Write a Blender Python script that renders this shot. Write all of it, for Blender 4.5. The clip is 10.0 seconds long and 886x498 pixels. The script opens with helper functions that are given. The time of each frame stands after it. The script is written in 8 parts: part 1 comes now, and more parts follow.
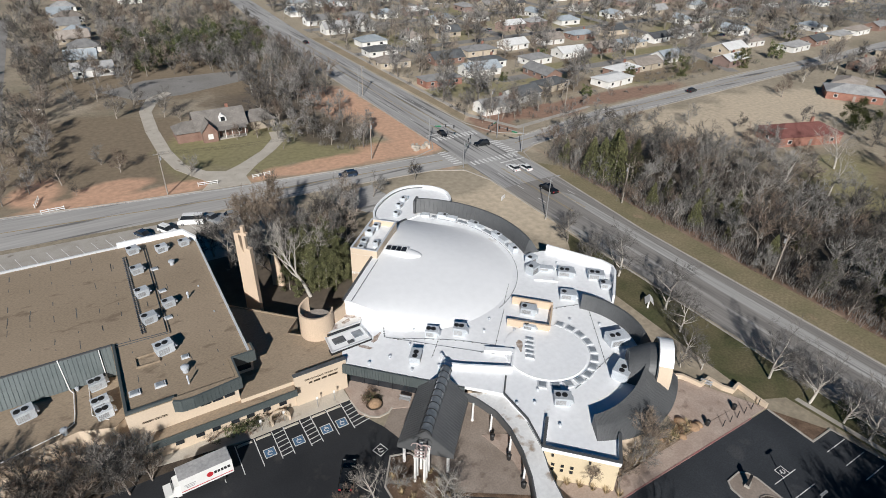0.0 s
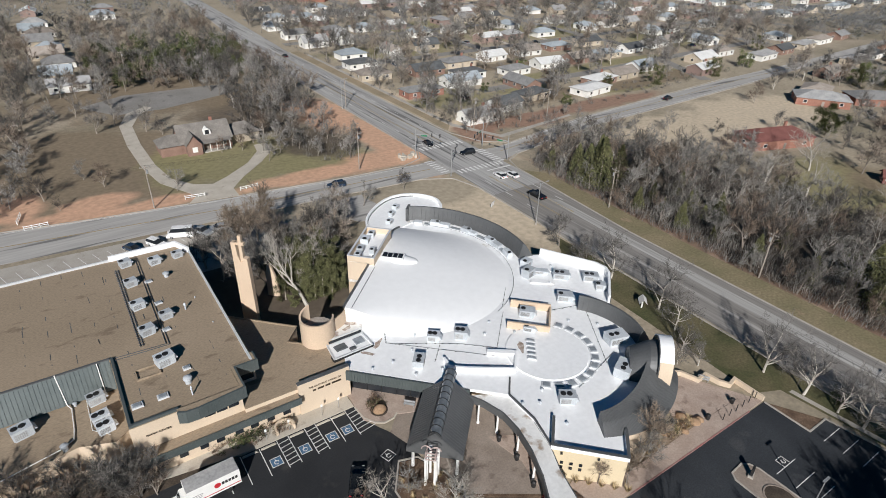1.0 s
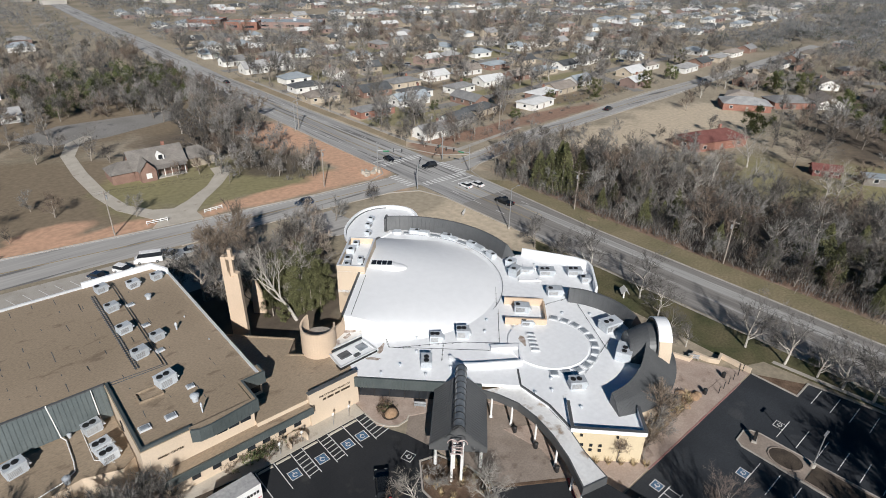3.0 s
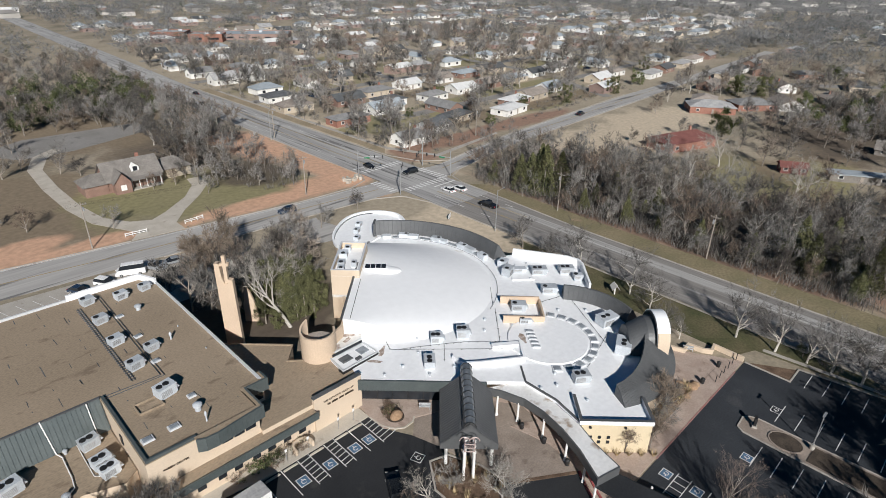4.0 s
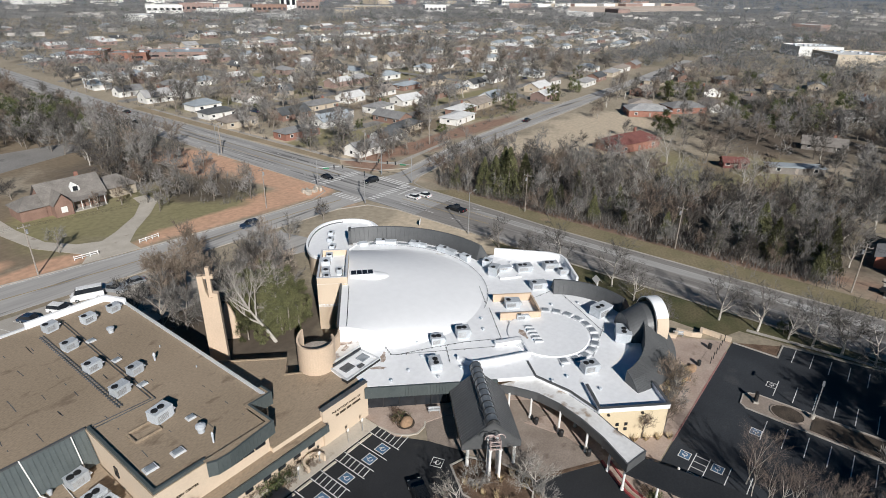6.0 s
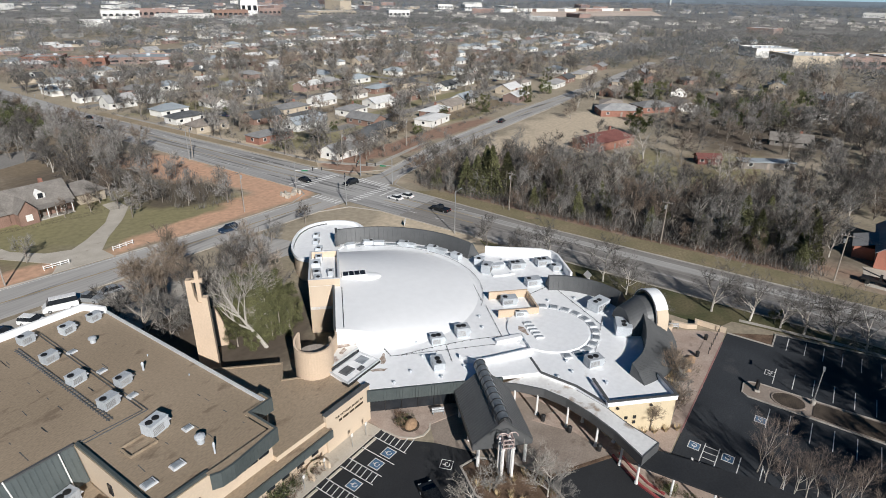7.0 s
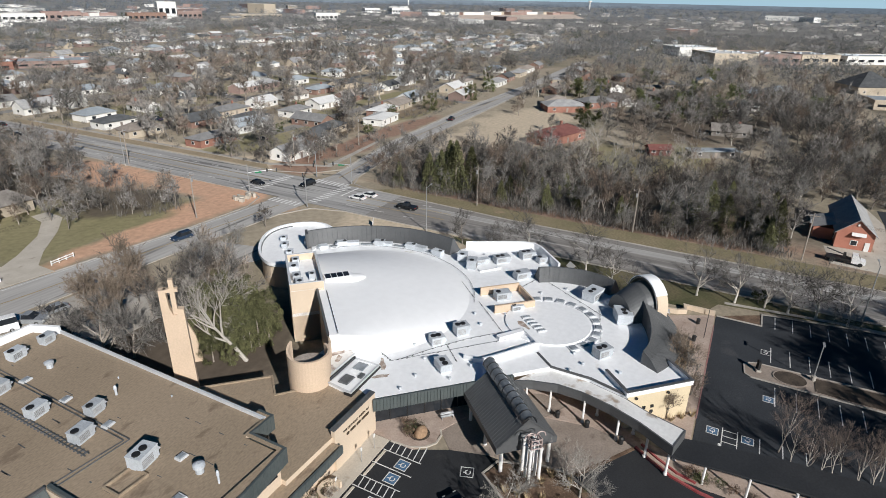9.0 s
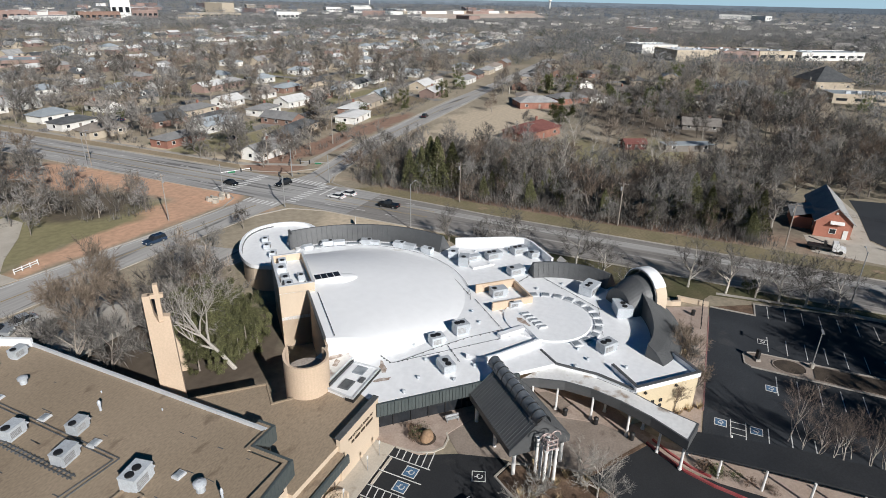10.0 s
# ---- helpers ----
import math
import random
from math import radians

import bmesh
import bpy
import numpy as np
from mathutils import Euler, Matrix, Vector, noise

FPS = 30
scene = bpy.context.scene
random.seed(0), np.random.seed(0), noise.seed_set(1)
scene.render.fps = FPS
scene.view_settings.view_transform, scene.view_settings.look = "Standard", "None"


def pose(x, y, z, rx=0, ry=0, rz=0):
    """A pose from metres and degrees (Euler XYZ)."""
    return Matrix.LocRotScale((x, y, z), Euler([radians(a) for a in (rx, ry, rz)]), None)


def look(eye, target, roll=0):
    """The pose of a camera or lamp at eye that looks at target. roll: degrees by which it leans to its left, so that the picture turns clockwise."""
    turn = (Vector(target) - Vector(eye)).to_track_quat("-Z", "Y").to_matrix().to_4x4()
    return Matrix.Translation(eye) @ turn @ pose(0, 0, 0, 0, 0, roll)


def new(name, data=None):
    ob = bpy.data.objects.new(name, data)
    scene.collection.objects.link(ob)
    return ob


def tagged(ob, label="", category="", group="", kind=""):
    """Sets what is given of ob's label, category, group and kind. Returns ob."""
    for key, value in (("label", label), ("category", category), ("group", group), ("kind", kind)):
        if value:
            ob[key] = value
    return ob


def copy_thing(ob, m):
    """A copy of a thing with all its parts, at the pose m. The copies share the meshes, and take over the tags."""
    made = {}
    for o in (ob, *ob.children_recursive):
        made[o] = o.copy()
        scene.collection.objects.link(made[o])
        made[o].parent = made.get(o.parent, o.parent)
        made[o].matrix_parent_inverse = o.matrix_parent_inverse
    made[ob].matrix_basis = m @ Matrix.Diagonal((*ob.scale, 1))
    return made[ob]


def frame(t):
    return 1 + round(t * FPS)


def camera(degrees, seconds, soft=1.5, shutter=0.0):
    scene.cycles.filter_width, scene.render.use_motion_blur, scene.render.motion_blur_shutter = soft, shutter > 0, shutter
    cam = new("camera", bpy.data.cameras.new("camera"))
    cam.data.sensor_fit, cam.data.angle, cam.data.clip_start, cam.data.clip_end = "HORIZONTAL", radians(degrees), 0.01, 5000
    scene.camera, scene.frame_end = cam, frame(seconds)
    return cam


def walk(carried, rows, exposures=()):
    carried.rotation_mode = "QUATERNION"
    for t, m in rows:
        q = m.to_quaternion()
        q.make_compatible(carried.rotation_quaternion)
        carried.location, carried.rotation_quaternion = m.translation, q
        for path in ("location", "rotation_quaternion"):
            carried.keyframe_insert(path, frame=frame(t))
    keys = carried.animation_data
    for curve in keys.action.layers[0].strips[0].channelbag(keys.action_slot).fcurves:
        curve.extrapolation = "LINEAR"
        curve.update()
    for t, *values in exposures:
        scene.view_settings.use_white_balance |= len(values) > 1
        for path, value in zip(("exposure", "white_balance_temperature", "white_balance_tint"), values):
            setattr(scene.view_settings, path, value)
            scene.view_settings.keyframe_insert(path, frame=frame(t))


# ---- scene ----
cam = camera(74.53, 10.0, soft=0.9)
METRES, EYE, TILT, LEAN, TURN = 52.0, 66.6, 2.24, -0.32, -32.0
ROWS = [
    (0.0, -0.0049, -0.0006, 0.0093, 0.78, -33.64, -1.07),
    (0.5, -0.0348, -0.0112, 0.0049, -0.37, -33.07, -1.09),
    (1.0, -0.0754, -0.0251, -0.0077, -1.87, -32.31, -1.15),
    (1.5, -0.1222, -0.0403, -0.0199, -3.68, -31.58, -1.13),
    (2.0, -0.1707, -0.0525, -0.0346, -5.49, -30.95, -1.11),
    (2.5, -0.2184, -0.0598, -0.0516, -7.29, -30.31, -1.12),
    (4.0, -0.3605, -0.0608, -0.1012, -12.65, -28.55, -1.18),
    (4.5, -0.4070, -0.0524, -0.1166, -14.45, -28.05, -1.21),
    (5.0, -0.4527, -0.0382, -0.1336, -16.26, -27.56, -1.25),
    (5.5, -0.4969, -0.0191, -0.1529, -18.07, -27.14, -1.28),
    (7.0, -0.6120, 0.0595, -0.2164, -23.33, -26.15, -1.45),
    (7.5, -0.6458, 0.0933, -0.2348, -25.07, -25.98, -1.55),
    (8.0, -0.6771, 0.1301, -0.2538, -26.79, -25.80, -1.67),
    (8.5, -0.7058, 0.1690, -0.2728, -28.54, -25.67, -1.73),
    (9.0, -0.7307, 0.2072, -0.2902, -30.19, -25.56, -1.84),
    (9.5, -0.7553, 0.2493, -0.3075, -31.97, -25.52, -1.92),
    (10.0, -0.7777, 0.2924, -0.3250, -33.75, -25.48, -2.02),
]
walk(cam, [(t, pose(0, 0, EYE, TILT, LEAN, TURN) @ pose(METRES * x, METRES * y, METRES * z, 90 + pitch, roll, yaw)) for t, x, y, z, yaw, pitch, roll in ROWS])

# ---- light ----
SUN_EL, SUN_AZ = 29.0, 215.0
world = bpy.data.worlds.new("sky")
scene.world = world
world.use_nodes = True
wn = world.node_tree.nodes
sky = wn.new("ShaderNodeTexSky")
sky.sky_type, sky.sun_disc = "NISHITA", False
sky.sun_elevation, sky.sun_rotation = radians(SUN_EL), radians(SUN_AZ)
sky.air_density, sky.dust_density, sky.ozone_density = 1.0, 0.0, 6.0
deep = wn.new("ShaderNodeHueSaturation")
deep.inputs["Saturation"].default_value = 1.35
world.node_tree.links.new(sky.outputs[0], deep.inputs["Color"])
world.node_tree.links.new(deep.outputs[0], wn["Background"].inputs[0])
wn["Background"].inputs[1].default_value = 0.0235
sun = new("sun", bpy.data.lights.new("sun", "SUN"))
sun.data.energy, sun.data.angle, sun.data.color = 4.8, radians(0.55), (1.0, 0.978, 0.945)
az, el = radians(SUN_AZ), radians(SUN_EL)
sun.matrix_world = look((0, 0, 0), (-math.sin(az) * math.cos(el), -math.cos(az) * math.cos(el), -math.sin(el)))
scene.view_settings.exposure = 0.11

# ---- materials ----


def mat(name, c1, c2, scale=0.5, rough=0.8, metal=0.0, fine=8.0, amount=0.25, bump=0.0, stain=None, vary=0.0, stretch=(1, 1, 1)):
    """Two colours mixed by broad noise, fine grain over it, optional stains and per-object variation."""
    m = bpy.data.materials.new(name)
    m.use_nodes = True
    n, l = m.node_tree.nodes, m.node_tree.links
    bsdf = n["Principled BSDF"]
    geo = n.new("ShaderNodeNewGeometry")
    mp = n.new("ShaderNodeMapping")
    mp.inputs["Scale"].default_value = stretch
    l.new(geo.outputs["Position"], mp.inputs[0])
    big = n.new("ShaderNodeTexNoise")
    big.inputs["Scale"].default_value, big.inputs["Detail"].default_value = scale, 5
    l.new(mp.outputs[0], big.inputs["Vector"])
    ramp = n.new("ShaderNodeMapRange")
    ramp.inputs[1].default_value, ramp.inputs[2].default_value = 0.33, 0.67
    l.new(big.outputs[0], ramp.inputs[0])
    mix = n.new("ShaderNodeMix")
    mix.data_type = "RGBA"
    mix.inputs[6].default_value, mix.inputs[7].default_value = (*c1, 1), (*c2, 1)
    l.new(ramp.outputs[0], mix.inputs[0])
    col = mix.outputs[2]
    small = n.new("ShaderNodeTexNoise")
    small.inputs["Scale"].default_value, small.inputs["Detail"].default_value = fine, 3
    l.new(mp.outputs[0], small.inputs["Vector"])
    if stain:
        sc, ssc, lo = stain
        sn = n.new("ShaderNodeTexNoise")
        sn.inputs["Scale"].default_value, sn.inputs["Detail"].default_value = ssc, 6
        l.new(mp.outputs[0], sn.inputs["Vector"])
        sr = n.new("ShaderNodeMapRange")
        sr.inputs[1].default_value, sr.inputs[2].default_value = lo, lo + 0.1
        l.new(sn.outputs[0], sr.inputs[0])
        sm = n.new("ShaderNodeMix")
        sm.data_type = "RGBA"
        sm.inputs[7].default_value = (*sc, 1)
        l.new(sr.outputs[0], sm.inputs[0])
        l.new(col, sm.inputs[6])
        col = sm.outputs[2]
    val = n.new("ShaderNodeMapRange")
    val.inputs[1].default_value, val.inputs[2].default_value = 0.25, 0.75
    val.inputs[3].default_value, val.inputs[4].default_value = 1 - amount, 1 + amount
    l.new(small.outputs[0], val.inputs[0])
    mul = n.new("ShaderNodeVectorMath")
    mul.operation = "SCALE"
    l.new(col, mul.inputs[0])
    l.new(val.outputs[0], mul.inputs["Scale"])
    col = mul.outputs[0]
    if vary:
        info = n.new("ShaderNodeObjectInfo")
        hsv = n.new("ShaderNodeHueSaturation")
        vr = n.new("ShaderNodeMapRange")
        vr.inputs[3].default_value, vr.inputs[4].default_value = 1 - vary, 1 + vary
        l.new(info.outputs["Random"], vr.inputs[0])
        l.new(vr.outputs[0], hsv.inputs["Value"])
        l.new(col, hsv.inputs["Color"])
        col = hsv.outputs[0]
    l.new(col, bsdf.inputs["Base Color"])
    bsdf.inputs["Roughness"].default_value, bsdf.inputs["Metallic"].default_value = rough, metal
    if bump:
        b = n.new("ShaderNodeBump")
        b.inputs["Strength"].default_value, b.inputs["Distance"].default_value = 0.6, bump
        l.new(small.outputs[0], b.inputs["Height"])
        l.new(b.outputs[0], bsdf.inputs["Normal"])
    return m


def island_tint(m, low, high):
    """Vary the brightness piece by piece within a joined mesh."""
    n, l = m.node_tree.nodes, m.node_tree.links
    bsdf = n["Principled BSDF"]
    src = bsdf.inputs["Base Color"].links[0].from_socket
    geo = n.new("ShaderNodeNewGeometry")
    r = n.new("ShaderNodeMapRange")
    r.inputs[3].default_value, r.inputs[4].default_value = low, high
    l.new(geo.outputs["Random Per Island"], r.inputs[0])
    s = n.new("ShaderNodeVectorMath")
    s.operation = "SCALE"
    l.new(src, s.inputs[0])
    l.new(r.outputs[0], s.inputs["Scale"])
    l.new(s.outputs[0], bsdf.inputs["Base Color"])
    return m


stucco = mat("cream_stucco", (0.60, 0.485, 0.365), (0.65, 0.53, 0.405), 0.25, 0.9, fine=6, amount=0.06, bump=0.01)
tan_stucco = mat("tan_stucco", (0.60, 0.465, 0.345), (0.56, 0.43, 0.315), 0.25, 0.9, fine=5, amount=0.08, bump=0.01)
yellow_stucco = mat("pale_yellow_stucco", (0.65, 0.545, 0.375), (0.61, 0.505, 0.345), 0.3, 0.9, fine=5, amount=0.06, bump=0.01)
white_roof = mat("white_membrane", (0.85, 0.862, 0.875), (0.89, 0.898, 0.906), 0.12, 0.5, fine=1.3, amount=0.05, stain=((0.50, 0.46, 0.41), 0.16, 0.69))
dome_white = mat("white_dome_coating", (0.86, 0.87, 0.88), (0.89, 0.897, 0.904), 0.06, 0.6, fine=0.8, amount=0.025)
stained_white = mat("stained_white_membrane", (0.72, 0.71, 0.69), (0.80, 0.80, 0.79), 0.3, 0.6, fine=2, amount=0.08, stain=((0.36, 0.285, 0.22), 0.5, 0.575))
rust_white = mat("rust_stained_white_membrane", (0.68, 0.66, 0.63), (0.74, 0.73, 0.71), 0.3, 0.5, fine=2, amount=0.08, stain=((0.20, 0.11, 0.07), 0.35, 0.60))
gravel_roof = mat("tan_gravel_roofing", (0.285, 0.222, 0.155), (0.335, 0.262, 0.187), 0.08, 0.95, fine=5, amount=0.2, bump=0.02, stretch=(0.5, 1, 1), stain=((0.20, 0.15, 0.105), 0.5, 0.61))
dark_metal = mat("charcoal_seam_metal", (0.095, 0.099, 0.102), (0.118, 0.121, 0.124), 0.4, 0.5, 0.15, fine=3, amount=0.08)
green_metal = mat("slate_green_seam_metal", (0.10, 0.12, 0.12), (0.125, 0.145, 0.145), 0.4, 0.45, 0.3, fine=3, amount=0.08)
grey_metal = mat("grey_galvanised_metal", (0.48, 0.515, 0.55), (0.58, 0.615, 0.65), 0.8, 0.5, 0.1, fine=6, amount=0.15, vary=0.18)
black_metal = mat("black_metal", (0.02, 0.02, 0.022), (0.03, 0.03, 0.03), 2, 0.5, 0.2)
coping = mat("pale_metal_coping", (0.58, 0.60, 0.62), (0.67, 0.685, 0.70), 0.5, 0.4, 0.1, fine=4, amount=0.08)
white_paint = mat("white_paint", (0.76, 0.75, 0.72), (0.82, 0.81, 0.79), 0.8, 0.6, fine=9, amount=0.05)
stripe_white = mat("worn_white_road_paint", (0.58, 0.58, 0.565), (0.74, 0.735, 0.72), 1.5, 0.8, fine=12, amount=0.2)
stripe_yellow = mat("worn_yellow_road_paint", (0.27, 0.215, 0.12), (0.36, 0.28, 0.15), 1.5, 0.8, fine=12, amount=0.2)
blue_paint = mat("blue_road_paint", (0.055, 0.125, 0.215), (0.085, 0.17, 0.28), 1.5, 0.8, fine=12, amount=0.2)
black_roofing = mat("black_roofing_felt", (0.020, 0.022, 0.025), (0.030, 0.032, 0.035), 0.2, 0.7, fine=4, amount=0.25)
fire_red = mat("fire_lane_red_paint", (0.30, 0.045, 0.05), (0.38, 0.10, 0.10), 0.8, 0.7, fine=8, amount=0.25)
weathered = mat("weathered_grey_boards", (0.17, 0.155, 0.14), (0.24, 0.22, 0.20), 0.5, 0.9, fine=3, amount=0.2)
birch_twig = mat("thin_birch_twigs", (0.16, 0.125, 0.105), (0.23, 0.185, 0.155), 0.2, 0.95, fine=1, amount=0.2)
red_paint = mat("red_kerb_paint", (0.30, 0.20, 0.18), (0.33, 0.14, 0.13), 0.6, 0.8, fine=5, amount=0.25)
glass = mat("dark_window_glass", (0.015, 0.018, 0.022), (0.03, 0.034, 0.04), 0.6, 0.08, fine=3, amount=0.1)
sky_glass = mat("pale_skylight_dome", (0.20, 0.225, 0.25), (0.32, 0.35, 0.375), 0.6, 0.2, fine=3, amount=0.1)
lot_asphalt = mat("bluish_black_asphalt", (0.021, 0.025, 0.031), (0.036, 0.041, 0.048), 0.10, 0.85, fine=5, amount=0.3, stain=((0.052, 0.055, 0.060), 0.25, 0.60))
# Paler copy of the concrete, with sunlight put into its colour.
walk_concrete = mat("sunlit_pale_concrete", (0.46, 0.415, 0.35), (0.54, 0.495, 0.43), 0.35, 0.9, fine=5, amount=0.1, bump=0.005, stain=((0.33, 0.28, 0.23), 0.5, 0.62))
asphalt = mat("dark_asphalt", (0.015, 0.0165, 0.0195), (0.025, 0.027, 0.0305), 0.12, 0.85, fine=6, amount=0.25, stain=((0.045, 0.044, 0.043), 0.25, 0.63))
road_mat = mat("worn_grey_asphalt", (0.22, 0.21, 0.195), (0.28, 0.265, 0.25), 0.10, 0.9, fine=1.6, amount=0.14, stain=((0.15, 0.145, 0.14), 0.16, 0.62))
road_we = mat("worn_grey_asphalt_lanes", (0.35, 0.335, 0.32), (0.44, 0.425, 0.405), 0.15, 0.9, fine=1.6, amount=0.14, stain=((0.16, 0.155, 0.15), 0.55, 0.575), stretch=(0.06, 1, 1))
road_ns = mat("streaked_grey_asphalt_lanes", (0.30, 0.292, 0.285), (0.44, 0.43, 0.415), 0.3, 0.9, fine=1.8, amount=0.2, stain=((0.16, 0.156, 0.152), 0.8, 0.54), stretch=(1, 0.03, 1))
# Southern lanes: dark worn asphalt, with tree shade added to the base colour.
road_south = mat("shade_darkened_worn_lanes", (0.185, 0.174, 0.163), (0.285, 0.268, 0.25), 0.25, 0.9, fine=2.2, amount=0.26, stain=((0.40, 0.385, 0.365), 0.5, 0.57), stretch=(1, 0.035, 1))
pale_lane = mat("pale_worn_lane", (0.34, 0.33, 0.315), (0.44, 0.43, 0.41), 0.5, 0.9, fine=2.0, amount=0.22, stain=((0.20, 0.195, 0.19), 0.8, 0.58), stretch=(1, 0.03, 1))
concrete = mat("pale_concrete", (0.36, 0.33, 0.29), (0.44, 0.41, 0.37), 0.3, 0.9, fine=5, amount=0.1, bump=0.005, stain=((0.25, 0.22, 0.19), 0.5, 0.64))
pavers = mat("pinkish_brown_paving", (0.37, 0.285, 0.235), (0.45, 0.36, 0.305), 0.35, 0.9, fine=4, amount=0.15, stain=((0.22, 0.16, 0.13), 0.3, 0.6))
drive_mat = mat("brown_stained_drive", (0.235, 0.19, 0.157), (0.325, 0.27, 0.228), 0.25, 0.9, fine=4, amount=0.15, stain=((0.14, 0.105, 0.085), 0.3, 0.6))
# Mulch with the shade over the beds painted into its colour.
shaded_mulch = mat("shade_darkened_mulch", (0.045, 0.034, 0.026), (0.085, 0.065, 0.048), 0.6, 0.95, fine=5, amount=0.35, bump=0.05)
bed_soil = mat("tan_bed_soil", (0.20, 0.145, 0.10), (0.29, 0.22, 0.155), 0.6, 0.95, fine=5, amount=0.3, bump=0.05)
mulch = mat("brown_mulch", (0.10, 0.062, 0.04), (0.18, 0.12, 0.08), 0.6, 0.95, fine=5, amount=0.35, bump=0.05)
grass_mat = mat("winter_lawn", (0.062, 0.068, 0.026), (0.135, 0.112, 0.060), 0.16, 0.95, fine=2.5, amount=0.3, bump=0.04)
olive_verge = mat("olive_roadside_grass", (0.25, 0.205, 0.125), (0.175, 0.155, 0.085), 0.12, 0.95, fine=2.0, amount=0.28, bump=0.03, stain=((0.34, 0.24, 0.165), 0.2, 0.62))
dirt_grass = mat("straw_coloured_ground", (0.36, 0.285, 0.195), (0.27, 0.22, 0.145), 0.09, 0.95, fine=2.0, amount=0.25, bump=0.03)
bark = mat("grey_brown_bark", (0.20, 0.17, 0.145), (0.31, 0.275, 0.235), 0.7, 0.95, fine=6, amount=0.3, vary=0.3)
pale_bark = mat("pale_grey_bark", (0.44, 0.405, 0.355), (0.55, 0.515, 0.465), 0.7, 0.95, fine=5, amount=0.25, vary=0.15)
limb_mat = mat("pale_grey_limbs", (0.29, 0.265, 0.232), (0.40, 0.37, 0.33), 0.5, 0.95, fine=4, amount=0.25)
twig_mat = island_tint(mat("bare_brown_twigs", (0.10, 0.092, 0.084), (0.165, 0.153, 0.14), 0.15, 0.95, fine=1, amount=0.2, vary=0.35), 0.25, 1.9)
town_twig = island_tint(mat("bare_grey_twigs", (0.185, 0.172, 0.158), (0.27, 0.255, 0.24), 0.05, 0.95, fine=1, amount=0.2), 0.45, 1.6)
TWIGS = {twig_mat: [twig_mat, twig_mat,
                    island_tint(mat("dark_brown_twigs", (0.070, 0.061, 0.053), (0.12, 0.105, 0.092), 0.15, 0.95, fine=1, amount=0.2), 0.4, 1.6),
                    island_tint(mat("pale_grey_twigs", (0.19, 0.18, 0.166), (0.27, 0.257, 0.238), 0.15, 0.95, fine=1, amount=0.2), 0.5, 1.5),
                    island_tint(mat("warm_brown_twigs", (0.135, 0.10, 0.078), (0.20, 0.155, 0.12), 0.15, 0.95, fine=1, amount=0.2), 0.4, 1.6)],
         town_twig: [town_twig, town_twig,
                     island_tint(mat("dark_grey_twigs", (0.10, 0.092, 0.083), (0.16, 0.148, 0.135), 0.05, 0.95, fine=1, amount=0.2), 0.45, 1.6),
                     island_tint(mat("brownish_twigs", (0.19, 0.155, 0.125), (0.27, 0.225, 0.185), 0.05, 0.95, fine=1, amount=0.2), 0.45, 1.6)]}
rust_twig = island_tint(mat("russet_twigs", (0.20, 0.155, 0.118), (0.27, 0.215, 0.165), 0.15, 0.95, fine=1, amount=0.2, vary=0.2), 0.6, 1.4)
leaf_mat = island_tint(mat("dark_evergreen_leaves", (0.055, 0.070, 0.022), (0.105, 0.115, 0.042), 0.35, 0.8, fine=1.5, amount=0.3, vary=0.25), 0.35, 1.6)
cedar_leaf = island_tint(mat("olive_cedar_sprays", (0.080, 0.085, 0.034), (0.135, 0.132, 0.058), 0.35, 0.85, fine=1.5, amount=0.3), 0.4, 1.5)
rust_stain = mat("rust_brown_stain", (0.26, 0.185, 0.14), (0.62, 0.56, 0.51), 1.3, 0.8, fine=4, amount=0.2)
# Far crowns carry haze as grey, then blue, in their base colours.
far_twig = island_tint(mat("haze_greyed_crowns", (0.122, 0.125, 0.128), (0.205, 0.205, 0.204), 0.01, 0.95, fine=0.05, amount=0.15), 0.4, 1.65)
haze_twig = island_tint(mat("haze_blue_crowns", (0.112, 0.138, 0.172), (0.172, 0.197, 0.232), 0.004, 0.95, fine=0.02, amount=0.2), 0.45, 1.55)
far_brick = mat("distant_brick", (0.27, 0.19, 0.165), (0.34, 0.245, 0.215), 0.05, 0.9, fine=0.3, amount=0.1, vary=0.2)
far_leaf = island_tint(mat("distant_evergreen_crowns", (0.05, 0.065, 0.035), (0.075, 0.085, 0.05), 0.01, 0.9, fine=0.05, amount=0.15), 0.6, 1.4)
straw = island_tint(mat("straw_grass_blades", (0.38, 0.285, 0.16), (0.48, 0.37, 0.22), 0.4, 0.95, fine=2, amount=0.2), 0.5, 1.3)
brick_mat = mat("red_brick", (0.25, 0.12, 0.088), (0.32, 0.16, 0.12), 0.4, 0.9, fine=6, amount=0.25, vary=0.15)
house_brick = mat("brown_red_brick", (0.225, 0.14, 0.11), (0.29, 0.185, 0.145), 0.4, 0.9, fine=6, amount=0.25)
orange_brick = mat("orange_red_brick", (0.40, 0.165, 0.115), (0.48, 0.205, 0.145), 0.4, 0.9, fine=6, amount=0.15)
rock_mat = mat("tan_boulder", (0.36, 0.24, 0.15), (0.28, 0.18, 0.11), 0.6, 0.95, fine=3, amount=0.25, bump=0.05)
shingle_grey = mat("grey_shingles", (0.25, 0.25, 0.25), (0.34, 0.335, 0.33), 0.4, 0.95, fine=3, amount=0.2, vary=0.35)
shingle_brown = mat("brown_shingles", (0.25, 0.215, 0.185), (0.33, 0.29, 0.255), 0.4, 0.95, fine=3, amount=0.2, vary=0.3)
shingle_dark = mat("charcoal_shingles", (0.07, 0.075, 0.08), (0.11, 0.115, 0.12), 0.4, 0.95, fine=3, amount=0.2, vary=0.2)
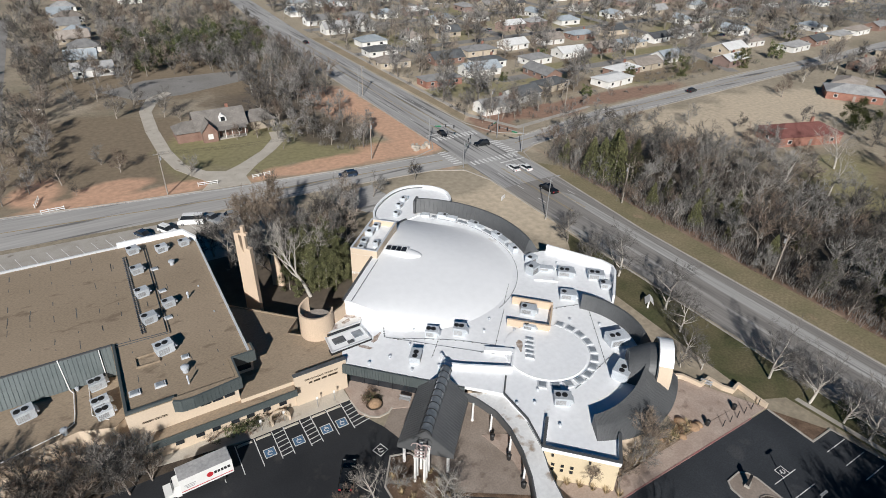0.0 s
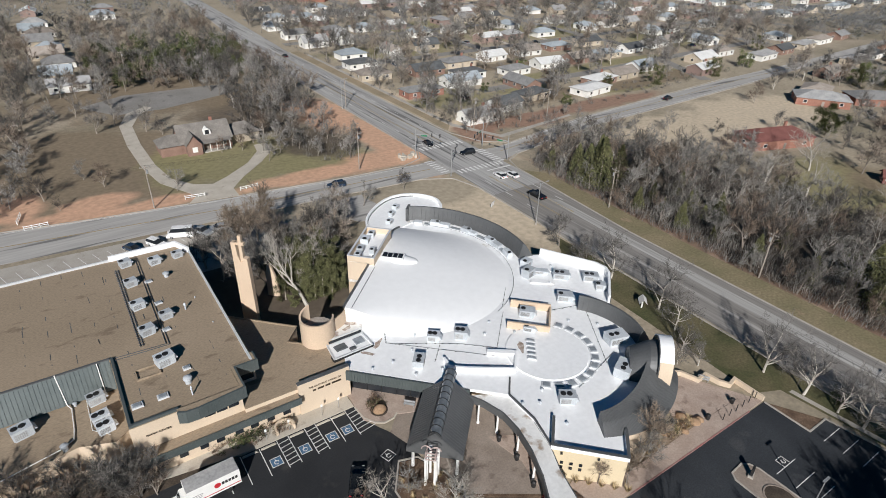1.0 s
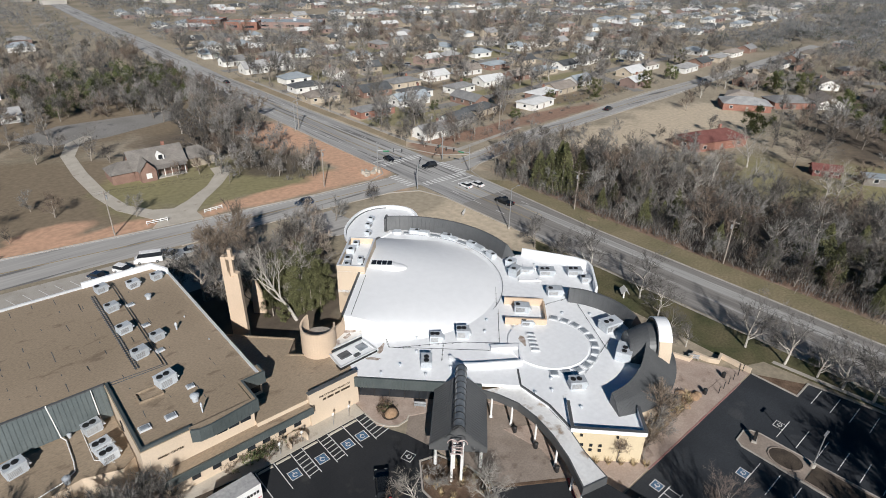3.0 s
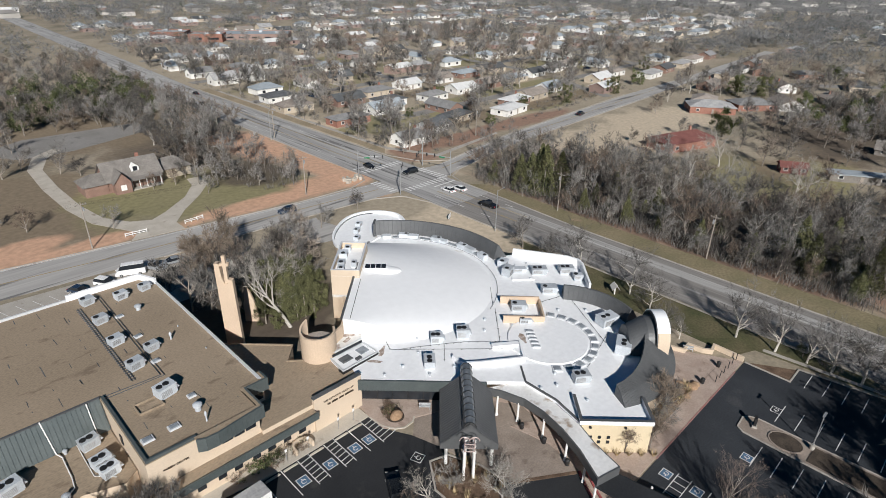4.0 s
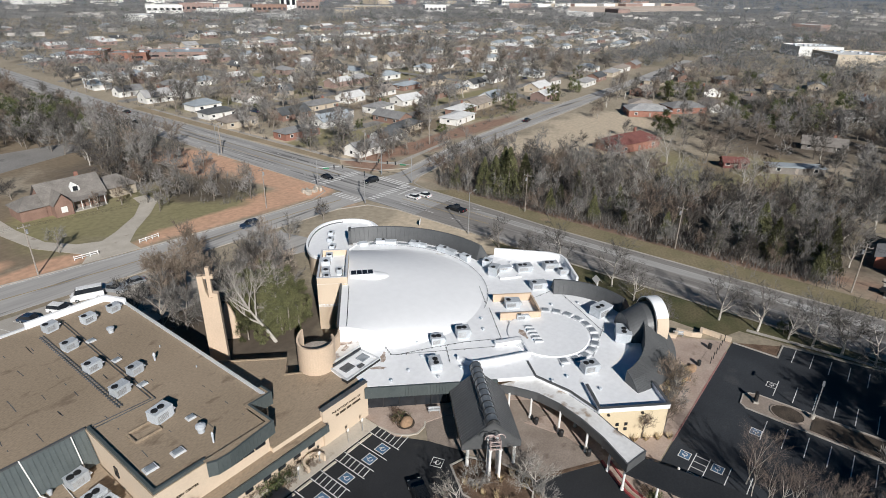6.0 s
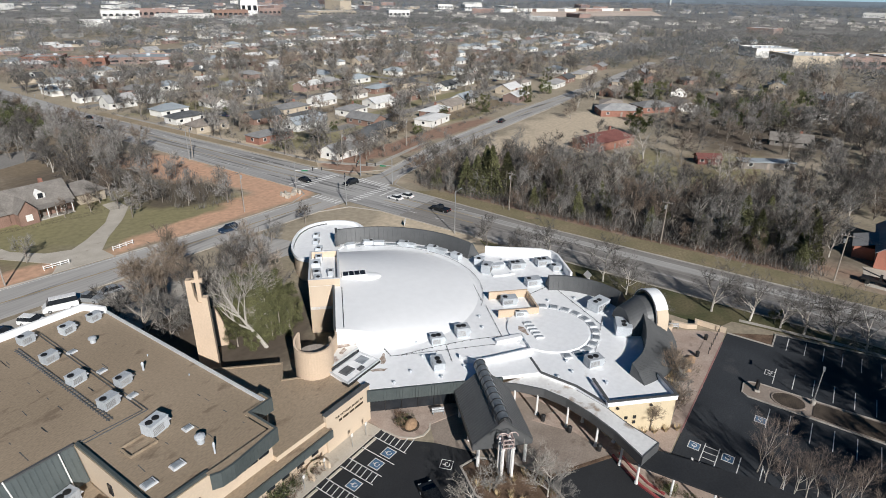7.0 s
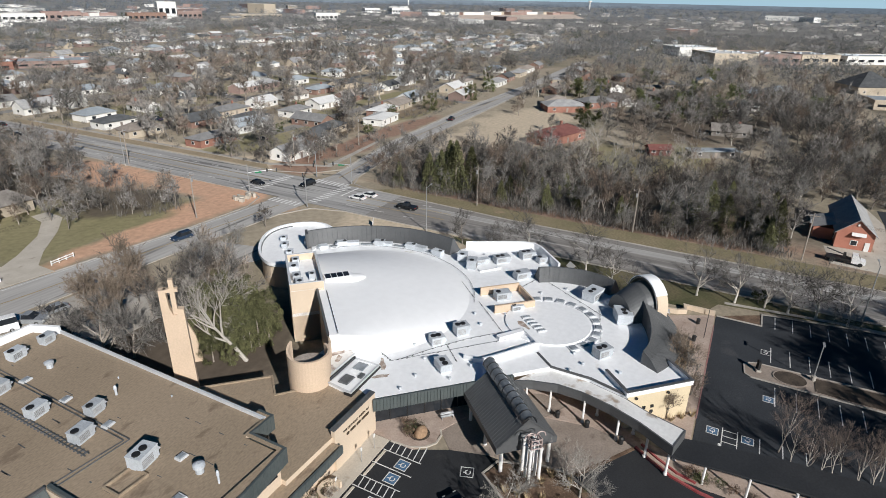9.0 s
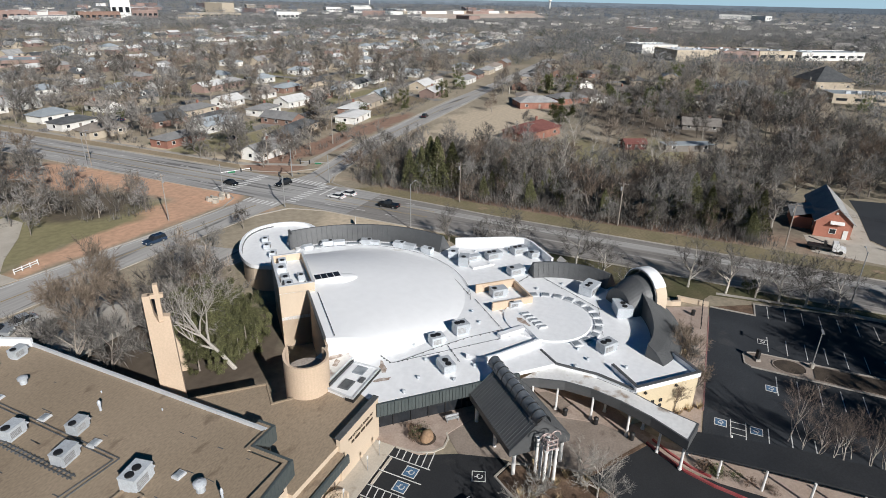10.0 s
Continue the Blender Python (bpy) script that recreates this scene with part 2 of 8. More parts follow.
shingle_blue = mat("blue_grey_shingles", (0.30, 0.34, 0.37), (0.36, 0.40, 0.43), 0.4, 0.9, fine=3, amount=0.15, vary=0.15)
shingle_red = mat("dull_red_shingles", (0.15, 0.058, 0.05), (0.20, 0.08, 0.068), 0.4, 0.9, fine=3, amount=0.25)
white_flat = mat("white_house_roof", (0.62, 0.62, 0.61), (0.72, 0.72, 0.71), 0.3, 0.8, fine=3, amount=0.1)
siding_white = mat("white_siding", (0.70, 0.69, 0.66), (0.78, 0.77, 0.74), 0.5, 0.7, fine=3, amount=0.06, vary=0.1)
siding_tan = mat("tan_siding", (0.42, 0.36, 0.28), (0.50, 0.43, 0.34), 0.5, 0.8, fine=3, amount=0.08, vary=0.2)
wood_pole = mat("weathered_pole_wood", (0.27, 0.235, 0.20), (0.36, 0.32, 0.28), 1.5, 0.9, fine=8, amount=0.2)
tyre_mat = mat("black_rubber", (0.015, 0.015, 0.015), (0.025, 0.025, 0.025), 3, 0.85)
steel = mat("grey_steel", (0.38, 0.39, 0.40), (0.46, 0.47, 0.48), 2, 0.4, 0.5)
car_white = mat("white_car_paint", (0.78, 0.78, 0.78), (0.80, 0.80, 0.80), 1, 0.25)
car_black = mat("black_car_paint", (0.012, 0.014, 0.016), (0.016, 0.018, 0.02), 1, 0.2)
car_silver = mat("silver_car_paint", (0.36, 0.38, 0.40), (0.40, 0.42, 0.44), 1, 0.3, 0.4)
car_blue = mat("dark_blue_car_paint", (0.02, 0.04, 0.07), (0.03, 0.05, 0.09), 1, 0.25)
letter_mat = mat("dark_bronze_letters", (0.06, 0.045, 0.03), (0.08, 0.06, 0.04), 3, 0.5, 0.3)
red_mark = mat("red_mark", (0.45, 0.02, 0.03), (0.5, 0.03, 0.04), 3, 0.5)
green_sign = mat("green_sign", (0.02, 0.16, 0.07), (0.02, 0.18, 0.08), 3, 0.5)
sky_band = bpy.data.materials.new("pale_horizon_sky")
sky_band.use_nodes = True
sky_band.node_tree.nodes["Principled BSDF"].inputs["Base Color"].default_value = (0, 0, 0, 1)
sky_band.node_tree.nodes["Principled BSDF"].inputs["Specular IOR Level"].default_value = 0
sky_band.node_tree.nodes["Principled BSDF"].inputs["Emission Color"].default_value = (0.40, 0.60, 0.73, 1)
sky_band.node_tree.nodes["Principled BSDF"].inputs["Emission Strength"].default_value = 0.9
# Distance haze is mixed into the hills' base colour.
far_hill = mat("haze_blue_hills", (0.15, 0.19, 0.235), (0.18, 0.22, 0.265), 0.002, 1.0, fine=0.01, amount=0.12)


def ground_material():
    """Dry winter ground with grass, red soil, bare patches and painted wood shade, each of its own irregular outline.
    """
    m = mat("winter_ground", (0.37, 0.31, 0.235), (0.235, 0.205, 0.145), 0.035, 0.98, fine=1.5, amount=0.16, bump=0.03)
    n, l = m.node_tree.nodes, m.node_tree.links
    bsdf = n["Principled BSDF"]
    col = bsdf.inputs["Base Color"].links[0].from_socket
    geo = n.new("ShaderNodeNewGeometry")
    wob = n.new("ShaderNodeTexNoise")
    wob.inputs["Scale"].default_value, wob.inputs["Detail"].default_value = 0.09, 7
    l.new(geo.outputs["Position"], wob.inputs["Vector"])
    # The fourth colour is forest floor darkened with painted tree shade.
    soil, green, straw_c, shaded_wood_floor = (0.60, 0.365, 0.245), (0.25, 0.225, 0.115), (0.56, 0.465, 0.345), (0.10, 0.078, 0.058)
    lawn, town, leaf_litter = (0.215, 0.165, 0.11), (0.37, 0.315, 0.235), (0.29, 0.175, 0.125)
    spots = [
        (230, 270, 180, 150, town), (330, 420, 300, 160, town), (160, 185, 75, 30, town),
        (300, -30, 46, 30, town), (230, 118, 32, 16, straw_c), (135, 212, 16, 8, green), (196, 208, 30, 5, green), (250, 211, 40, 5, green), (215, 172, 22, 6, green), (255, 180, 14, 6, green), (180, 160, 40, 6, leaf_litter), (240, 176, 50, 7, lawn), (170, 180, 24, 10, lawn), (196, 232, 60, 7, lawn), (160, 290, 40, 18, green), (270, 300, 50, 24, green), (215, 345, 40, 20, green), (330, 240, 40, 20, green),
        (0, 185, 34, 42, lawn), (40, 172, 26, 22, green), (60, 160, 14, 12, green), (24, 178, 8, 14, green),
        (113, 200, 5, 60, straw_c), (80, 113, 12, 15, straw_c), (84, 98, 6, 16, straw_c), (118, 60, 8, 60, leaf_litter),
        (185, 118, 42, 20, straw_c), (228, 120, 30, 22, straw_c), (190, 60, 30, 22, green), (160, 62, 14, 10, green), (222, 60, 36, 20, lawn), (205, 48, 16, 10, green), (222, 72, 20, 10, town), (262, 50, 40, 34, shaded_wood_floor), (330, 60, 40, 30, lawn), (350, 20, 40, 30, town),
        (138, 62, 26, 55, shaded_wood_floor), (60, 216, 24, 26, shaded_wood_floor), (64, 174, 11, 15, shaded_wood_floor), (35, 262, 50, 38, lawn),
        (27, 101, 17, 18, shaded_wood_floor), (48, 124, 26, 8, town), (80, 122, 12, 8, town),
        (135, 192, 16, 12, green), (118, 195, 8, 6, green), (168, 192, 14, 7, green), (142, 158, 18, 7, leaf_litter), (116, 156, 8, 9, leaf_litter), (124, 160, 10, 6, leaf_litter), (20, 100, 14, 16, shaded_wood_floor), (30, 112, 16, 9, shaded_wood_floor),
        (76, 150, 20, 7, soil), (83.5, 172, 6, 34, soil), (79, 203, 10, 22, soil), (52, 149.5, 20, 4.5, soil),
        (-8, 154, 14, 4.5, soil), (10, 152, 12, 4, soil), (-18, 166, 6, 9, soil), (0, 160, 9, 5, soil),
    ]
    for x, y, rx, ry, c in spots:
        sub = n.new("ShaderNodeVectorMath")
        sub.operation = "SUBTRACT"
        sub.inputs[1].default_value = (x, y, 0)
        l.new(geo.outputs["Position"], sub.inputs[0])
        dv = n.new("ShaderNodeVectorMath")
        dv.operation = "MULTIPLY"
        dv.inputs[1].default_value = (1 / rx, 1 / ry, 0)
        l.new(sub.outputs[0], dv.inputs[0])
        ln = n.new("ShaderNodeVectorMath")
        ln.operation = "LENGTH"
        l.new(dv.outputs[0], ln.inputs[0])
        ad = n.new("ShaderNodeMath")
        ad.operation = "MULTIPLY_ADD"
        ad.inputs[1].default_value = 1.3
        l.new(wob.outputs[0], ad.inputs[0])
        l.new(ln.outputs["Value"], ad.inputs[2])
        mr = n.new("ShaderNodeMapRange")
        mr.inputs[1].default_value, mr.inputs[2].default_value = 1.42, 1.85
        mr.inputs[3].default_value, mr.inputs[4].default_value = 0.9, 0.0
        l.new(ad.outputs[0], mr.inputs[0])
        mx = n.new("ShaderNodeMix")
        mx.data_type = "RGBA"
        mx.inputs[7].default_value = (*c, 1)
        l.new(mr.outputs[0], mx.inputs[0])
        l.new(col, mx.inputs[6])
        col = mx.outputs[2]
    grain = n.new("ShaderNodeTexNoise")
    grain.inputs["Scale"].default_value, grain.inputs["Detail"].default_value = 0.7, 6
    l.new(geo.outputs["Position"], grain.inputs["Vector"])
    gr = n.new("ShaderNodeMapRange")
    gr.inputs[1].default_value, gr.inputs[2].default_value, gr.inputs[3].default_value, gr.inputs[4].default_value = 0.3, 0.7, 0.84, 1.15
    l.new(grain.outputs[0], gr.inputs[0])
    sc = n.new("ShaderNodeVectorMath")
    sc.operation = "SCALE"
    l.new(col, sc.inputs[0])
    l.new(gr.outputs[0], sc.inputs["Scale"])
    l.new(sc.outputs[0], bsdf.inputs["Base Color"])
    return m


ground_mat = ground_material()

# ---- mesh tools ----


class Shape:
    """Vertices and faces of one part."""

    def __init__(self):
        self.v, self.f = [], []

    def add(self, v, f):
        o = len(self.v)
        self.v += [tuple(p) for p in v]
        self.f += [tuple(o + i for i in q) for q in f]
        return self

    def box(self, x, y, z, sx, sy, sz, turn=0.0, top=1.0):
        """A box standing on z, centred on x, y; top narrows its upper face."""
        c, s = math.cos(radians(turn)), math.sin(radians(turn))
        v = []
        for k, zz in ((1.0, z), (top, z + sz)):
            for a, b in ((-1, -1), (1, -1), (1, 1), (-1, 1)):
                u, w = a * sx / 2 * k, b * sy / 2 * k
                v.append((x + u * c - w * s, y + u * s + w * c, zz))
        return self.add(v, [(3, 2, 1, 0), (4, 5, 6, 7), (0, 1, 5, 4), (1, 2, 6, 5), (2, 3, 7, 6), (3, 0, 4, 7)])

    def prism(self, poly, z0, z1):
        n = len(poly)
        area = sum(poly[i][0] * poly[(i + 1) % n][1] - poly[(i + 1) % n][0] * poly[i][1] for i in range(n))
        if area < 0:
            poly = poly[::-1]
        v = [(x, y, z0) for x, y in poly] + [(x, y, z1) for x, y in poly]
        f = [tuple(range(n - 1, -1, -1)), tuple(range(n, 2 * n))]
        f += [(i, (i + 1) % n, n + (i + 1) % n, n + i) for i in range(n)]
        return self.add(v, f)

    def strip(self, pts, z0, z1, thick, closed=False, side=0.0):
        """A wall of the given thickness along a line of points; side shifts it to the left (+) or right (-)."""
        n = len(pts)
        seg = list(zip(pts, pts[1:] + (pts[:1] if closed else [])))
        nrm = []
        for (ax, ay), (bx, by) in seg[: n if closed else n - 1]:
            d = math.hypot(bx - ax, by - ay) or 1
            nrm.append((-(by - ay) / d, (bx - ax) / d))
        left, right = [], []
        for i, (x, y) in enumerate(pts):
            a = nrm[i - 1] if (closed or i > 0) else nrm[0]
            b = nrm[i] if i < len(nrm) else nrm[-1]
            mx, my = a[0] + b[0], a[1] + b[1]
            q = max(0.5, (mx * mx + my * my) / 2)
            mx, my = mx / q, my / q
            lo, hi = side * thick - thick / 2, side * thick + thick / 2
            left.append((x + mx * hi, y + my * hi))
            right.append((x + mx * lo, y + my * lo))
        v, f = [], []
        for i in range(n):
            v += [(*left[i], z0), (*right[i], z0), (*right[i], z1), (*left[i], z1)]
        for i in range(n if closed else n - 1):
            a, b = 4 * i, 4 * ((i + 1) % n)
            f += [(a + k, a + (k + 1) % 4, b + (k + 1) % 4, b + k) for k in range(4)]
        if not closed:
            f += [(3, 2, 1, 0), tuple(4 * (n - 1) + k for k in range(4))]
        return self.add(v, f)

    def tube(self, p, q, r0, r1, n=8, caps=True):
        p, q = Vector(p), Vector(q)
        d = (q - p).normalized()
        a = d.orthogonal().normalized()
        b = d.cross(a)
        v = []
        for c, r in ((p, r0), (q, r1)):
            for i in range(n):
                t = 2 * math.pi * i / n
                v.append(c + (a * math.cos(t) + b * math.sin(t)) * r)
        f = [(i, (i + 1) % n, n + (i + 1) % n, n + i) for i in range(n)]
        if caps:
            f += [tuple(range(n - 1, -1, -1)), tuple(range(n, 2 * n))]
        return self.add(v, f)

    def pipe(self, pts, r, n=4):
        """One bent round bar through the points."""
        pts = [Vector(p) for p in pts]
        rows = []
        for i, p in enumerate(pts):
            d = (pts[min(i + 1, len(pts) - 1)] - pts[max(i - 1, 0)]).normalized()
            a = d.cross(Vector((0, 0, 1)))
            a = a.normalized() if a.length > 1e-4 else d.orthogonal().normalized()
            b = d.cross(a)
            rows.append([p + (a * math.cos(2 * math.pi * k / n) + b * math.sin(2 * math.pi * k / n)) * r for k in range(n)])
        return self.sheet(rows, closed=True)

    def sheet(self, rows, closed=False):
        """A skin through rows of points."""
        m = len(rows[0])
        v = [p for r in rows for p in r]
        f = []
        for i in range(len(rows) - 1):
            for j in range(m if closed else m - 1):
                k = (j + 1) % m
                f.append((i * m + j, i * m + k, (i + 1) * m + k, (i + 1) * m + j))
        return self.add(v, f)


def mesh_of(shape, name, smooth=False):
    me = bpy.data.meshes.new(name)
    me.from_pydata(shape.v, [], shape.f)
    if smooth:
        me.polygons.foreach_set("use_smooth", [True] * len(me.polygons))
    me.update()
    return me


def part(name, shape, material, parent=None, label="", smooth=False):
    ob = new(name, mesh_of(shape, name, smooth))
    ob.data.materials.append(material)
    if parent:
        ob.parent = parent
    if label:
        ob["label"] = label
    return ob


def thing(name, label, category, x=0, y=0, z=0, turn=0.0, group="", kind=""):
    ob = new(name)
    ob.empty_display_size = 0.3
    ob.matrix_world = pose(x, y, z, 0, 0, turn)
    return tagged(ob, label, category, group, kind)


def slab(name, poly, z0, z1, material, label, category, kind="structure"):
    return tagged(part(name, Shape().prism(poly, z0, z1), material), label, category, "", kind)


def arc(cx, cy, r, a0, a1, n):
    return [(cx + r * math.cos(radians(a0 + (a1 - a0) * i / n)), cy + r * math.sin(radians(a0 + (a1 - a0) * i / n))) for i in range(n + 1)]


def rect(x0, y0, x1, y1):
    return [(x0, y0), (x1, y0), (x1, y1), (x0, y1)]


S2 = math.sqrt(0.5)


def uv(u, v, cx=0.0, cy=0.0):
    """Church axes: u runs north-east, v south-east."""
    return (cx + (u + v) * S2, cy + (u - v) * S2)

# ---- ground, roads and paving ----
g = Shape()
ring = [0, 60, 120, 200, 320, 500, 800, 1300, 2100, 3200, 4800]
g.sheet([[(100 + r * math.cos(2 * math.pi * k / 48), 120 + r * math.sin(2 * math.pi * k / 48), 0.0) for k in range(48)] for r in ring[1:]], closed=True)
g.add([(100 + 60 * math.cos(2 * math.pi * k / 48), 120 + 60 * math.sin(2 * math.pi * k / 48), 0.0) for k in range(48)], [tuple(range(48))])
tagged(part("ground", g, ground_mat), "dry winter ground with grass, red soil and painted wood shade", "ground", "", "structure")
# Outer ring of ground with the greying of haze in its colour.
far_floor = mat("haze_greyed_ground", (0.165, 0.165, 0.16), (0.29, 0.275, 0.25), 0.006, 0.98, fine=0.03, amount=0.25)
tagged(part("distant_ground", Shape().sheet([[(100 + r * math.cos(2 * math.pi * k / 48), 120 + r * math.sin(2 * math.pi * k / 48), 0.3) for k in range(48)] for r in (1000, 1600, 2600, 4780)], closed=True), far_floor), "far ground between woods, greyed by painted haze", "ground", "", "structure")

slab("road", [(88.4, -400), (104.2, -400), (104.2, 78), (106.6, 112), (89, 112)], -0.05, 0.03, road_south, "worn dark asphalt road with pale streaks and painted tree shade", "road")
slab("road", [(89, 112), (106.6, 112), (107.2, 124), (107.2, 310), (113, 430), (150, 1300), (132, 1300), (99, 430), (89.2, 310)], -0.05, 0.03, road_ns, "worn five-lane asphalt road with streaked tyre tracks", "road")
slab("worn_lane", [(98.6, -300), (101.6, -300), (101.8, 60), (102.6, 100), (100.2, 104), (98.8, 60)], -0.05, 0.036, pale_lane, "pale worn wheel-track lane on the road", "road")
slab("road", [(-400, 186), (-60, 160), (-22.8, 154), (-1.8, 150.4), (24.4, 146.8), (60.5, 142.6), (89.5, 141), (89.5, 130.5), (50, 133.6), (21, 135), (-24.6, 137.9), (-400, 158)], -0.05, 0.034, road_we, "worn pale asphalt road with concrete kerbs", "road")
slab("road", [(106, 142), (112, 141), (120, 142), (160, 149.8), (205, 154), (270, 159.5), (330, 161.7), (520, 175.5), (520, 167.5), (330, 153.6), (280, 149.6), (220, 145), (158, 141), (116, 133.5), (106, 130)], -0.05, 0.032, road_we, "two-lane asphalt road leading past the wood", "road")
slab("road", [(-34, 150), (-26.5, 150), (-28, 430), (-36, 430)], -0.05, 0.036, road_mat, "narrow grey residential street", "road")

# kerbs along the roads
kerb = Shape()
kerb.strip([(-60, 160.3), (-22.8, 154.3), (-1.8, 150.7), (18.5, 147.9)], -0.05, 0.15, 0.35)
kerb.strip([(31, 146.3), (60.5, 142.9), (79, 142.2), (86, 145), (88.6, 150), (88.7, 310), (98.6, 430)], -0.05, 0.15, 0.35)
kerb.strip([(107.6, 430 - 120), (107.6, 172), (108, 160), (112, 148), (120, 142.4), (160, 150.2), (205, 154.4), (270, 160.4)], -0.05, 0.15, 0.35)
kerb.strip([(280, 148.6), (220, 144.6), (158, 140.6), (116, 133.1), (109.5, 130), (107.5, 124), (106.8, 112), (104.4, 78), (104.4, -200)], -0.05, 0.15, 0.35)
kerb.strip([(88.2, -200), (88.3, 60), (88.6, 118), (86, 127), (78, 131), (50, 133.2), (21, 134.6)], -0.05, 0.15, 0.35)
tagged(part("kerb", kerb, concrete), "pale concrete kerbs along the roads", "kerb", "", "structure")

# verges and footpaths
slab("verge", [(107.6, 122), (112.5, 116), (111.4, 60), (112.2, 20), (112, -200), (104.6, -200), (104.6, 78), (107, 112)], -0.05, 0.02, olive_verge, "olive and straw roadside verge", "verge")
slab("footpath", [(113, 300), (114.6, 300), (114.6, 168), (122, 150), (160, 155.5), (160, 154), (121, 147.5), (112.6, 166)], -0.05, 0.06, concrete, "narrow concrete footpath beside the road", "footpath")
slab("verge", [(108.2, 310), (112.8, 310), (112.4, 167), (109, 163)], -0.05, 0.022, dirt_grass, "straw-coloured roadside verge", "verge")
slab("lawn", [(78, 30), (82.5, 28), (84.5, 10), (85, -200), (88.3, -200), (88.3, 60), (87.5, 86), (80, 75), (79, 60)], -0.05, 0.03, grass_mat, "greenish winter lawn strip beside the road", "lawn")
slab("footpath", [(83.2, 27), (84.1, 27), (85.8, 10), (86.2, -60), (85.3, -60), (84.9, 10)], -0.05, 0.06, concrete, "narrow concrete kerb path in the lawn", "footpath")

# parking lots
slab("parking_lot", [(-60, 10), (26, 10), (26, 50), (24.6, 54.5), (22.4, 58.6), (22.4, 61.9), (-60, 61.9)], -0.05, 0.04, asphalt, "dark asphalt parking lot with accessible bays", "parking lot")
slab("parking_lot", [(38.6, 28), (77.4, 28), (77.4, 20.6), (82.2, 20.6), (84.6, 5), (85, -60), (38.6, -60)], -0.05, 0.04, lot_asphalt, "dark asphalt parking lot with white bay lines", "parking lot")
slab("parking_lot", [(-60, 113), (30, 113), (36, 125), (34, 132.8), (-24, 136), (-60, 139)], -0.05, 0.02, concrete, "pale worn lot behind the parish hall", "parking lot")
slab("parking_lot", [(26, 10), (33, 10), (33.2, 29), (35.9, 34.4), (28.2, 39.5), (26, 41)], -0.05, 0.042, asphalt, "dark asphalt entrance loop", "parking lot")
slab("drive", [(24.6, 54.5), (31, 61), (41, 48), (38.6, 38), (36.0, 34.4), (28.2, 39.6), (27.2, 44.2), (26, 50)], -0.05, 0.055, drive_mat, "brown stained entrance drive under the canopy", "drive")
slab("entrance_plaza", [(22.4, 58.6), (24.6, 56.6), (27.2, 57.0), (30.5, 55.6), (36.5, 52.0), (39.6, 53.6), (25.5, 67.6), (22.6, 64.6)], -0.05, 0.12, pavers, "pinkish concrete entrance apron", "pavement")
slab("sidewalk", [(7.2, 61.9), (22.4, 61.9), (22.4, 64.7), (15, 64.7), (-2, 65.4), (-6, 65.4), (-6, 63.6)], -0.05, 0.14, walk_concrete, "pale concrete footpath along the parish hall", "pavement")
slab("sidewalk", [(38.6, 28.2), (77.3, 28.2), (75.4, 30.65), (66, 30.8), (46, 30.6), (41, 33.8), (38.8, 33)], -0.05, 0.15, pavers, "pale concrete footpath beside the lot", "pavement")
tagged(part("kerb", Shape().strip([(46, 28.05), (66, 28.05), (73.5, 28.05)], -0.05, 0.17, 0.2), red_paint), "faded red painted fire-lane kerb", "kerb", "", "structure")
slab("plaza", [(62.5, 34), (66, 30.9), (75.4, 30.7), (77.3, 28.6), (72.6, 37), (68.5, 41.5), (66, 40)], -0.05, 0.13, pavers, "pinkish brick paved side plaza", "pavement")
slab("planting_bed", [(45.5, 29.6), (46.2, 30.6), (66, 30.8), (62.6, 34), (57, 31.6), (49, 31.2)], -0.05, 0.10, bed_soil, "brown mulched planting bed beside the church", "flower bed")
slab("planting_bed", [(77.6, 20.8), (81.8, 20.8), (77.8, 27.4)], -0.05, 0.09, mulch, "small triangular mulched bed with concrete edge", "flower bed")
tagged(part("kerb", Shape().strip([(77.5, 27.9), (77.5, 20.7), (82.1, 20.7), (84.6, 5), (85, -60)], -0.05, 0.19, 0.25), concrete), "concrete kerb round the lot", "kerb", "", "structure")

# island with its kerb
isl = [(60.6, 22.7), (63.2, 22.9), (64.1, 22.2), (64.5, 21), (64.6, 15), (64.9, 4), (65.0, -30), (60.0, -30), (59.8, 5), (59.9, 15), (60.0, 21.8)]
slab("island", isl, -0.05, 0.13, drive_mat, "pinkish-brown concrete parking island", "island")
tagged(part("kerb", Shape().strip(isl, -0.05, 0.2, 0.2, closed=True), concrete), "rounded concrete island kerb", "kerb", "", "structure")
slab("planting_bed", [(62.3 + 1.8 * math.cos(k * math.pi / 8), 16.6 + 2.2 * math.sin(k * math.pi / 8)) for k in range(16)], 0.1, 0.2, shaded_mulch, "round mulched bed with concrete rim", "flower bed")
tagged(part("kerb", Shape().strip([(62.3 + 1.9 * math.cos(k * math.pi / 8), 16.6 + 2.3 * math.sin(k * math.pi / 8)) for k in range(16)], 0.05, 0.24, 0.18, closed=True), drive_mat), "pinkish concrete rim round the bed", "kerb", "", "structure")
slab("planting_bed", [(60.5, 13.4), (64.1, 13.4), (64.4, 4), (64.5, -30), (60.5, -30), (60.3, 5)], 0.1, 0.2, shaded_mulch, "shade-darkened mulched bed on the parking island", "flower bed")
slab("planting_bed", [(20.4, 45.2), (23, 49.0), (25.4, 48.2), (27.2, 44), (27.6, 40.6), (25.6, 36.6), (22.4, 37.2), (20.4, 41)], -0.05, 0.14, mulch, "mulched bed with straw grass before the canopy", "flower bed")
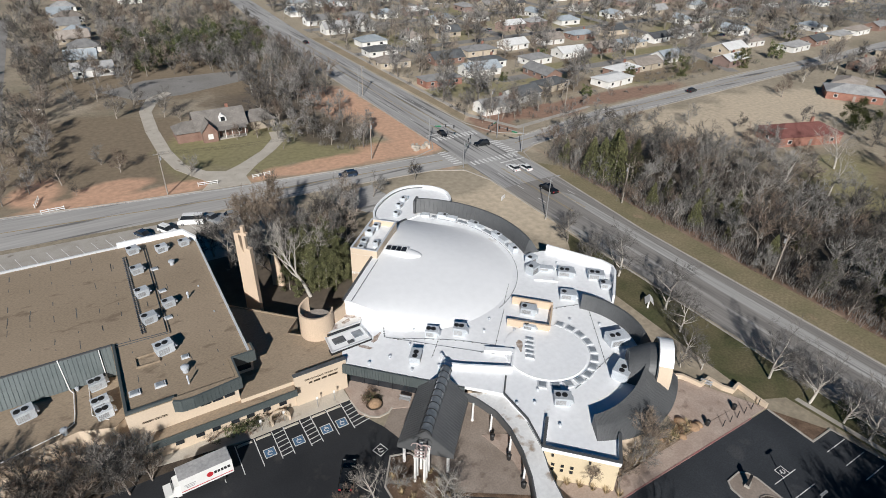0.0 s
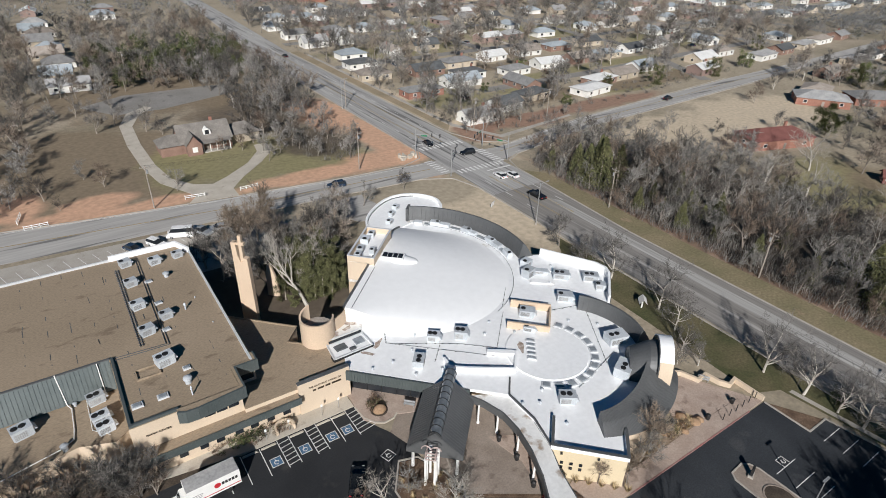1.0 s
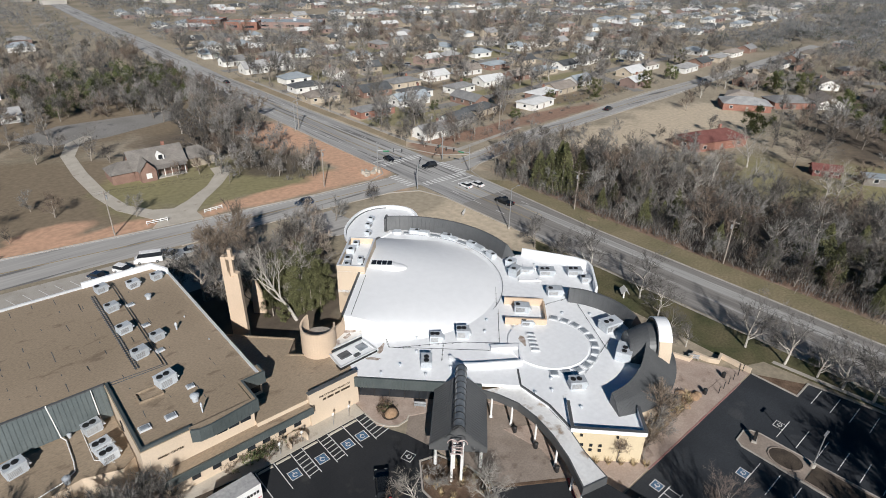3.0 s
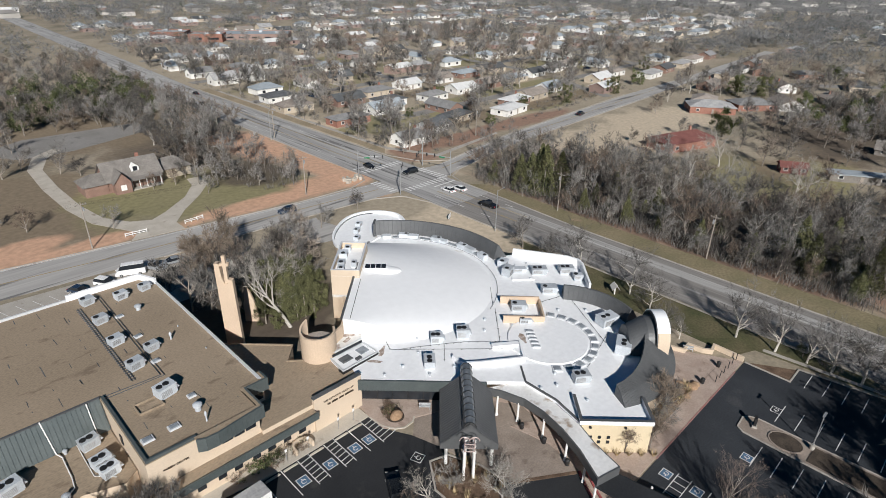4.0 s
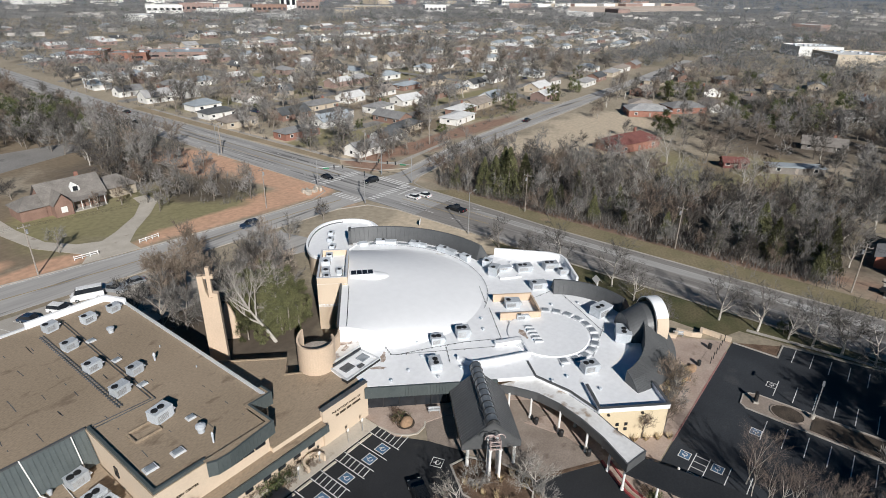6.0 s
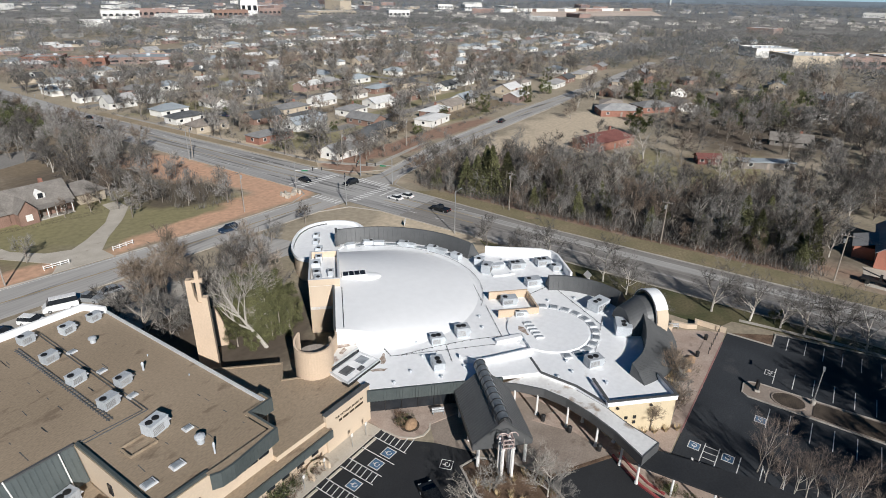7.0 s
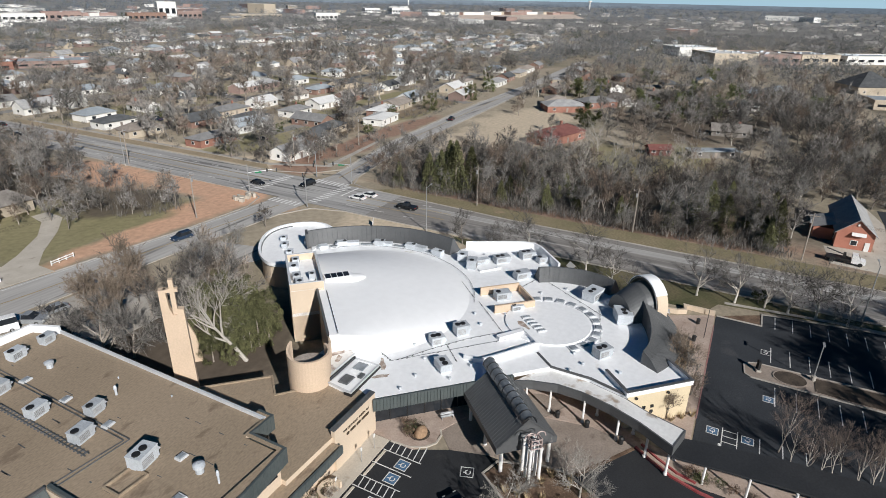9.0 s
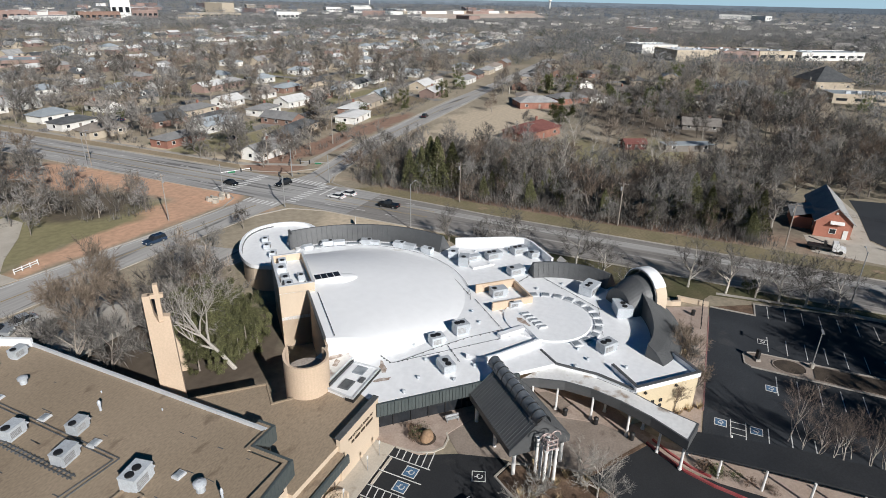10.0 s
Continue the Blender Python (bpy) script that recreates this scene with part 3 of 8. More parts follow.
tagged(part("kerb", Shape().strip([(20.2, 41), (20.2, 45.3), (23, 49.3), (25.6, 48.5), (27.5, 44.2), (27.9, 40.4), (25.8, 36.3), (22.2, 37.0), (20.2, 41)], -0.05, 0.18, 0.22), concrete), "concrete bed kerb", "kerb", "", "structure")
tagged(part("kerb", Shape().strip([(36.2, 34.2), (34.6, 32), (33.2, 29.6), (32.2, 26.5), (31.4, 22)], -0.05, 0.3, 0.3).strip([(37.0, 33.6), (35.4, 31.4), (34.0, 29.0), (33.4, 26.8)], -0.05, 0.35, 0.25), fire_red), "red painted kerb beside the covered walk", "kerb", "", "structure")
tagged(part("kerb", Shape().strip([(28.0, 39.5), (36.0, 34.3)], -0.05, 0.09, 0.5), mulch), "flush brown brick band across the drive", "kerb", "", "structure")
slab("drive_apron", [(58.8, 130.6), (53.4, 130.6), (49.3, 130.6), (48.2, 122.1), (50.8, 116.9), (55.9, 115.2), (60.4, 119.5), (59.6, 123.0), (58.3, 128.9)], -0.05, 0.05, road_we, "worn grey asphalt apron beside the church", "driveway")
slab("planting_bed", [(2.1, 63.5), (5.2, 62.3), (10.4, 62.6), (11.0, 64.0), (10.9, 65.5), (1.4, 65.5)], -0.05, 0.09, mulch, "red-brown mulched hedge bed before the hall", "flower bed")
slab("planting_bed", [(-40, 61.9), (5, 61.9), (2, 63.4), (-6, 65.3), (-12, 66), (-40, 66)], -0.05, 0.08, shaded_mulch, "shade-darkened mulched bed before the hall", "flower bed")
slab("sidewalk", [(36.2, 46), (40, 44), (39.6, 38), (37.4, 32), (38.4, 24), (38.4, -10), (33, -10), (33, 26), (34, 30), (36.4, 34.5), (37.4, 40)], -0.05, 0.13, pavers, "pinkish concrete path beneath the covered walk", "pavement")

slab("walk_paving", [(38.0, 52.2), (43.3, 49.9), (43.3, 43.6), (41.9, 38.6), (39.5, 36.2), (36.1, 34.2), (38.7, 38), (41, 48)], -0.05, 0.06, pavers, "pinkish concrete paving beneath the covered walk", "pavement")

slab("parking_lot", [(115, 8), (126, 8.6), (127, -1.4), (148, -1.6), (170, 3), (172, -2), (150, -6), (128, -5), (118, -12), (113, -10)], -0.05, 0.034, walk_concrete, "pale concrete apron beside the brick building", "parking lot")
slab("parking_lot", [(129, -5.2), (150, -6.2), (162, -6), (166, -30), (126, -24), (119, -12)], -0.05, 0.028, lot_asphalt, "dark asphalt yard beside the brick building", "parking lot")

# driveway of the brick house
slab("driveway", [(18.6, 148), (31, 146.4), (31, 152), (35.5, 158), (44, 167), (50, 175), (50.5, 182), (46.5, 182), (45.5, 176), (40, 168), (31.5, 160.5), (27, 157.5),
                  (22.5, 160), (18.3, 167), (16.6, 180), (16.2, 200), (17, 220), (21, 232), (27, 240), (25, 243), (17.5, 236), (13.2, 222), (12.3, 200), (12.9, 179), (15, 165), (19, 157), (21.5, 152)],
     -0.05, 0.05, walk_concrete, "curving pale concrete driveway", "driveway")
slab("parking_lot", [(14, 236), (30, 236), (62, 248), (60, 262), (20, 262), (4, 252)], -0.05, 0.025, road_mat, "grey asphalt court behind the brick house", "parking lot")

# bay lines and symbols
bays = Shape()
for x in (2.4, 4.9, 7.55, 10.1, 11.8, 14.3, 15.95, 18.4, 20.8, 25.0):
    if x < 24:
        bays.box(x, 59.1, 0.03, 0.12, 5.4, 0.025)
for a, b in ((10.1, 11.8), (14.3, 15.95), (20.8, 24.2)):
    for k in range(6):
        y = 56.9 + k * 0.85
        w = b - a if y > 58.5 or b < 20 else (b - a) * 0.8
        bays.box(a + w / 2, y, 0.03, w, 0.12, 0.025, 8)
for k in range(12):
    y = 18.6 - 2.7 * k
    bays.box(79.8, y, 0.03, 4.6, 0.12, 0.025)
    bays.box(68.2, y + 0.6, 0.03, 4.8, 0.12, 0.025)
    bays.box(56.4, y, 0.03, 4.9, 0.12, 0.025)
for k in range(5):
    bays.box(43.4, 24.7 - (1.8 if k else 0) - 2.6 * max(0, k - 1), 0.03, 4.6, 0.12, 0.025)
for k in range(4):
    bays.box(41.6 + 1.2 * k, 23.8, 0.03, 0.1, 1.8, 0.025)
for k in range(14):
    bays.box(-24 + 2.8 * k, 130.5, 0.0, 0.12, 4.6, 0.03, 18)
tagged(part("bay_lines", bays, stripe_white), "white painted parking bay lines", "road marking", "", "structure")


def bay_symbol(x, y, size, blue, turn=0.0):
    t = thing("accessible_bay_sign", "painted accessible parking symbol on asphalt", "road marking", x, y, 0.045, turn, "accessible bays")
    h = size / 2
    part("border", Shape().strip([(-h, -h), (h, -h), (h, h), (-h, h)], 0, 0.022, 0.1, closed=True), stripe_white, t)
    if blue:
        part("panel", Shape().box(0, 0, 0, size * 0.9, size * 0.9, 0.016), blue_paint, t)
    part("ring_mark", Shape().strip(arc(0, -0.1, h * 0.42, 0, 315, 14), 0.005, 0.024, 0.11), stripe_white, t)
    part("bar_mark", Shape().box(-0.05, h * 0.35, 0.005, 0.12, h * 0.6, 0.02, 10).box(0.12, h * 0.2, 0.005, 0.4, 0.1, 0.02), stripe_white, t)


for x in (8.85, 13.0, 17.15, 19.57):
    bay_symbol(x, 58.3, 1.5, True)
for x, y in ((68.6, 19.9), (55.3, 19.4)):
    bay_symbol(x, y, 1.4, x < 60, 90)
for x, y in ((44.4, 25.9), (44.5, 21.7)):
    bay_symbol(x, y, 1.4, True, 90)
bay_symbol(22.3, 51.0, 1.5, False, 20)

lanes = Shape()
for y0, y1 in ((100, 128), (152, 420)):
    for x in (93.2, 103.2):
        y = y0
        while y < y1 - 3:
            dx = max(0.0, (y - 310) / 120.0 * 8)
            lanes.box(x + dx, y + 1.5, 0.03, 0.14, 3.0, 0.025)
            y += 9
for y in (126.5, 155.5):
    lanes.box(94 if y > 140 else 102.5, y, 0.03, 8.6, 0.5, 0.025)
for x0, x1, y0, y1, along in ((90, 107, 128.6, 131.4, 0), (90, 107, 150, 153, 0), (105.0, 108.2, 130.5, 141.8, 1), (85.5, 88.3, 131.5, 142, 1)):
    for k in range(40):
        p = (x0 if not along else y0) + 0.8 + k * 1.5
        if p > (x1 if not along else y1):
            break
        if along:
            lanes.box((x0 + x1) / 2, p, 0.035, x1 - x0, 0.6, 0.025)
        else:
            lanes.box(p, (y0 + y1) / 2, 0.035, 0.6, y1 - y0, 0.025)
lanes.strip([(116, 141.2), (160, 149.0), (205, 153.2), (270, 159.2), (330, 162)], 0.02, 0.05, 0.13)
lanes.strip([(116, 134.5), (158, 141.9), (220, 145.9), (280, 150)], 0.02, 0.05, 0.13)
lanes.strip([(-60, 159.5), (-22, 153.3), (24, 146.1), (60, 141.9), (84, 140.4)], 0.02, 0.05, 0.13)


tagged(part("lane_lines", lanes, stripe_white), "white lane and crossing markings", "road marking", "", "structure")
mid = Shape()
for x in (96.0, 96.35, 100.2, 100.55):
    mid.box(x, 108, 0.03, 0.12, 30, 0.025)
    mid.box(x, 232, 0.03, 0.12, 156, 0.025)
mid.strip([(112, 137.5), (160, 145.4), (205, 149.4), (270, 154.6), (330, 157.5)], 0.02, 0.055, 0.3)
mid.strip([(-60, 151), (-22, 146.2), (24, 140.6), (60, 138.1), (84, 136)], 0.02, 0.055, 0.3)
tagged(part("centre_lines", mid, stripe_yellow), "worn yellow centre lines", "road marking", "", "structure")

# ---- church ----
RZ = 5.1
church = thing("church", "cream stucco church with white membrane roofs and charcoal metal mansards", "church")
CX, CY, CR = 45.0, 83.0, 19.3
NEC, SEC, SHC = (44.5, 82.5), (56.0, 50.0), (54.0, 48.0)
plan = [(22.9, 64.8), (36.2, 51.4), (40.5, 47.2), (40.5, 41.6), (39.2, 36.4), (45.9, 29.6), (49.3, 33.0)]
plan += arc(*SHC, 15.3, -104, -50, 14)
plan += [(66.2, 41.5)] + arc(*SEC, 12.6, -30, 35, 8)
plan += [(71.0, 55.4), (77.3, 61.4), (78.0, 63.2), (77.4, 65.4), (71.9, 75.2)]
plan += arc(*NEC, 26.3, -14, 58, 20)
plan += [(56.5, 101.8), (47.0, 96.6), (42.5, 95.8), (34.3, 87.6), (38.0, 83.9), (28.2, 74.1), (25.2, 71.6)]
wall_plan = [(25.6, 67.5), (39.4, 53.7), (43.2, 49.6), (43.2, 43.6), (41.8, 38.6), (39.4, 36.3)] + plan[5:]
part("wall", Shape().prism(wall_plan, 0, RZ - 0.5), stucco, church)
part("roof_edge", Shape().prism(plan, RZ - 0.5, RZ), white_roof, church)
part("roof", Shape().prism(plan, RZ, RZ + 0.06), white_roof, church, "white membrane roof")

# white roof of the nave: level along its straight north-west edge, falling to the round rim
CUT = -6.5


def nave_point(u, f):
    """A point of the nave roof: u along the straight edge, f the share of the way from it to the rim."""
    v = CUT + f * (math.sqrt(max(0.0, CR * CR - u * u)) - CUT)
    fall = max(0.0, u / 18.2) ** 2.2
    return (*uv(u, v, CX, CY), 5.17 + 3.7 * (1 - f ** 1.35) * max(0.0, 1 - fall))


U_STEPS = [-18.17] + [-18 + k for k in range(37)]
STEPS = [k / 24 for k in range(25)]
rows = [[nave_point(min(u, 18.17), f) for f in STEPS] for u in U_STEPS]
part("nave_roof", Shape().sheet(rows), dome_white, church, "smooth white gently domed roof", smooth=True)
edge = [r_[0] for r_ in rows]
part("nave_end", Shape().sheet([[(x, y, 0.0) for x, y, z in rows[0]], [(x, y, z + 0.02) for x, y, z in rows[0]]]), white_roof, church)
part("nave_wall", Shape().sheet([[(x - 0.05, y + 0.05, 0.0) for x, y, z in edge], [(x - 0.05, y + 0.05, z + 0.05) for x, y, z in edge]]), tan_stucco, church)
n_ = (-S2 * 0.35, S2 * 0.35)
cop = Shape().sheet([[(x + n_[0] * a, y + n_[1] * a, z + b) for x, y, z in edge] for a, b in ((0, -0.1), (1, -0.1), (1, 0.3), (0, 0.3), (0, -0.1))])
part("coping", cop, dark_metal, church, "dark metal coping along the cut edge")

# ribbon skylight in the dome
SKX, SKY, SKT = 42.5, 84.8, -42
mound = []
for k in range(9):
    ph = math.pi / 2 * k / 8
    ring_ = []
    for m in range(24):
        a = 2 * math.pi * m / 24
        p, q = (1.0 + (3.9 if math.cos(a) > 0 else 2.3) * math.cos(a)) * math.cos(ph), 1.7 * math.sin(a) * math.cos(ph)
        c_, s_ = math.cos(radians(SKT)), math.sin(radians(SKT))
        ring_.append((SKX + p * c_ - q * s_, SKY + p * s_ + q * c_, 8.3 + 0.75 * math.sin(ph)))
    mound.append(ring_)
sk = part("skylight", Shape().sheet(mound, closed=True), dome_white, church, "low smooth white skylight hump with dark panes", smooth=True)
part("frame", Shape().box(SKX, SKY, 8.6, 4.3, 2.0, 0.7, SKT), white_roof, sk)
for k in range(4):
    d_ = -1.5 + k
    part("pane", Shape().box(SKX + d_ * math.cos(radians(SKT)), SKY + d_ * math.sin(radians(SKT)), 9.28, 0.9, 1.6, 0.05, SKT), glass, sk)

# tall equipment box on the north-west
bx = [(34.3, 87.6), (38.0, 83.9), (46.4, 92.3), (42.7, 96.0)]
eq = part("equipment_tower", Shape().prism(bx, 0, 9.1), stucco, church, "tall cream stucco roof box")
part("parapet", Shape().strip(bx, 9.1, 10.35, 0.3, closed=True, side=0.5), stucco, eq)
part("deck", Shape().prism(bx, 9.1, 9.16), white_roof, eq)
part("coping", Shape().strip(bx, 10.35, 10.43, 0.38, closed=True, side=0.4), coping, eq)

# rounded north lobe
lobe = [(47.2, 103.6), (47.9, 106.2), (50.2, 109.6), (53.7, 112.6), (57, 114.6), (60, 115.4), (63, 115), (65.8, 113.3), (67.8, 110.4), (68.1, 107.5), (66.0, 103), (56.5, 101.5), (49, 99.5)]
def rounded(pts, times=2):
    """Cut the corners of a closed outline."""
    for _ in range(times):
        out = []
        for (ax, ay), (bx_, by_) in zip(pts, pts[1:] + pts[:1]):
            out += [(ax * 0.75 + bx_ * 0.25, ay * 0.75 + by_ * 0.25), (ax * 0.25 + bx_ * 0.75, ay * 0.25 + by_ * 0.75)]
        pts = out
    return pts


lobe = rounded(lobe, 2)
lb = part("lobe", Shape().prism(lobe, 0, 4.6), stucco, church, "rounded cream wing with white roof")
part("roof", Shape().prism(lobe, 4.6, 4.66), white_roof, lb)
part("parapet", Shape().strip(lobe, 4.6, 5.35, 0.45, closed=True, side=0.5), white_roof, lb)
# Dark band added over the outer wall in place of its shade.
part("fascia", Shape().strip(lobe[:26], 3.6, 4.9, 0.1, side=-0.6), dark_metal, lb)


def mansard(name, c, a0, a1, n, ri, rt, ro, z0, zt, zo, label, ribs=1.1):
    """A curved metal mansard with an upright back and a sloping front with standing seams."""
    prof = [(ri, z0), (rt, zt), (rt + 0.35, zt), (ro, zo), (ro, zo - 0.25), (rt, zo - 0.25)]
    rr = []
    for i in range(n + 1):
        a = radians(a0 + (a1 - a0) * i / n)
        rr.append([(c[0] + r * math.cos(a), c[1] + r * math.sin(a), z) for r, z in prof])
    s = Shape().sheet([[row[j] for row in rr] for j in range(len(prof))])
    for row in (rr[0], rr[-1]):
        s.add(row, [tuple(range(len(prof)))])
    m = part(name, s, dark_metal, church, label)
    rib = Shape()
    count = int(abs(radians(a1 - a0)) * ro / ribs)
    for i in range(count + 1):
        a = radians(a0 + (a1 - a0) * i / count)
        d = Vector((math.cos(a), math.sin(a), 0))
        o = Vector((c[0], c[1], 0))
        rib.tube(o + d * (rt + 0.33) + Vector((0, 0, zt + 0.02)), o + d * ro + Vector((0, 0, zo + 0.02)), 0.045, 0.045, 4, False)
        rib.tube(o + d * (ri - 0.01) + Vector((0, 0, z0)), o + d * (rt - 0.01) + Vector((0, 0, zt)), 0.035, 0.035, 4, False)
    part("seam", rib, dark_metal, m)
    return m


mansard("mansard", NEC, -15, 59, 40, 23.4, 24.2, 27.2, RZ, 8.3, 4.3, "charcoal curved metal mansard screen")
part("return_wall", Shape().strip([uv(-0.2, 0, 56.2, 102.6), uv(2.4, 0, 56.2, 102.6)], RZ, 8.2, 0.5), dark_metal, church)
mansard("mansard", SEC, -28, 40, 24, 11.0, 11.5, 14.6, RZ, 7.9, 3.6, "charcoal curved metal mansard screen")

# sweeping shell roof on the south-east
n_sh = 30
top, low, back = [], [], []
for i in range(n_sh + 1):
    f = i / n_sh
    a = radians(-119 + 74 * f)
    rt = 13.3 - 2.4 * math.sin(min(1.0, f * 1.25) * math.pi / 2)
    zt = 7.2 + 2.2 * f ** 2
    ro = 16.1
    top.append((SHC[0] + rt * math.cos(a), SHC[1] + rt * math.sin(a), zt))
    low.append((SHC[0] + ro * math.cos(a), SHC[1] + ro * math.sin(a), 5.3 - 0.4 * math.sin(f * math.pi)))
    back.append((SHC[0] + (rt - 0.1) * math.cos(a), SHC[1] + (rt - 0.1) * math.sin(a), RZ))
midline = [tuple((Vector(a) * 0.5 + Vector(b) * 0.5) + Vector((0, 0, 0.28))) for a, b in zip(top, low)]
under = [(x, y, z - 0.3) for x, y, z in low]
shell = part("shell_roof", Shape().sheet([back, top, midline, low, under]), dark_metal, church, "charcoal standing-seam shell roof")
part("end_panel", Shape().add([back[0], top[0], midline[0], low[0], under[0]], [(0, 1, 2, 3, 4)]), dark_metal, shell)
rib = Shape()
for i in range(0, n_sh * 3 + 1):
    j, f = divmod(i / 3, 1)
    j = int(min(j, n_sh - 1))
    f = i / 3 - j
    p = [Vector(l_[j]).lerp(Vector(l_[j + 1]), f) + Vector((0, 0, 0.02)) for l_ in (top, midline, low)]
    rib.tube(p[0], p[1], 0.03, 0.03, 3, False)
    rib.tube(p[1], p[2], 0.03, 0.03, 3, False)
part("seam", rib, dark_metal, shell)
part("curved_wall", Shape().strip(arc(*SHC, 15.0, -112, -42, 24), 0, 5.2, 0.4), stucco, church)

# arched vault at the east end of the shell
vc, vd = Vector((62.8, 39.3, 0)), Vector((S2, -S2, 0))
vn = Vector((-vd.y, vd.x, 0))
VR, VZ, VD = 4.1, 7.1, 1.9


def vault_row(along, r, z0=VZ, n=20, drop=True, start=0):
    pts = []
    base = vc + vd * along
    if drop:
        pts.append(tuple(base - vn * r))
    for k in range(start, n + 1):
        a = math.pi * k / n
        pts.append(tuple(base - vn * r * math.cos(a) + Vector((0, 0, z0 + r * math.sin(a)))))
    if drop:
        pts.append(tuple(base + vn * r))
    return pts


arch = part("arch", Shape().sheet([vault_row(0.0, VR - 0.35), vault_row(0.0, VR), vault_row(VD, VR), vault_row(VD, VR - 0.35), vault_row(0.0, VR - 0.35)]), stucco, church, "cream arched end wall with white top", smooth=False)
part("arch_cap", Shape().sheet([vault_row(a_, VR + r_, drop=False, start=4) for a_, r_ in ((-0.06, -0.1), (-0.06, 0.05), (VD + 0.06, 0.05), (VD + 0.06, -0.1))]), white_roof, arch, "white membrane arch cap")
part("arch_edge", Shape().pipe(vault_row(-0.08, VR - 0.2, drop=False), 0.1, 5), dark_metal, arch, "dark metal edge trim")
part("inner_vault", Shape().sheet([vault_row(VD - 0.1, VR - 0.4, VZ - 0.15), vault_row(-1.2, VR - 0.5, VZ - 0.7), vault_row(-3.9, VR - 0.9, VZ - 2.0)]), dark_metal, church, "charcoal ribbed vault behind the arch")
part("vault_end", Shape().add(vault_row(-3.9, VR - 0.9, VZ - 2.0), [tuple(range(23))]), dark_metal, church)
for k in range(15):
    f_ = k / 14
    w = vault_row(VD - 0.2 - 5.5 * f_, VR - 0.38 - 0.5 * f_ ** 2, VZ - 0.13 - 1.85 * f_ ** 1.2, drop=False)
    part("seam", Shape().pipe(w, 0.045, 3), dark_metal, church)

# south-west block with its parapets
sw = [(39.2, 36.4), (45.9, 29.6), (49.3, 33.0), (47.0, 36.4), (42.8, 40.2)]
blk = part("end_block", Shape().prism(sw, 0, RZ), yellow_stucco, church, "pale yellow stucco end wall with small square windows")
part("parapet", Shape().strip([(42.8, 40.0), (39.3, 36.5), (45.9, 29.8), (49.2, 33.1)], RZ, 5.85, 0.35, side=-0.5), white_roof, blk)
part("coping", Shape().strip([(42.8, 40.0), (39.25, 36.45), (45.9, 29.75), (49.25, 33.1)], 5.85, 5.93, 0.42, side=-0.42), dark_metal, blk)
part("stucco_face", Shape().strip([(39.1, 36.35), (45.9, 29.5), (49.4, 33.0)], 0, 5.84, 0.1, side=0.5), yellow_stucco, blk)
for k, (row, col) in enumerate([(0, 0), (0, 1), (0, 2), (1, 0), (1, 1), (1, 2)]):
    t = 0.14 + 0.13 * col
    x, y = 39.1 + 6.8 * t + 0.02, 36.35 - 6.85 * t - 0.02
    part("window", Shape().box(x, y, 2.7 - row * 0.85, 0.42, 0.3, 0.42, -45), glass, blk)
for t in (0.12, 0.62):
    part("wall_lamp", Shape().box(39.1 + 6.8 * t - 0.1, 36.35 - 6.85 * t - 0.1, 4.6, 0.3, 0.35, 0.25, -45), black_metal, blk)

# raised white box on the east with high parapet
ne = [(66.2, 57.6), (71.0, 55.4), (77.0, 61.0), (78.0, 62.8), (77.6, 65.2), (76.6, 67), (71.9, 75.2)]
part("parapet", Shape().strip(ne[1:], RZ, 6.75, 0.4, side=0.5), white_roof, church, "white roof parapet")
part("fascia", Shape().strip(ne[1:], 4.2, 6.6, 0.1, side=-0.6), dark_metal, church)

# tan walled roof well
well = [(54.9, 64.3), (59.9, 59.3), (55.4, 54.8), (50.4, 59.8)]
w = part("roof_well", Shape().strip([well[0], well[1]], RZ, 6.6, 0.35), tan_stucco, church, "tan stucco parapets round roof equipment")
part("parapet", Shape().strip([well[3], well[2]], RZ, 6.5, 0.35), tan_stucco, w)
part("parapet", Shape().strip([(59.75, 59.15), (55.55, 54.95)], RZ, 6.35, 0.3), tan_stucco, w)
part("cricket", Shape().prism([(67.2, 70.6), (70.2, 67.6), (71.2, 68.6), (68.4, 71.8)], RZ, RZ + 0.45), white_roof, church)
part("cricket", Shape().prism([(63.0, 68.0), (66.4, 65.2), (67.0, 65.9), (63.8, 68.8)], RZ, RZ + 0.35), white_roof, church)

# long fascia over the entrance and dark glazing below
fas = [(22.9, 64.7), (36.4, 51.2)]
fa = part("fascia", Shape().strip(fas, 3.5, 5.3, 0.25, side=-1.6), green_metal, church, "slate green ribbed metal fascia")
rib = Shape()
for k in range(44):
    t = k / 43
    x, y = 22.9 + 13.5 * t - 0.42, 64.7 - 13.5 * t - 0.42
    rib.box(x, y, 3.5, 0.05, 0.08, 1.8, -45)
part("seam", rib, green_metal, fa)
part("soffit", Shape().prism([(22.8, 64.6), (36.3, 51.1), (39.2, 54.0), (25.7, 67.5)], 4.4, 4.5), green_metal, church)
gl = part("entrance_glazing", Shape().strip([(24.2, 65.7), (37.6, 52.3)], 0.12, 4.4, 0.12), glass, church, "dark glazed entrance front")
for k in range(9):
    t = k / 8
    part("mullion", Shape().box(24.1 + 13.3 * t, 65.6 - 13.3 * t, 0.12, 0.08, 0.14, 4.2, -45), black_metal, gl)

# low stepped roofs beside the stair drum
part("upper_ledge", Shape().prism([(26.0, 76.0), (23.0, 71.6), (28.9, 71.7), (30.6, 74.4), (28.6, 76.0)], 5.0, 6.1), rust_white, church, "rust-stained white ledge roof")
part("coping", Shape().strip([(23.0, 71.5), (28.9, 71.6)], 6.1, 6.22, 0.2), coping, church)
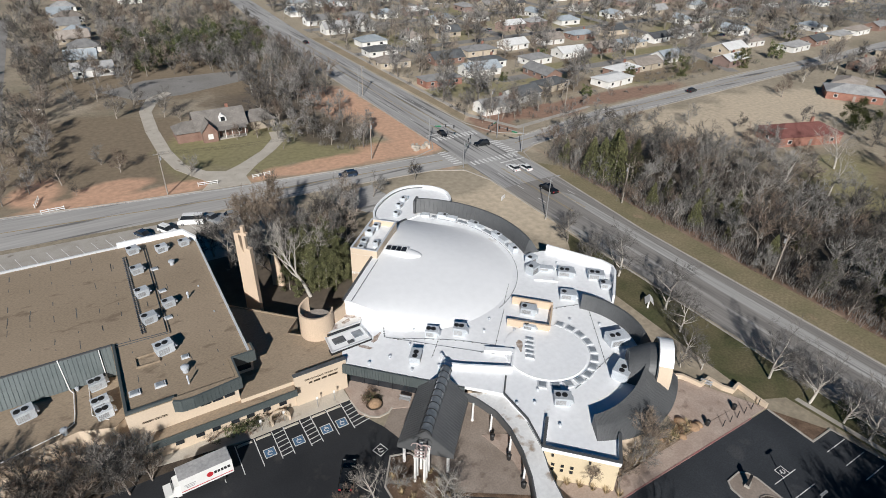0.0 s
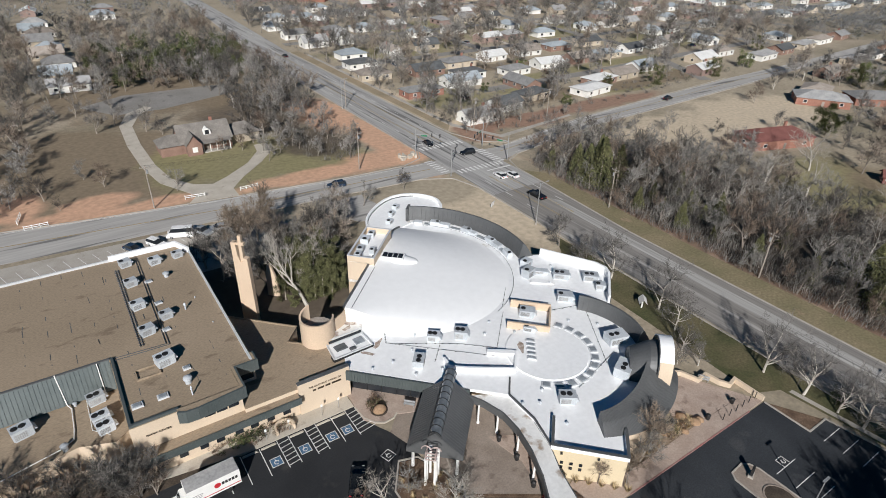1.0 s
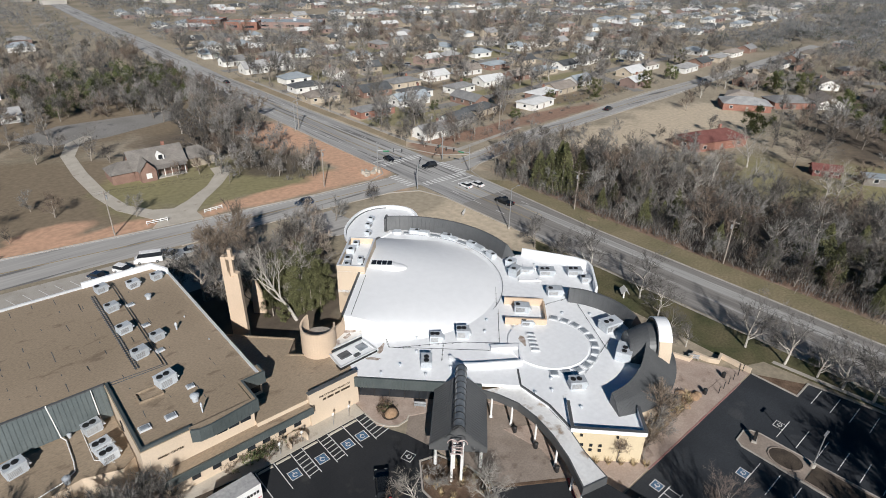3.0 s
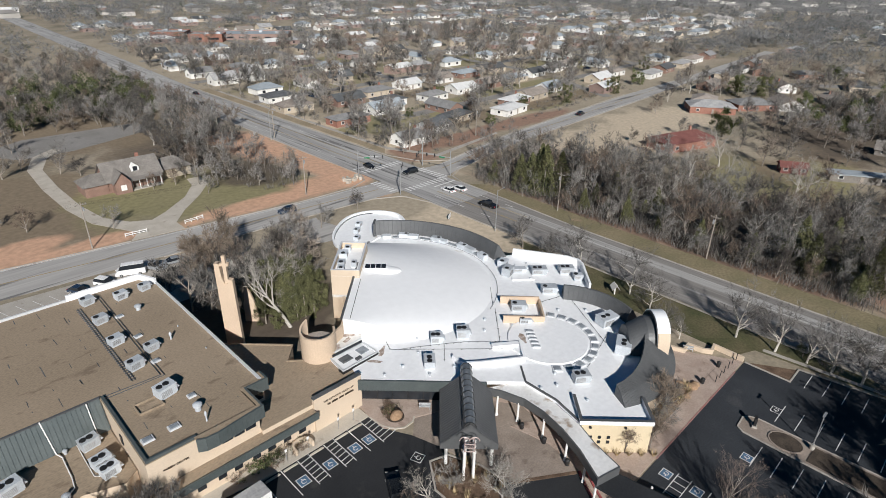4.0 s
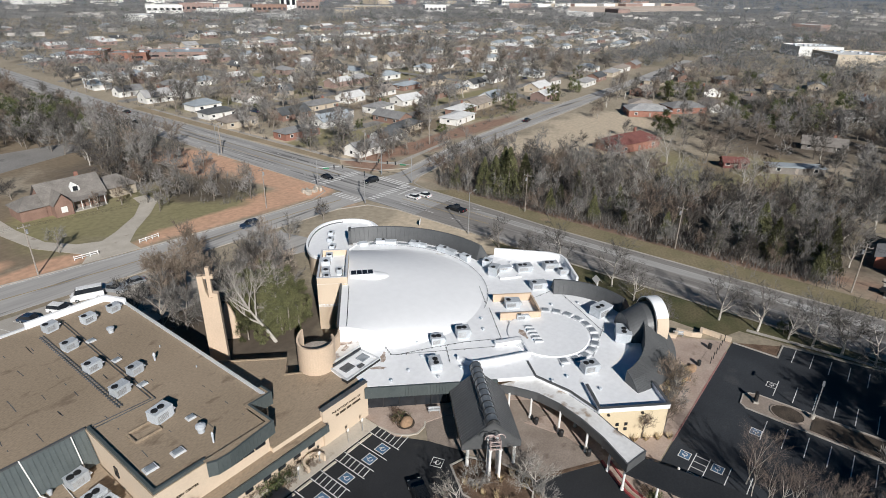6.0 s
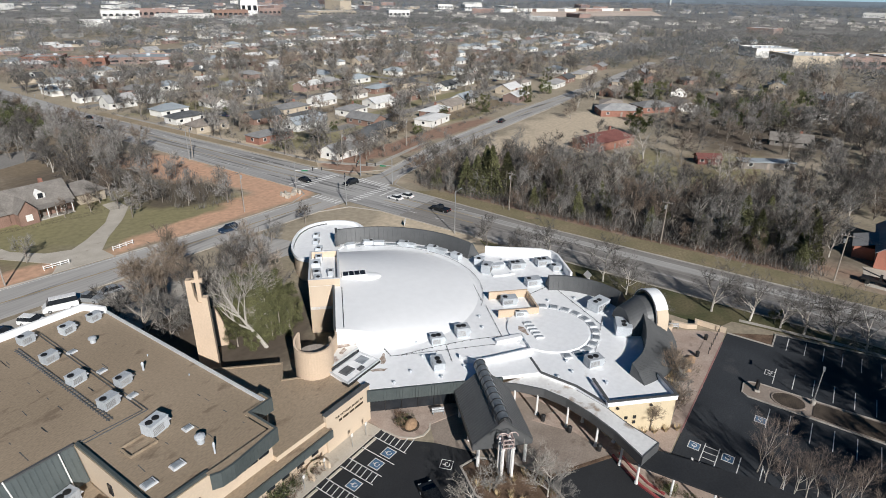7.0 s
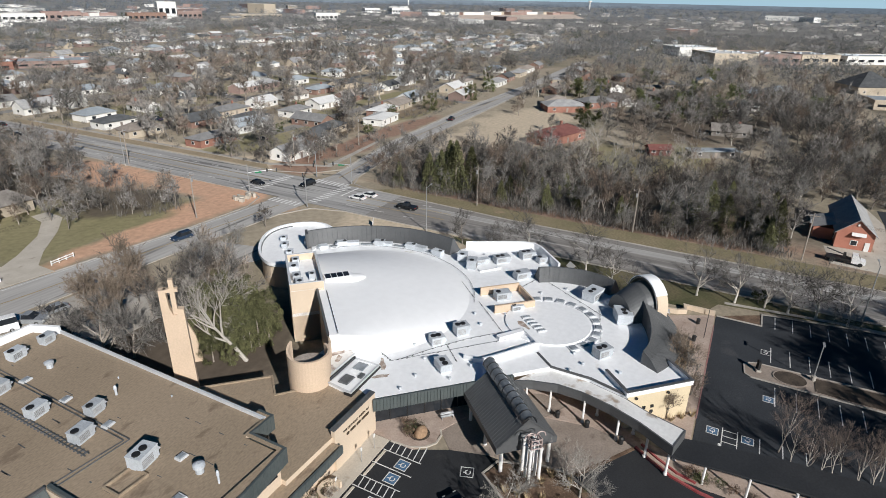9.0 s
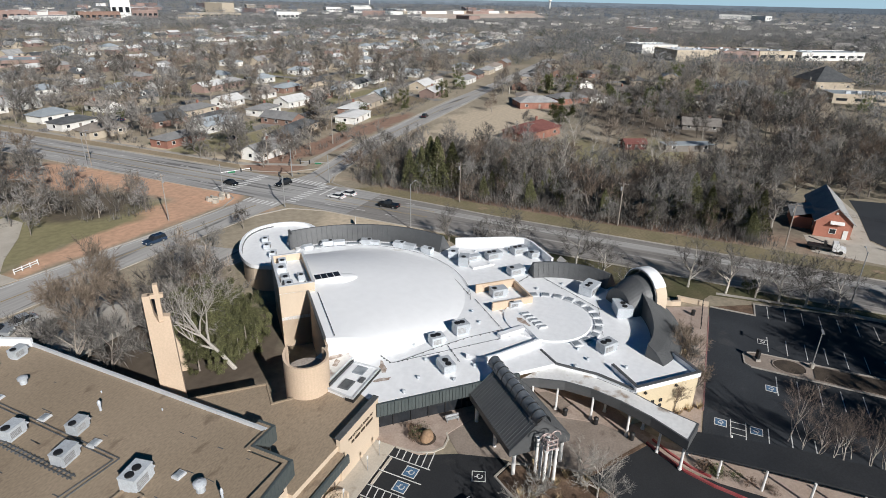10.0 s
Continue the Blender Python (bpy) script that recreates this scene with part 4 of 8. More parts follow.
# Dark strip added for the shadow band under the ledge; no glazing here.
part("ledge_shade_strip", Shape().strip([(22.9, 71.3), (28.7, 71.4)], 5.55, 5.95, 0.12), glass, church, "dark strip painted as shade below the ledge")
lr = part("roof_lantern", Shape().prism([(22.5, 71.2), (22.1, 67.4), (28.8, 67.6), (28.7, 71.3)], 5.0, 5.5), white_roof, church, "low white lantern roof with grey skylights")
part("frame_rail", Shape().strip([(22.5, 71.2), (22.1, 67.4), (28.8, 67.6), (28.7, 71.3)], 5.5, 5.66, 0.22), coping, lr)
# Black strip round the lantern base, painted where shade falls.
part("base_shade_strip", Shape().strip([(22.0, 68.4), (22.0, 67.25), (28.9, 67.45), (28.85, 69)], 5.06, 5.44, 0.1), black_metal, lr)
part("pane", Shape().box(27.4, 69.6, 5.5, 1.6, 1.5, 0.16, 2), sky_glass, lr)
part("pane", Shape().box(24.2, 69.6, 5.5, 2.0, 1.5, 0.18, 2, top=0.85).box(25.7, 68.3, 5.5, 1.0, 0.6, 0.22, 2), shingle_dark, lr)
rsx = random.Random(21)
for x, y, z, ra, rb_, tn in ((27.9, 73.8, 6.1, 1.3, 0.6, -35), (27.0, 72.9, 6.1, 0.9, 0.5, 20), (29.8, 67.6, RZ + 0.06, 1.4, 0.5, 40), (27.4, 66.3, RZ + 0.06, 1.3, 0.35, -45), (48.9, 54.4, RZ + 0.3, 0.5, 1.6, -35), (56.6, 60.8, RZ + 0.06, 0.9, 0.5, 45), (74.6, 64.8, RZ + 0.06, 0.9, 0.4, 50), (63.0, 43.4, RZ + 0.06, 0.7, 0.4, 10)):
    c_, s_ = math.cos(radians(tn)), math.sin(radians(tn))
    ps = []
    for k in range(13):
        f = 0.6 + 0.6 * rsx.random()
        u_, v_ = ra * f * math.cos(k * math.pi / 6.5), rb_ * f * math.sin(k * math.pi / 6.5)
        ps.append((x + u_ * c_ - v_ * s_, y + u_ * s_ + v_ * c_))
    part("rust_stain", Shape().prism(ps, z, z + 0.006), rust_stain, church)

# white curved kerb walls on the lower roof
part("roof_step", Shape().strip([(36.6, 58.5), (36.4, 57.0), (36.9, 55.7), (38.4, 54.5), (44.4, 50.5), (47.2, 53.6)], RZ, 5.95, 0.35), white_roof, church, "white curved roof upstand")
part("roof_step", Shape().strip([(43.3, 56.2), (47.0, 53.6)], RZ, 5.8, 0.9), white_roof, church)
part("roof_seam", Shape().strip([(42.9, 49.9), (40.5, 47.1), (40.5, 41.6), (39.2, 36.6)], RZ, 5.35, 0.25), dark_metal, church)
pp = Shape()
for line in ([(31.5, 66.4), (37.2, 63.0), (41.2, 60.3), (45.6, 56.4), (52.6, 63.5)], [(32.0, 69.3), (31.0, 67.0), (44.5, 54.6)], [(35.2, 58.9), (38.4, 62.2)], [(53.5, 64.8), (57.9, 69.3)], [(60, 59.4), (66.5, 57.6)], [(65.6, 56.2), (58.0, 44.2)], [(50.2, 42.6), (60.8, 45.4)]):
    for (ax, ay), (bx_, by_) in zip(line, line[1:]):
        pp.tube((ax, ay, RZ + 0.17), (bx_, by_, RZ + 0.17), 0.03, 0.03, 5)
        for k in range(4):
            t = (k + 0.5) / 4
            pp.box(ax + (bx_ - ax) * t, ay + (by_ - ay) * t, RZ + 0.05, 0.2, 0.12, 0.1)
part("gas_pipe", pp, shingle_dark, church, "dark gas pipe on sleepers")
part("gas_pipe", Shape().pipe([(x, y, RZ + 0.25) for x, y in arc(CX, CY, CR + 0.9, -70, 50, 41)], 0.035), shingle_dark, church)
part("roof_cable", Shape().pipe([(x + 0.85, y - 0.85, z + 0.1) for x, y, z in edge[1:15]], 0.05), black_metal, church)

# ring of skylights and the raised disc
disc = arc(51.7, 51.3, 6.6, 0, 360, 40)[:-1]
part("roof_disc", Shape().prism(disc, RZ, RZ + 0.3), white_roof, church, "round raised white roof disc")


def skylight(x, y, z, sx, sy, turn, label="square white-framed roof skylight", group="roof skylights"):
    t = thing("skylight", label, "skylight", x, y, z, turn, group)
    part("curb", Shape().box(0, 0, 0, sx, sy, 0.2, top=0.94).box(0, 0, 0.2, sx * 0.9, sy * 0.9, 0.04), coping, t)
    part("pane", Shape().box(0, 0, 0.24, sx * 0.74, sy * 0.74, 0.09, top=0.8), sky_glass, t)


for k in range(12):
    a = 32 - 165 * k / 11
    skylight(51.7 + 7.7 * math.cos(radians(a)), 51.3 + 7.7 * math.sin(radians(a)), RZ + 0.05, 1.35, 1.5, a, group="skylight ring")
for k in range(5):
    skylight(51.1 - 0.66 * k, 54.6 - 0.86 * k, RZ + 0.33, 1.5, 0.6, -45, group="skylight row")


def rooftop_unit(x, y, z, sx, sy, sz, turn, fans=2, group="rooftop air units"):
    """Packaged air conditioner: cabinet on a curb, louvred side, hood, fan grilles on top."""
    t = thing("air_conditioner", "pale grey metal rooftop air conditioner", "air conditioner", x, y, z, turn, group)
    part("curb", Shape().box(0, 0, 0, sx * 0.9, sy * 0.86, 0.25), grey_metal, t)
    part("cabinet", Shape().box(0, 0, 0.25, sx, sy, sz * 0.92, top=0.985).box(0, 0, 0.25 + sz * 0.92, sx * 1.03, sy * 1.03, sz * 0.08), grey_metal, t)
    part("hood", Shape().add([(sx / 2, -sy * 0.4, 0.3 + sz * 0.75), (sx / 2, sy * 0.4, 0.3 + sz * 0.75), (sx / 2 + 0.45, sy * 0.4, 0.3 + sz * 0.3), (sx / 2 + 0.45, -sy * 0.4, 0.3 + sz * 0.3), (sx / 2, -sy * 0.4, 0.3 + sz * 0.25), (sx / 2, sy * 0.4, 0.3 + sz * 0.25)],
                                [(0, 1, 2, 3), (3, 2, 5, 4), (0, 3, 4), (1, 5, 2)]), grey_metal, t)
    lou = Shape()
    for k in range(5):
        lou.box(-sx * 0.12, -sy / 2 - 0.02, 0.4 + k * sz * 0.13, sx * 0.6, 0.05, sz * 0.06)
    part("louvre", lou, shingle_grey, t)
    for k in range(fans):
        fx = -sx * 0.28 + k * min(1.0, sx * 0.38)
        fan = Shape()
        r = min(sy * 0.3, 0.42)
        fan.tube((fx, 0, 0.25 + sz), (fx, 0, 0.25 + sz + 0.1), r, r * 0.95, 14)
        part("fan_grille", fan, black_metal, t)


for x, y, sx, sy, sz, tn, f in ((38.0, 63.6, 2.0, 1.6, 1.2, -40, 2), (42.2, 61.7, 2.1, 1.7, 1.5, -40, 2), (32.9, 59.9, 2.4, 1.7, 1.1, 50, 2), (46.7, 41.6, 2.4, 1.7, 1.3, -35, 2), (63.2, 47.2, 3.4, 2.3, 1.5, -15, 2),
                                (58.3, 41.2, 3.2, 2.4, 1.6, 25, 2), (64.6, 60.5, 2.8, 1.8, 1.2, -40, 1), (69.3, 66.4, 3.0, 1.9, 1.1, -40, 2), (73.6, 62.8, 2.8, 1.8, 1.2, -40, 2), (73.0, 59.6, 1.8, 1.4, 1.0, -40, 1),
                                (66.3, 73.2, 1.9, 1.7, 1.3, 15, 1), (64.2, 70.2, 2.2, 1.8, 1.6, 15, 1), (66.9, 69.5, 2.6, 1.2, 0.7, -40, 0), (55.6, 60.6, 2.6, 1.7, 1.2, -45, 1), (53.0, 57.0, 2.0, 1.3, 0.9, -45, 1),
                                (57.0, 62.6, 1.0, 0.9, 0.8, -45, 0)):
    rooftop_unit(x, y, RZ + 0.06, sx, sy, sz, tn, f)
for k, (a, s) in enumerate(((53, 1.0), (47.5, 0.8), (43, 1.2), (37, 1.3), (30, 1.5), (23, 1.2), (18.5, 1.0), (12, 1.6), (5.5, 1.2), (0, 1.5), (-5, 1.2), (-11, 1.3))):
    x, y = NEC[0] + 21.7 * math.cos(radians(a)), NEC[1] + 21.7 * math.sin(radians(a))
    if k % 3 == 1:
        skylight(x, y, RZ + 0.06, 1.3, 2.2 * s, a, "low white-framed skylight beside the mansard", "mansard skylights")
    else:
        rooftop_unit(x, y, RZ + 0.06, 1.7 * s, 1.25, (0.5, 0.5, 0.75)[k % 3] * s, a + 90, 0 if k % 3 == 0 else 1)
for x, y, s in ((40.5, 92.2, 1.6), (42.6, 93.6, 1.2), (38.0, 89.4, 1.3), (36.6, 87.6, 1.2), (39.6, 87.6, 1.0)):
    rooftop_unit(x, y, 9.16, s * 1.2, s, 0.9, 45, 1)
for x, y in ((55.0, 107.5), (57.5, 110.0), (58.5, 104.6), (52.6, 104.2)):
    rooftop_unit(x, y, 4.66, 1.6, 1.2, 0.8, 30, 1)


def roof_vent(x, y, z, r, h, label="round galvanised roof vent"):
    t = thing("roof_vent", label, "vent", x, y, z, 0, "roof vents")
    part("pipe", Shape().tube((0, 0, 0), (0, 0, h * 0.6), r * 0.7, r * 0.7, 10), grey_metal, t)
    part("cap", Shape().tube((0, 0, h * 0.6), (0, 0, h * 0.85), r, r, 12).tube((0, 0, h * 0.85), (0, 0, h), r, r * 0.4, 12), grey_metal, t)


for x, y in ((36.0, 66.2), (46.0, 60.2), (48.6, 62.4), (33.6, 63.2), (29.6, 62.3), (35.2, 56.8), (45.2, 45.2), (43.2, 43.4), (40.9, 44.6), (50.6, 58.0), (60.6, 55.4), (43.6, 38.4), (64.2, 52.0), (66.0, 66.0), (70.5, 70.5), (75.8, 63.8), (74.8, 61.0), (26.2, 62.6), (31.2, 58.0)):
    roof_vent(x, y, RZ + 0.05, 0.22, 0.45, "small dark roof pipe vent")

# curved stair drum
drum = thing("stair_drum", "tall cream stucco curved drum wall", "tower")
ring_pts = arc(22.3, 74.0, 2.75, 95, 345, 30)
top_z = [9.55 + 0.85 * max(0.0, 1 - k / 11) ** 1.6 for k in range(len(ring_pts))]
inner = [(22.3 + (x - 22.3) * 0.89, 74.0 + (y - 74.0) * 0.89) for x, y in ring_pts]
prof = [[(x, y, 0) for x, y in ring_pts], [(x, y, z) for (x, y), z in zip(ring_pts, top_z)], [(x, y, z) for (x, y), z in zip(inner, top_z)], [(x, y, 0) for x, y in inner]]
ds = Shape().sheet(prof)
for e in (0, -1):
    ds.add([q[e] for q in prof], [(0, 1, 2, 3)])
part("wall", ds, tan_stucco, drum)
part("wing_wall", Shape().strip([ring_pts[-1], (26.8, 74.1), (29.6, 76.8)], 0, 8.4, 0.3), tan_stucco, drum)
part("floor_slab", Shape().prism(arc(22.3, 74.0, 2.6, 0, 360, 24)[:-1], 5.0, 7.6), shingle_brown, drum)

# free-standing cross tower
tower = thing("bell_tower", "slender tan stucco slab tower topped by a cross", "tower", 16.2, 90.4, 0, -45)


def slab_of(poly, half):
    n = len(poly)
    v = [(x, -half, z) for x, z in poly] + [(x, half, z) for x, z in poly]
    return Shape().add(v, [tuple(range(n)), tuple(range(2 * n - 1, n - 1, -1))] + [(i, n + i, n + (i + 1) % n, (i + 1) % n) for i in range(n)])


part("shaft", slab_of([(-1.45, 0), (1.35, 0), (1.15, 14.2), (0.42, 14.3), (0.42, 13.6), (-0.15, 13.5), (-0.5, 14.6), (-0.62, 16.4), (-0.62, 17.2), (-1.45, 17.2)], 0.45), tan_stucco, tower)
part("upright", Shape().box(0.13, 0, 13.5, 0.56, 0.6, 5.0), tan_stucco, tower)
part("crossarm", Shape().box(-0.05, 0, 16.7, 1.7, 0.55, 0.5), tan_stucco, tower)
fin = thing("fin_wall", "curved tan stucco blade wall beside the tower", "wall", 22.7, 97.2, 0, -45)
part("wall", slab_of([(-1.3, 0), (1.25, 0), (1.1, 2.5), (0.75, 4.6), (0.2, 6.3), (-0.35, 7.3), (-0.75, 6.9), (-1.05, 5.0), (-1.2, 2.5)], 0.22), tan_stucco, fin)

# ---- covered walk and entrance canopy ----
cw = thing("covered_walk", "curving white-roofed covered walk on round white posts", "canopy")
outer = [(35.9, 50.6), (37.0, 48.4), (37.9, 45.2), (37.8, 41.8), (36.9, 38.0), (35.4, 34.2), (33.0, 30.0)]
inner = [(40.5, 47.3), (40.9, 45.5), (40.8, 43.4), (40.5, 41.6), (39.4, 37.0), (37.8, 33.4), (36.6, 29.1)]
part("roof", Shape().prism(outer + inner[::-1] + [(38.5, 49.2)], 4.45, 4.62), stained_white, cw, "stained white membrane roof")
part("fascia", Shape().strip(outer + [inner[-1]], 3.35, 4.66, 0.22, side=0.0), dark_metal, cw, "charcoal metal fascia")
part("fascia", Shape().strip(inner[3:], 3.5, 4.64, 0.15), dark_metal, cw)
for x, y in ((36.5, 49.0), (37.7, 46.0), (37.7, 41.4), (36.5, 36.7), (35.1, 32.9), (33.3, 30.2), (36.3, 29.6), (40.0, 40.0), (38.6, 35.0)):
    part("post", Shape().tube((x, y, 0.1), (x, y, 3.6), 0.17, 0.15, 10).tube((x, y, 0.1), (x, y, 0.35), 0.26, 0.24, 10), white_paint, cw)
lc = thing("long_canopy", "long dark flat canopy on white posts", "canopy")
part("roof", Shape().prism([(32.9, 30.0), (36.8, 29.0), (38.6, 19), (39.2, 8), (39.4, -6), (34.8, -6), (34.4, 8), (33.9, 19)], 3.05, 3.3), black_roofing, lc)
for k in range(8):
    y = 26.2 - 4.6 * k
    part("post", Shape().tube((33.7 + 0.05 * k, y, 0.1), (33.7 + 0.05 * k, y, 3.1), 0.15, 0.14, 8), white_paint, lc)
    part("post", Shape().tube((38.1 + 0.1 * k, y - 1, 0.1), (38.1 + 0.1 * k, y - 1, 3.1), 0.15, 0.14, 8), white_paint, lc)

pc = thing("entrance_canopy", "charcoal gabled entrance canopy with a glass barrel ridge", "canopy")
SWc, SEc, NEc, NWc = (23.5, 47.9), (28.9, 42.5), (36.5, 50.3), (31.1, 55.7)
mS, mN = ((SWc[0] + SEc[0]) / 2, (SWc[1] + SEc[1]) / 2), ((NEc[0] + NWc[0]) / 2, (NEc[1] + NWc[1]) / 2)
ZE, ZR = 4.0, 7.3
for a, b in ((SWc, NWc), (SEc, NEc)):
    v = [(*a, ZE), (*b, ZE), (*mN, ZR), (*mS, ZR)]
    v += [(x, y, z - 0.22) for x, y, z in v]
    sl = part("roof_slope", Shape().add(v, [(0, 1, 2, 3), (7, 6, 5, 4), (0, 4, 5, 1), (1, 5, 6, 2), (2, 6, 7, 3), (3, 7, 4, 0)]), dark_metal, pc)
    rib = Shape()
    for k in range(24):
        t = k / 23
        p, q = Vector(v[0]).lerp(Vector(v[1]), t), Vector(v[3]).lerp(Vector(v[2]), t)
        rib.tube(p + Vector((0, 0, 0.02)), q + Vector((0, 0, 0.02)), 0.035, 0.035, 4, False)
    part("seam", rib, dark_metal, sl)
    part("eave_fascia", Shape().strip([a, b], ZE - 0.9, ZE + 0.02, 0.14), dark_metal, pc)
for m, e1, e2 in ((mS, SWc, SEc), (mN, NWc, NEc)):
    part("gable", Shape().add([(*e1, ZE - 0.9), (*e2, ZE - 0.9), (*e2, ZE), (*m, ZR - 0.1), (*e1, ZE)], [(0, 1, 2, 3, 4)]), dark_metal, pc)
ridge = Vector((*mN, ZR)) - Vector((*mS, ZR))
side = Vector((ridge.y, -ridge.x, 0)).normalized()
bar = []
for k in range(9):
    a = math.pi * k / 8
    off = side * (0.85 * math.cos(a)) + Vector((0, 0, -0.45 + 1.05 * math.sin(a)))
    bar.append([tuple(Vector((*mS, ZR)) - ridge * 0.02 + off), tuple(Vector((*mN, ZR)) + ridge * 0.12 + off)])
gl = part("ridge_glazing", Shape().sheet(bar), mat("smoky_curved_glazing", (0.10, 0.115, 0.13), (0.16, 0.175, 0.19), 0.5, 0.15, fine=2, amount=0.15), pc, "smoky curved ridge glazing", smooth=True)
for k in range(11):
    o = Vector((*mS, ZR)) + ridge * (-0.02 + 1.14 * k / 10)
    hoop = Shape().pipe([o + side * (0.88 * math.cos(math.pi * j / 8)) + Vector((0, 0, -0.45 + 1.08 * math.sin(math.pi * j / 8))) for j in range(9)], 0.05, 5)
    part("glazing_bar", hoop, black_metal, gl)
cpts = [(24.7, 44.7), (25.6, 43.8), (24.0, 44.0), (24.9, 43.1), (25.7, 45.4), (26.3, 44.4)]
for x, y in cpts:
    part("column", Shape().tube((x, y, 0.1), (x, y, 4.9), 0.19, 0.17, 12).tube((x, y, 4.9), (x, y, 5.1), 0.25, 0.25, 12), white_paint, pc, "round white column")
for x, y in ((24.3, 47.6), (28.6, 43.2), (30.9, 54.6), (35.4, 50.2), (27.6, 51.0), (32.0, 46.6)):
    part("column", Shape().tube((x, y, 0.1), (x, y, 3.3), 0.24, 0.22, 12), white_paint, pc)
fr = Shape()
for z in (5.1, 5.7, 6.3):
    for p, q in zip(cpts[:4], [cpts[1], cpts[3], cpts[0], cpts[2]]):
        fr.tube((*p, z), (*q, z), 0.08, 0.08, 6)
for x, y in cpts[:4]:
    fr.tube((x, y, 5.0), (x, y, 6.5), 0.09, 0.08, 6)
for k in range(8):
    a0, a1 = math.pi * k / 8, math.pi * (k + 1) / 8
    for o in ((24.35, 44.35), (25.25, 43.45)):
        c0 = Vector((*o, 6.4))
        d = Vector((S2, -S2, 0))
        fr.tube(c0 + d * 0.65 * math.cos(a0) + Vector((0, 0, 0.65 * math.sin(a0))), c0 + d * 0.65 * math.cos(a1) + Vector((0, 0, 0.65 * math.sin(a1))), 0.07, 0.07, 5)
part("steel_frame", fr, mat("rose_grey_steel", (0.42, 0.33, 0.31), (0.50, 0.40, 0.37), 2, 0.5, 0.2), pc, "rose-grey steel arch frame")

# ---- parish hall and link ----
PZ = 8.55
hall = thing("parish_hall", "cream stucco parish hall with tan gravel roof", "hall")
hp = [(-6.7, 65.6), (7.4, 65.6), (7.4, 70.2), (10.7, 70.2), (10.7, 107.2), (9.0, 111.2), (-60, 112.4), (-60, 81.2), (-6.7, 81.2)]
part("wall", Shape().prism(hp, 0, PZ), stucco, hall)
part("roof", Shape().prism(hp, PZ, PZ + 0.06), gravel_roof, hall, "tan gravel flat roof")
part("coping", Shape().strip([(10.6, 70.2), (10.6, 107.2)], PZ, 9.0, 0.3, side=0.5), coping, hall, "pale metal roof edge")
part("parapet", Shape().strip([(10.6, 107.2), (8.9, 111.1), (-2.8, 111.3)], PZ, 9.7, 0.4, side=0.5), white_roof, hall, "white roof parapet")
part("parapet", Shape().strip([(-2.8, 111.3), (-60, 112.3)], PZ, 9.0, 0.35, side=0.5), coping, hall)
part("coping", Shape().strip([(-6.6, 81.2), (-6.6, 65.7), (-0.6, 65.7)], PZ, 9.0, 0.35, side=0.5), green_metal, hall)
part("gutter", Shape().strip([(-60, 81.3), (-6.7, 81.3)], PZ, 8.85, 0.3, side=0.5), dark_metal, hall)


def metal_fascia(pts, z0, z1, parent, thick=0.25, gap=0.55, label="slate green ribbed metal fascia"):
    f = part("fascia", Shape().strip(pts, z0, z1, thick), green_metal, parent, label)
    rib = Shape()
    for (ax, ay), (bx_, by_) in zip(pts, pts[1:]):
        d = math.hypot(bx_ - ax, by_ - ay)
        nx, ny = (by_ - ay) / d, -(bx_ - ax) / d
        for k in range(max(1, int(d / gap)) + 1):
            t = k * gap / d
            if t <= 1:
                rib.box(ax + (bx_ - ax) * t + nx * thick * 0.55, ay + (by_ - ay) * t + ny * thick * 0.55, z0 + 0.02, 0.06, 0.06, z1 - z0 - 0.04, math.degrees(math.atan2(by_ - ay, bx_ - ax)))
    part("seam", rib, green_metal, f)
    return f


metal_fascia([(-0.9, 65.0), (0.0, 64.5), (1.5, 64.4), (7.9, 65.1), (7.9, 69.8), (11.1, 69.8), (11.1, 71.8)], 7.1, 9.05, hall)
man = part("mansard", Shape().sheet([[(-60, 81.2, 8.75), (-6.8, 81.2, 8.75)], [(-60, 79.3, 4.75), (-6.8, 79.3, 4.75)], [(-60, 81.2, 4.6), (-6.8, 81.2, 4.6)]]), green_metal, hall, "slate green sloping seam-metal mansard")
for k in range(75):
    x = -6.95 - 0.55 * k
    part("seam", Shape().tube((x, 81.18, 8.78), (x, 79.28, 4.78), 0.035, 0.035, 4, False), green_metal, man)
part("soffit_roof", Shape().prism([(-0.9, 65.0), (0.0, 64.5), (1.5, 64.4), (7.9, 65.1), (7.9, 69.8), (11.1, 69.8), (11.1, 71.8), (10.6, 71.8), (10.6, 70.3), (7.4, 70.3), (7.4, 65.7), (-0.9, 65.7)], 8.85, 8.95), gravel_roof, hall)
for k in range(3):
    part("window", Shape().box(2.9 + 1.6 * k, 65.55, 5.9, 1.4, 0.16, 1.1), glass, hall, "dark clerestory window")
part("window", Shape().box(9.2, 70.15, 5.7, 2.4, 0.16, 1.3), glass, hall)
part("window", Shape().box(-6.75, 74.5, 5.6, 0.16, 0.8, 1.4), glass, hall)
part("downpipe", Shape().pipe([(-13.6, 81.3, 8.95), (-13.2, 79.2, 4.85), (-12.8, 78.4, 4.66)], 0.08, 8), white_paint, hall)


def lettering(text, x, y, z, size, turn, parent, name="lettering"):
    cu = bpy.data.curves.new(name, "FONT")
    cu.body, cu.size, cu.extrude, cu.align_x = text, size, 0.03, "CENTER"
    tmp = bpy.data.objects.new(name, cu)
    me = bpy.data.meshes.new_from_object(tmp)
    bpy.data.objects.remove(tmp)
    ob = new(name, me)
    me.materials.clear()
    me.materials.append(letter_mat)
    ob.parent = parent
    ob.matrix_local = pose(x, y, z, 90, 0, turn)
    ob["label"] = "dark bronze raised letters"
    return ob


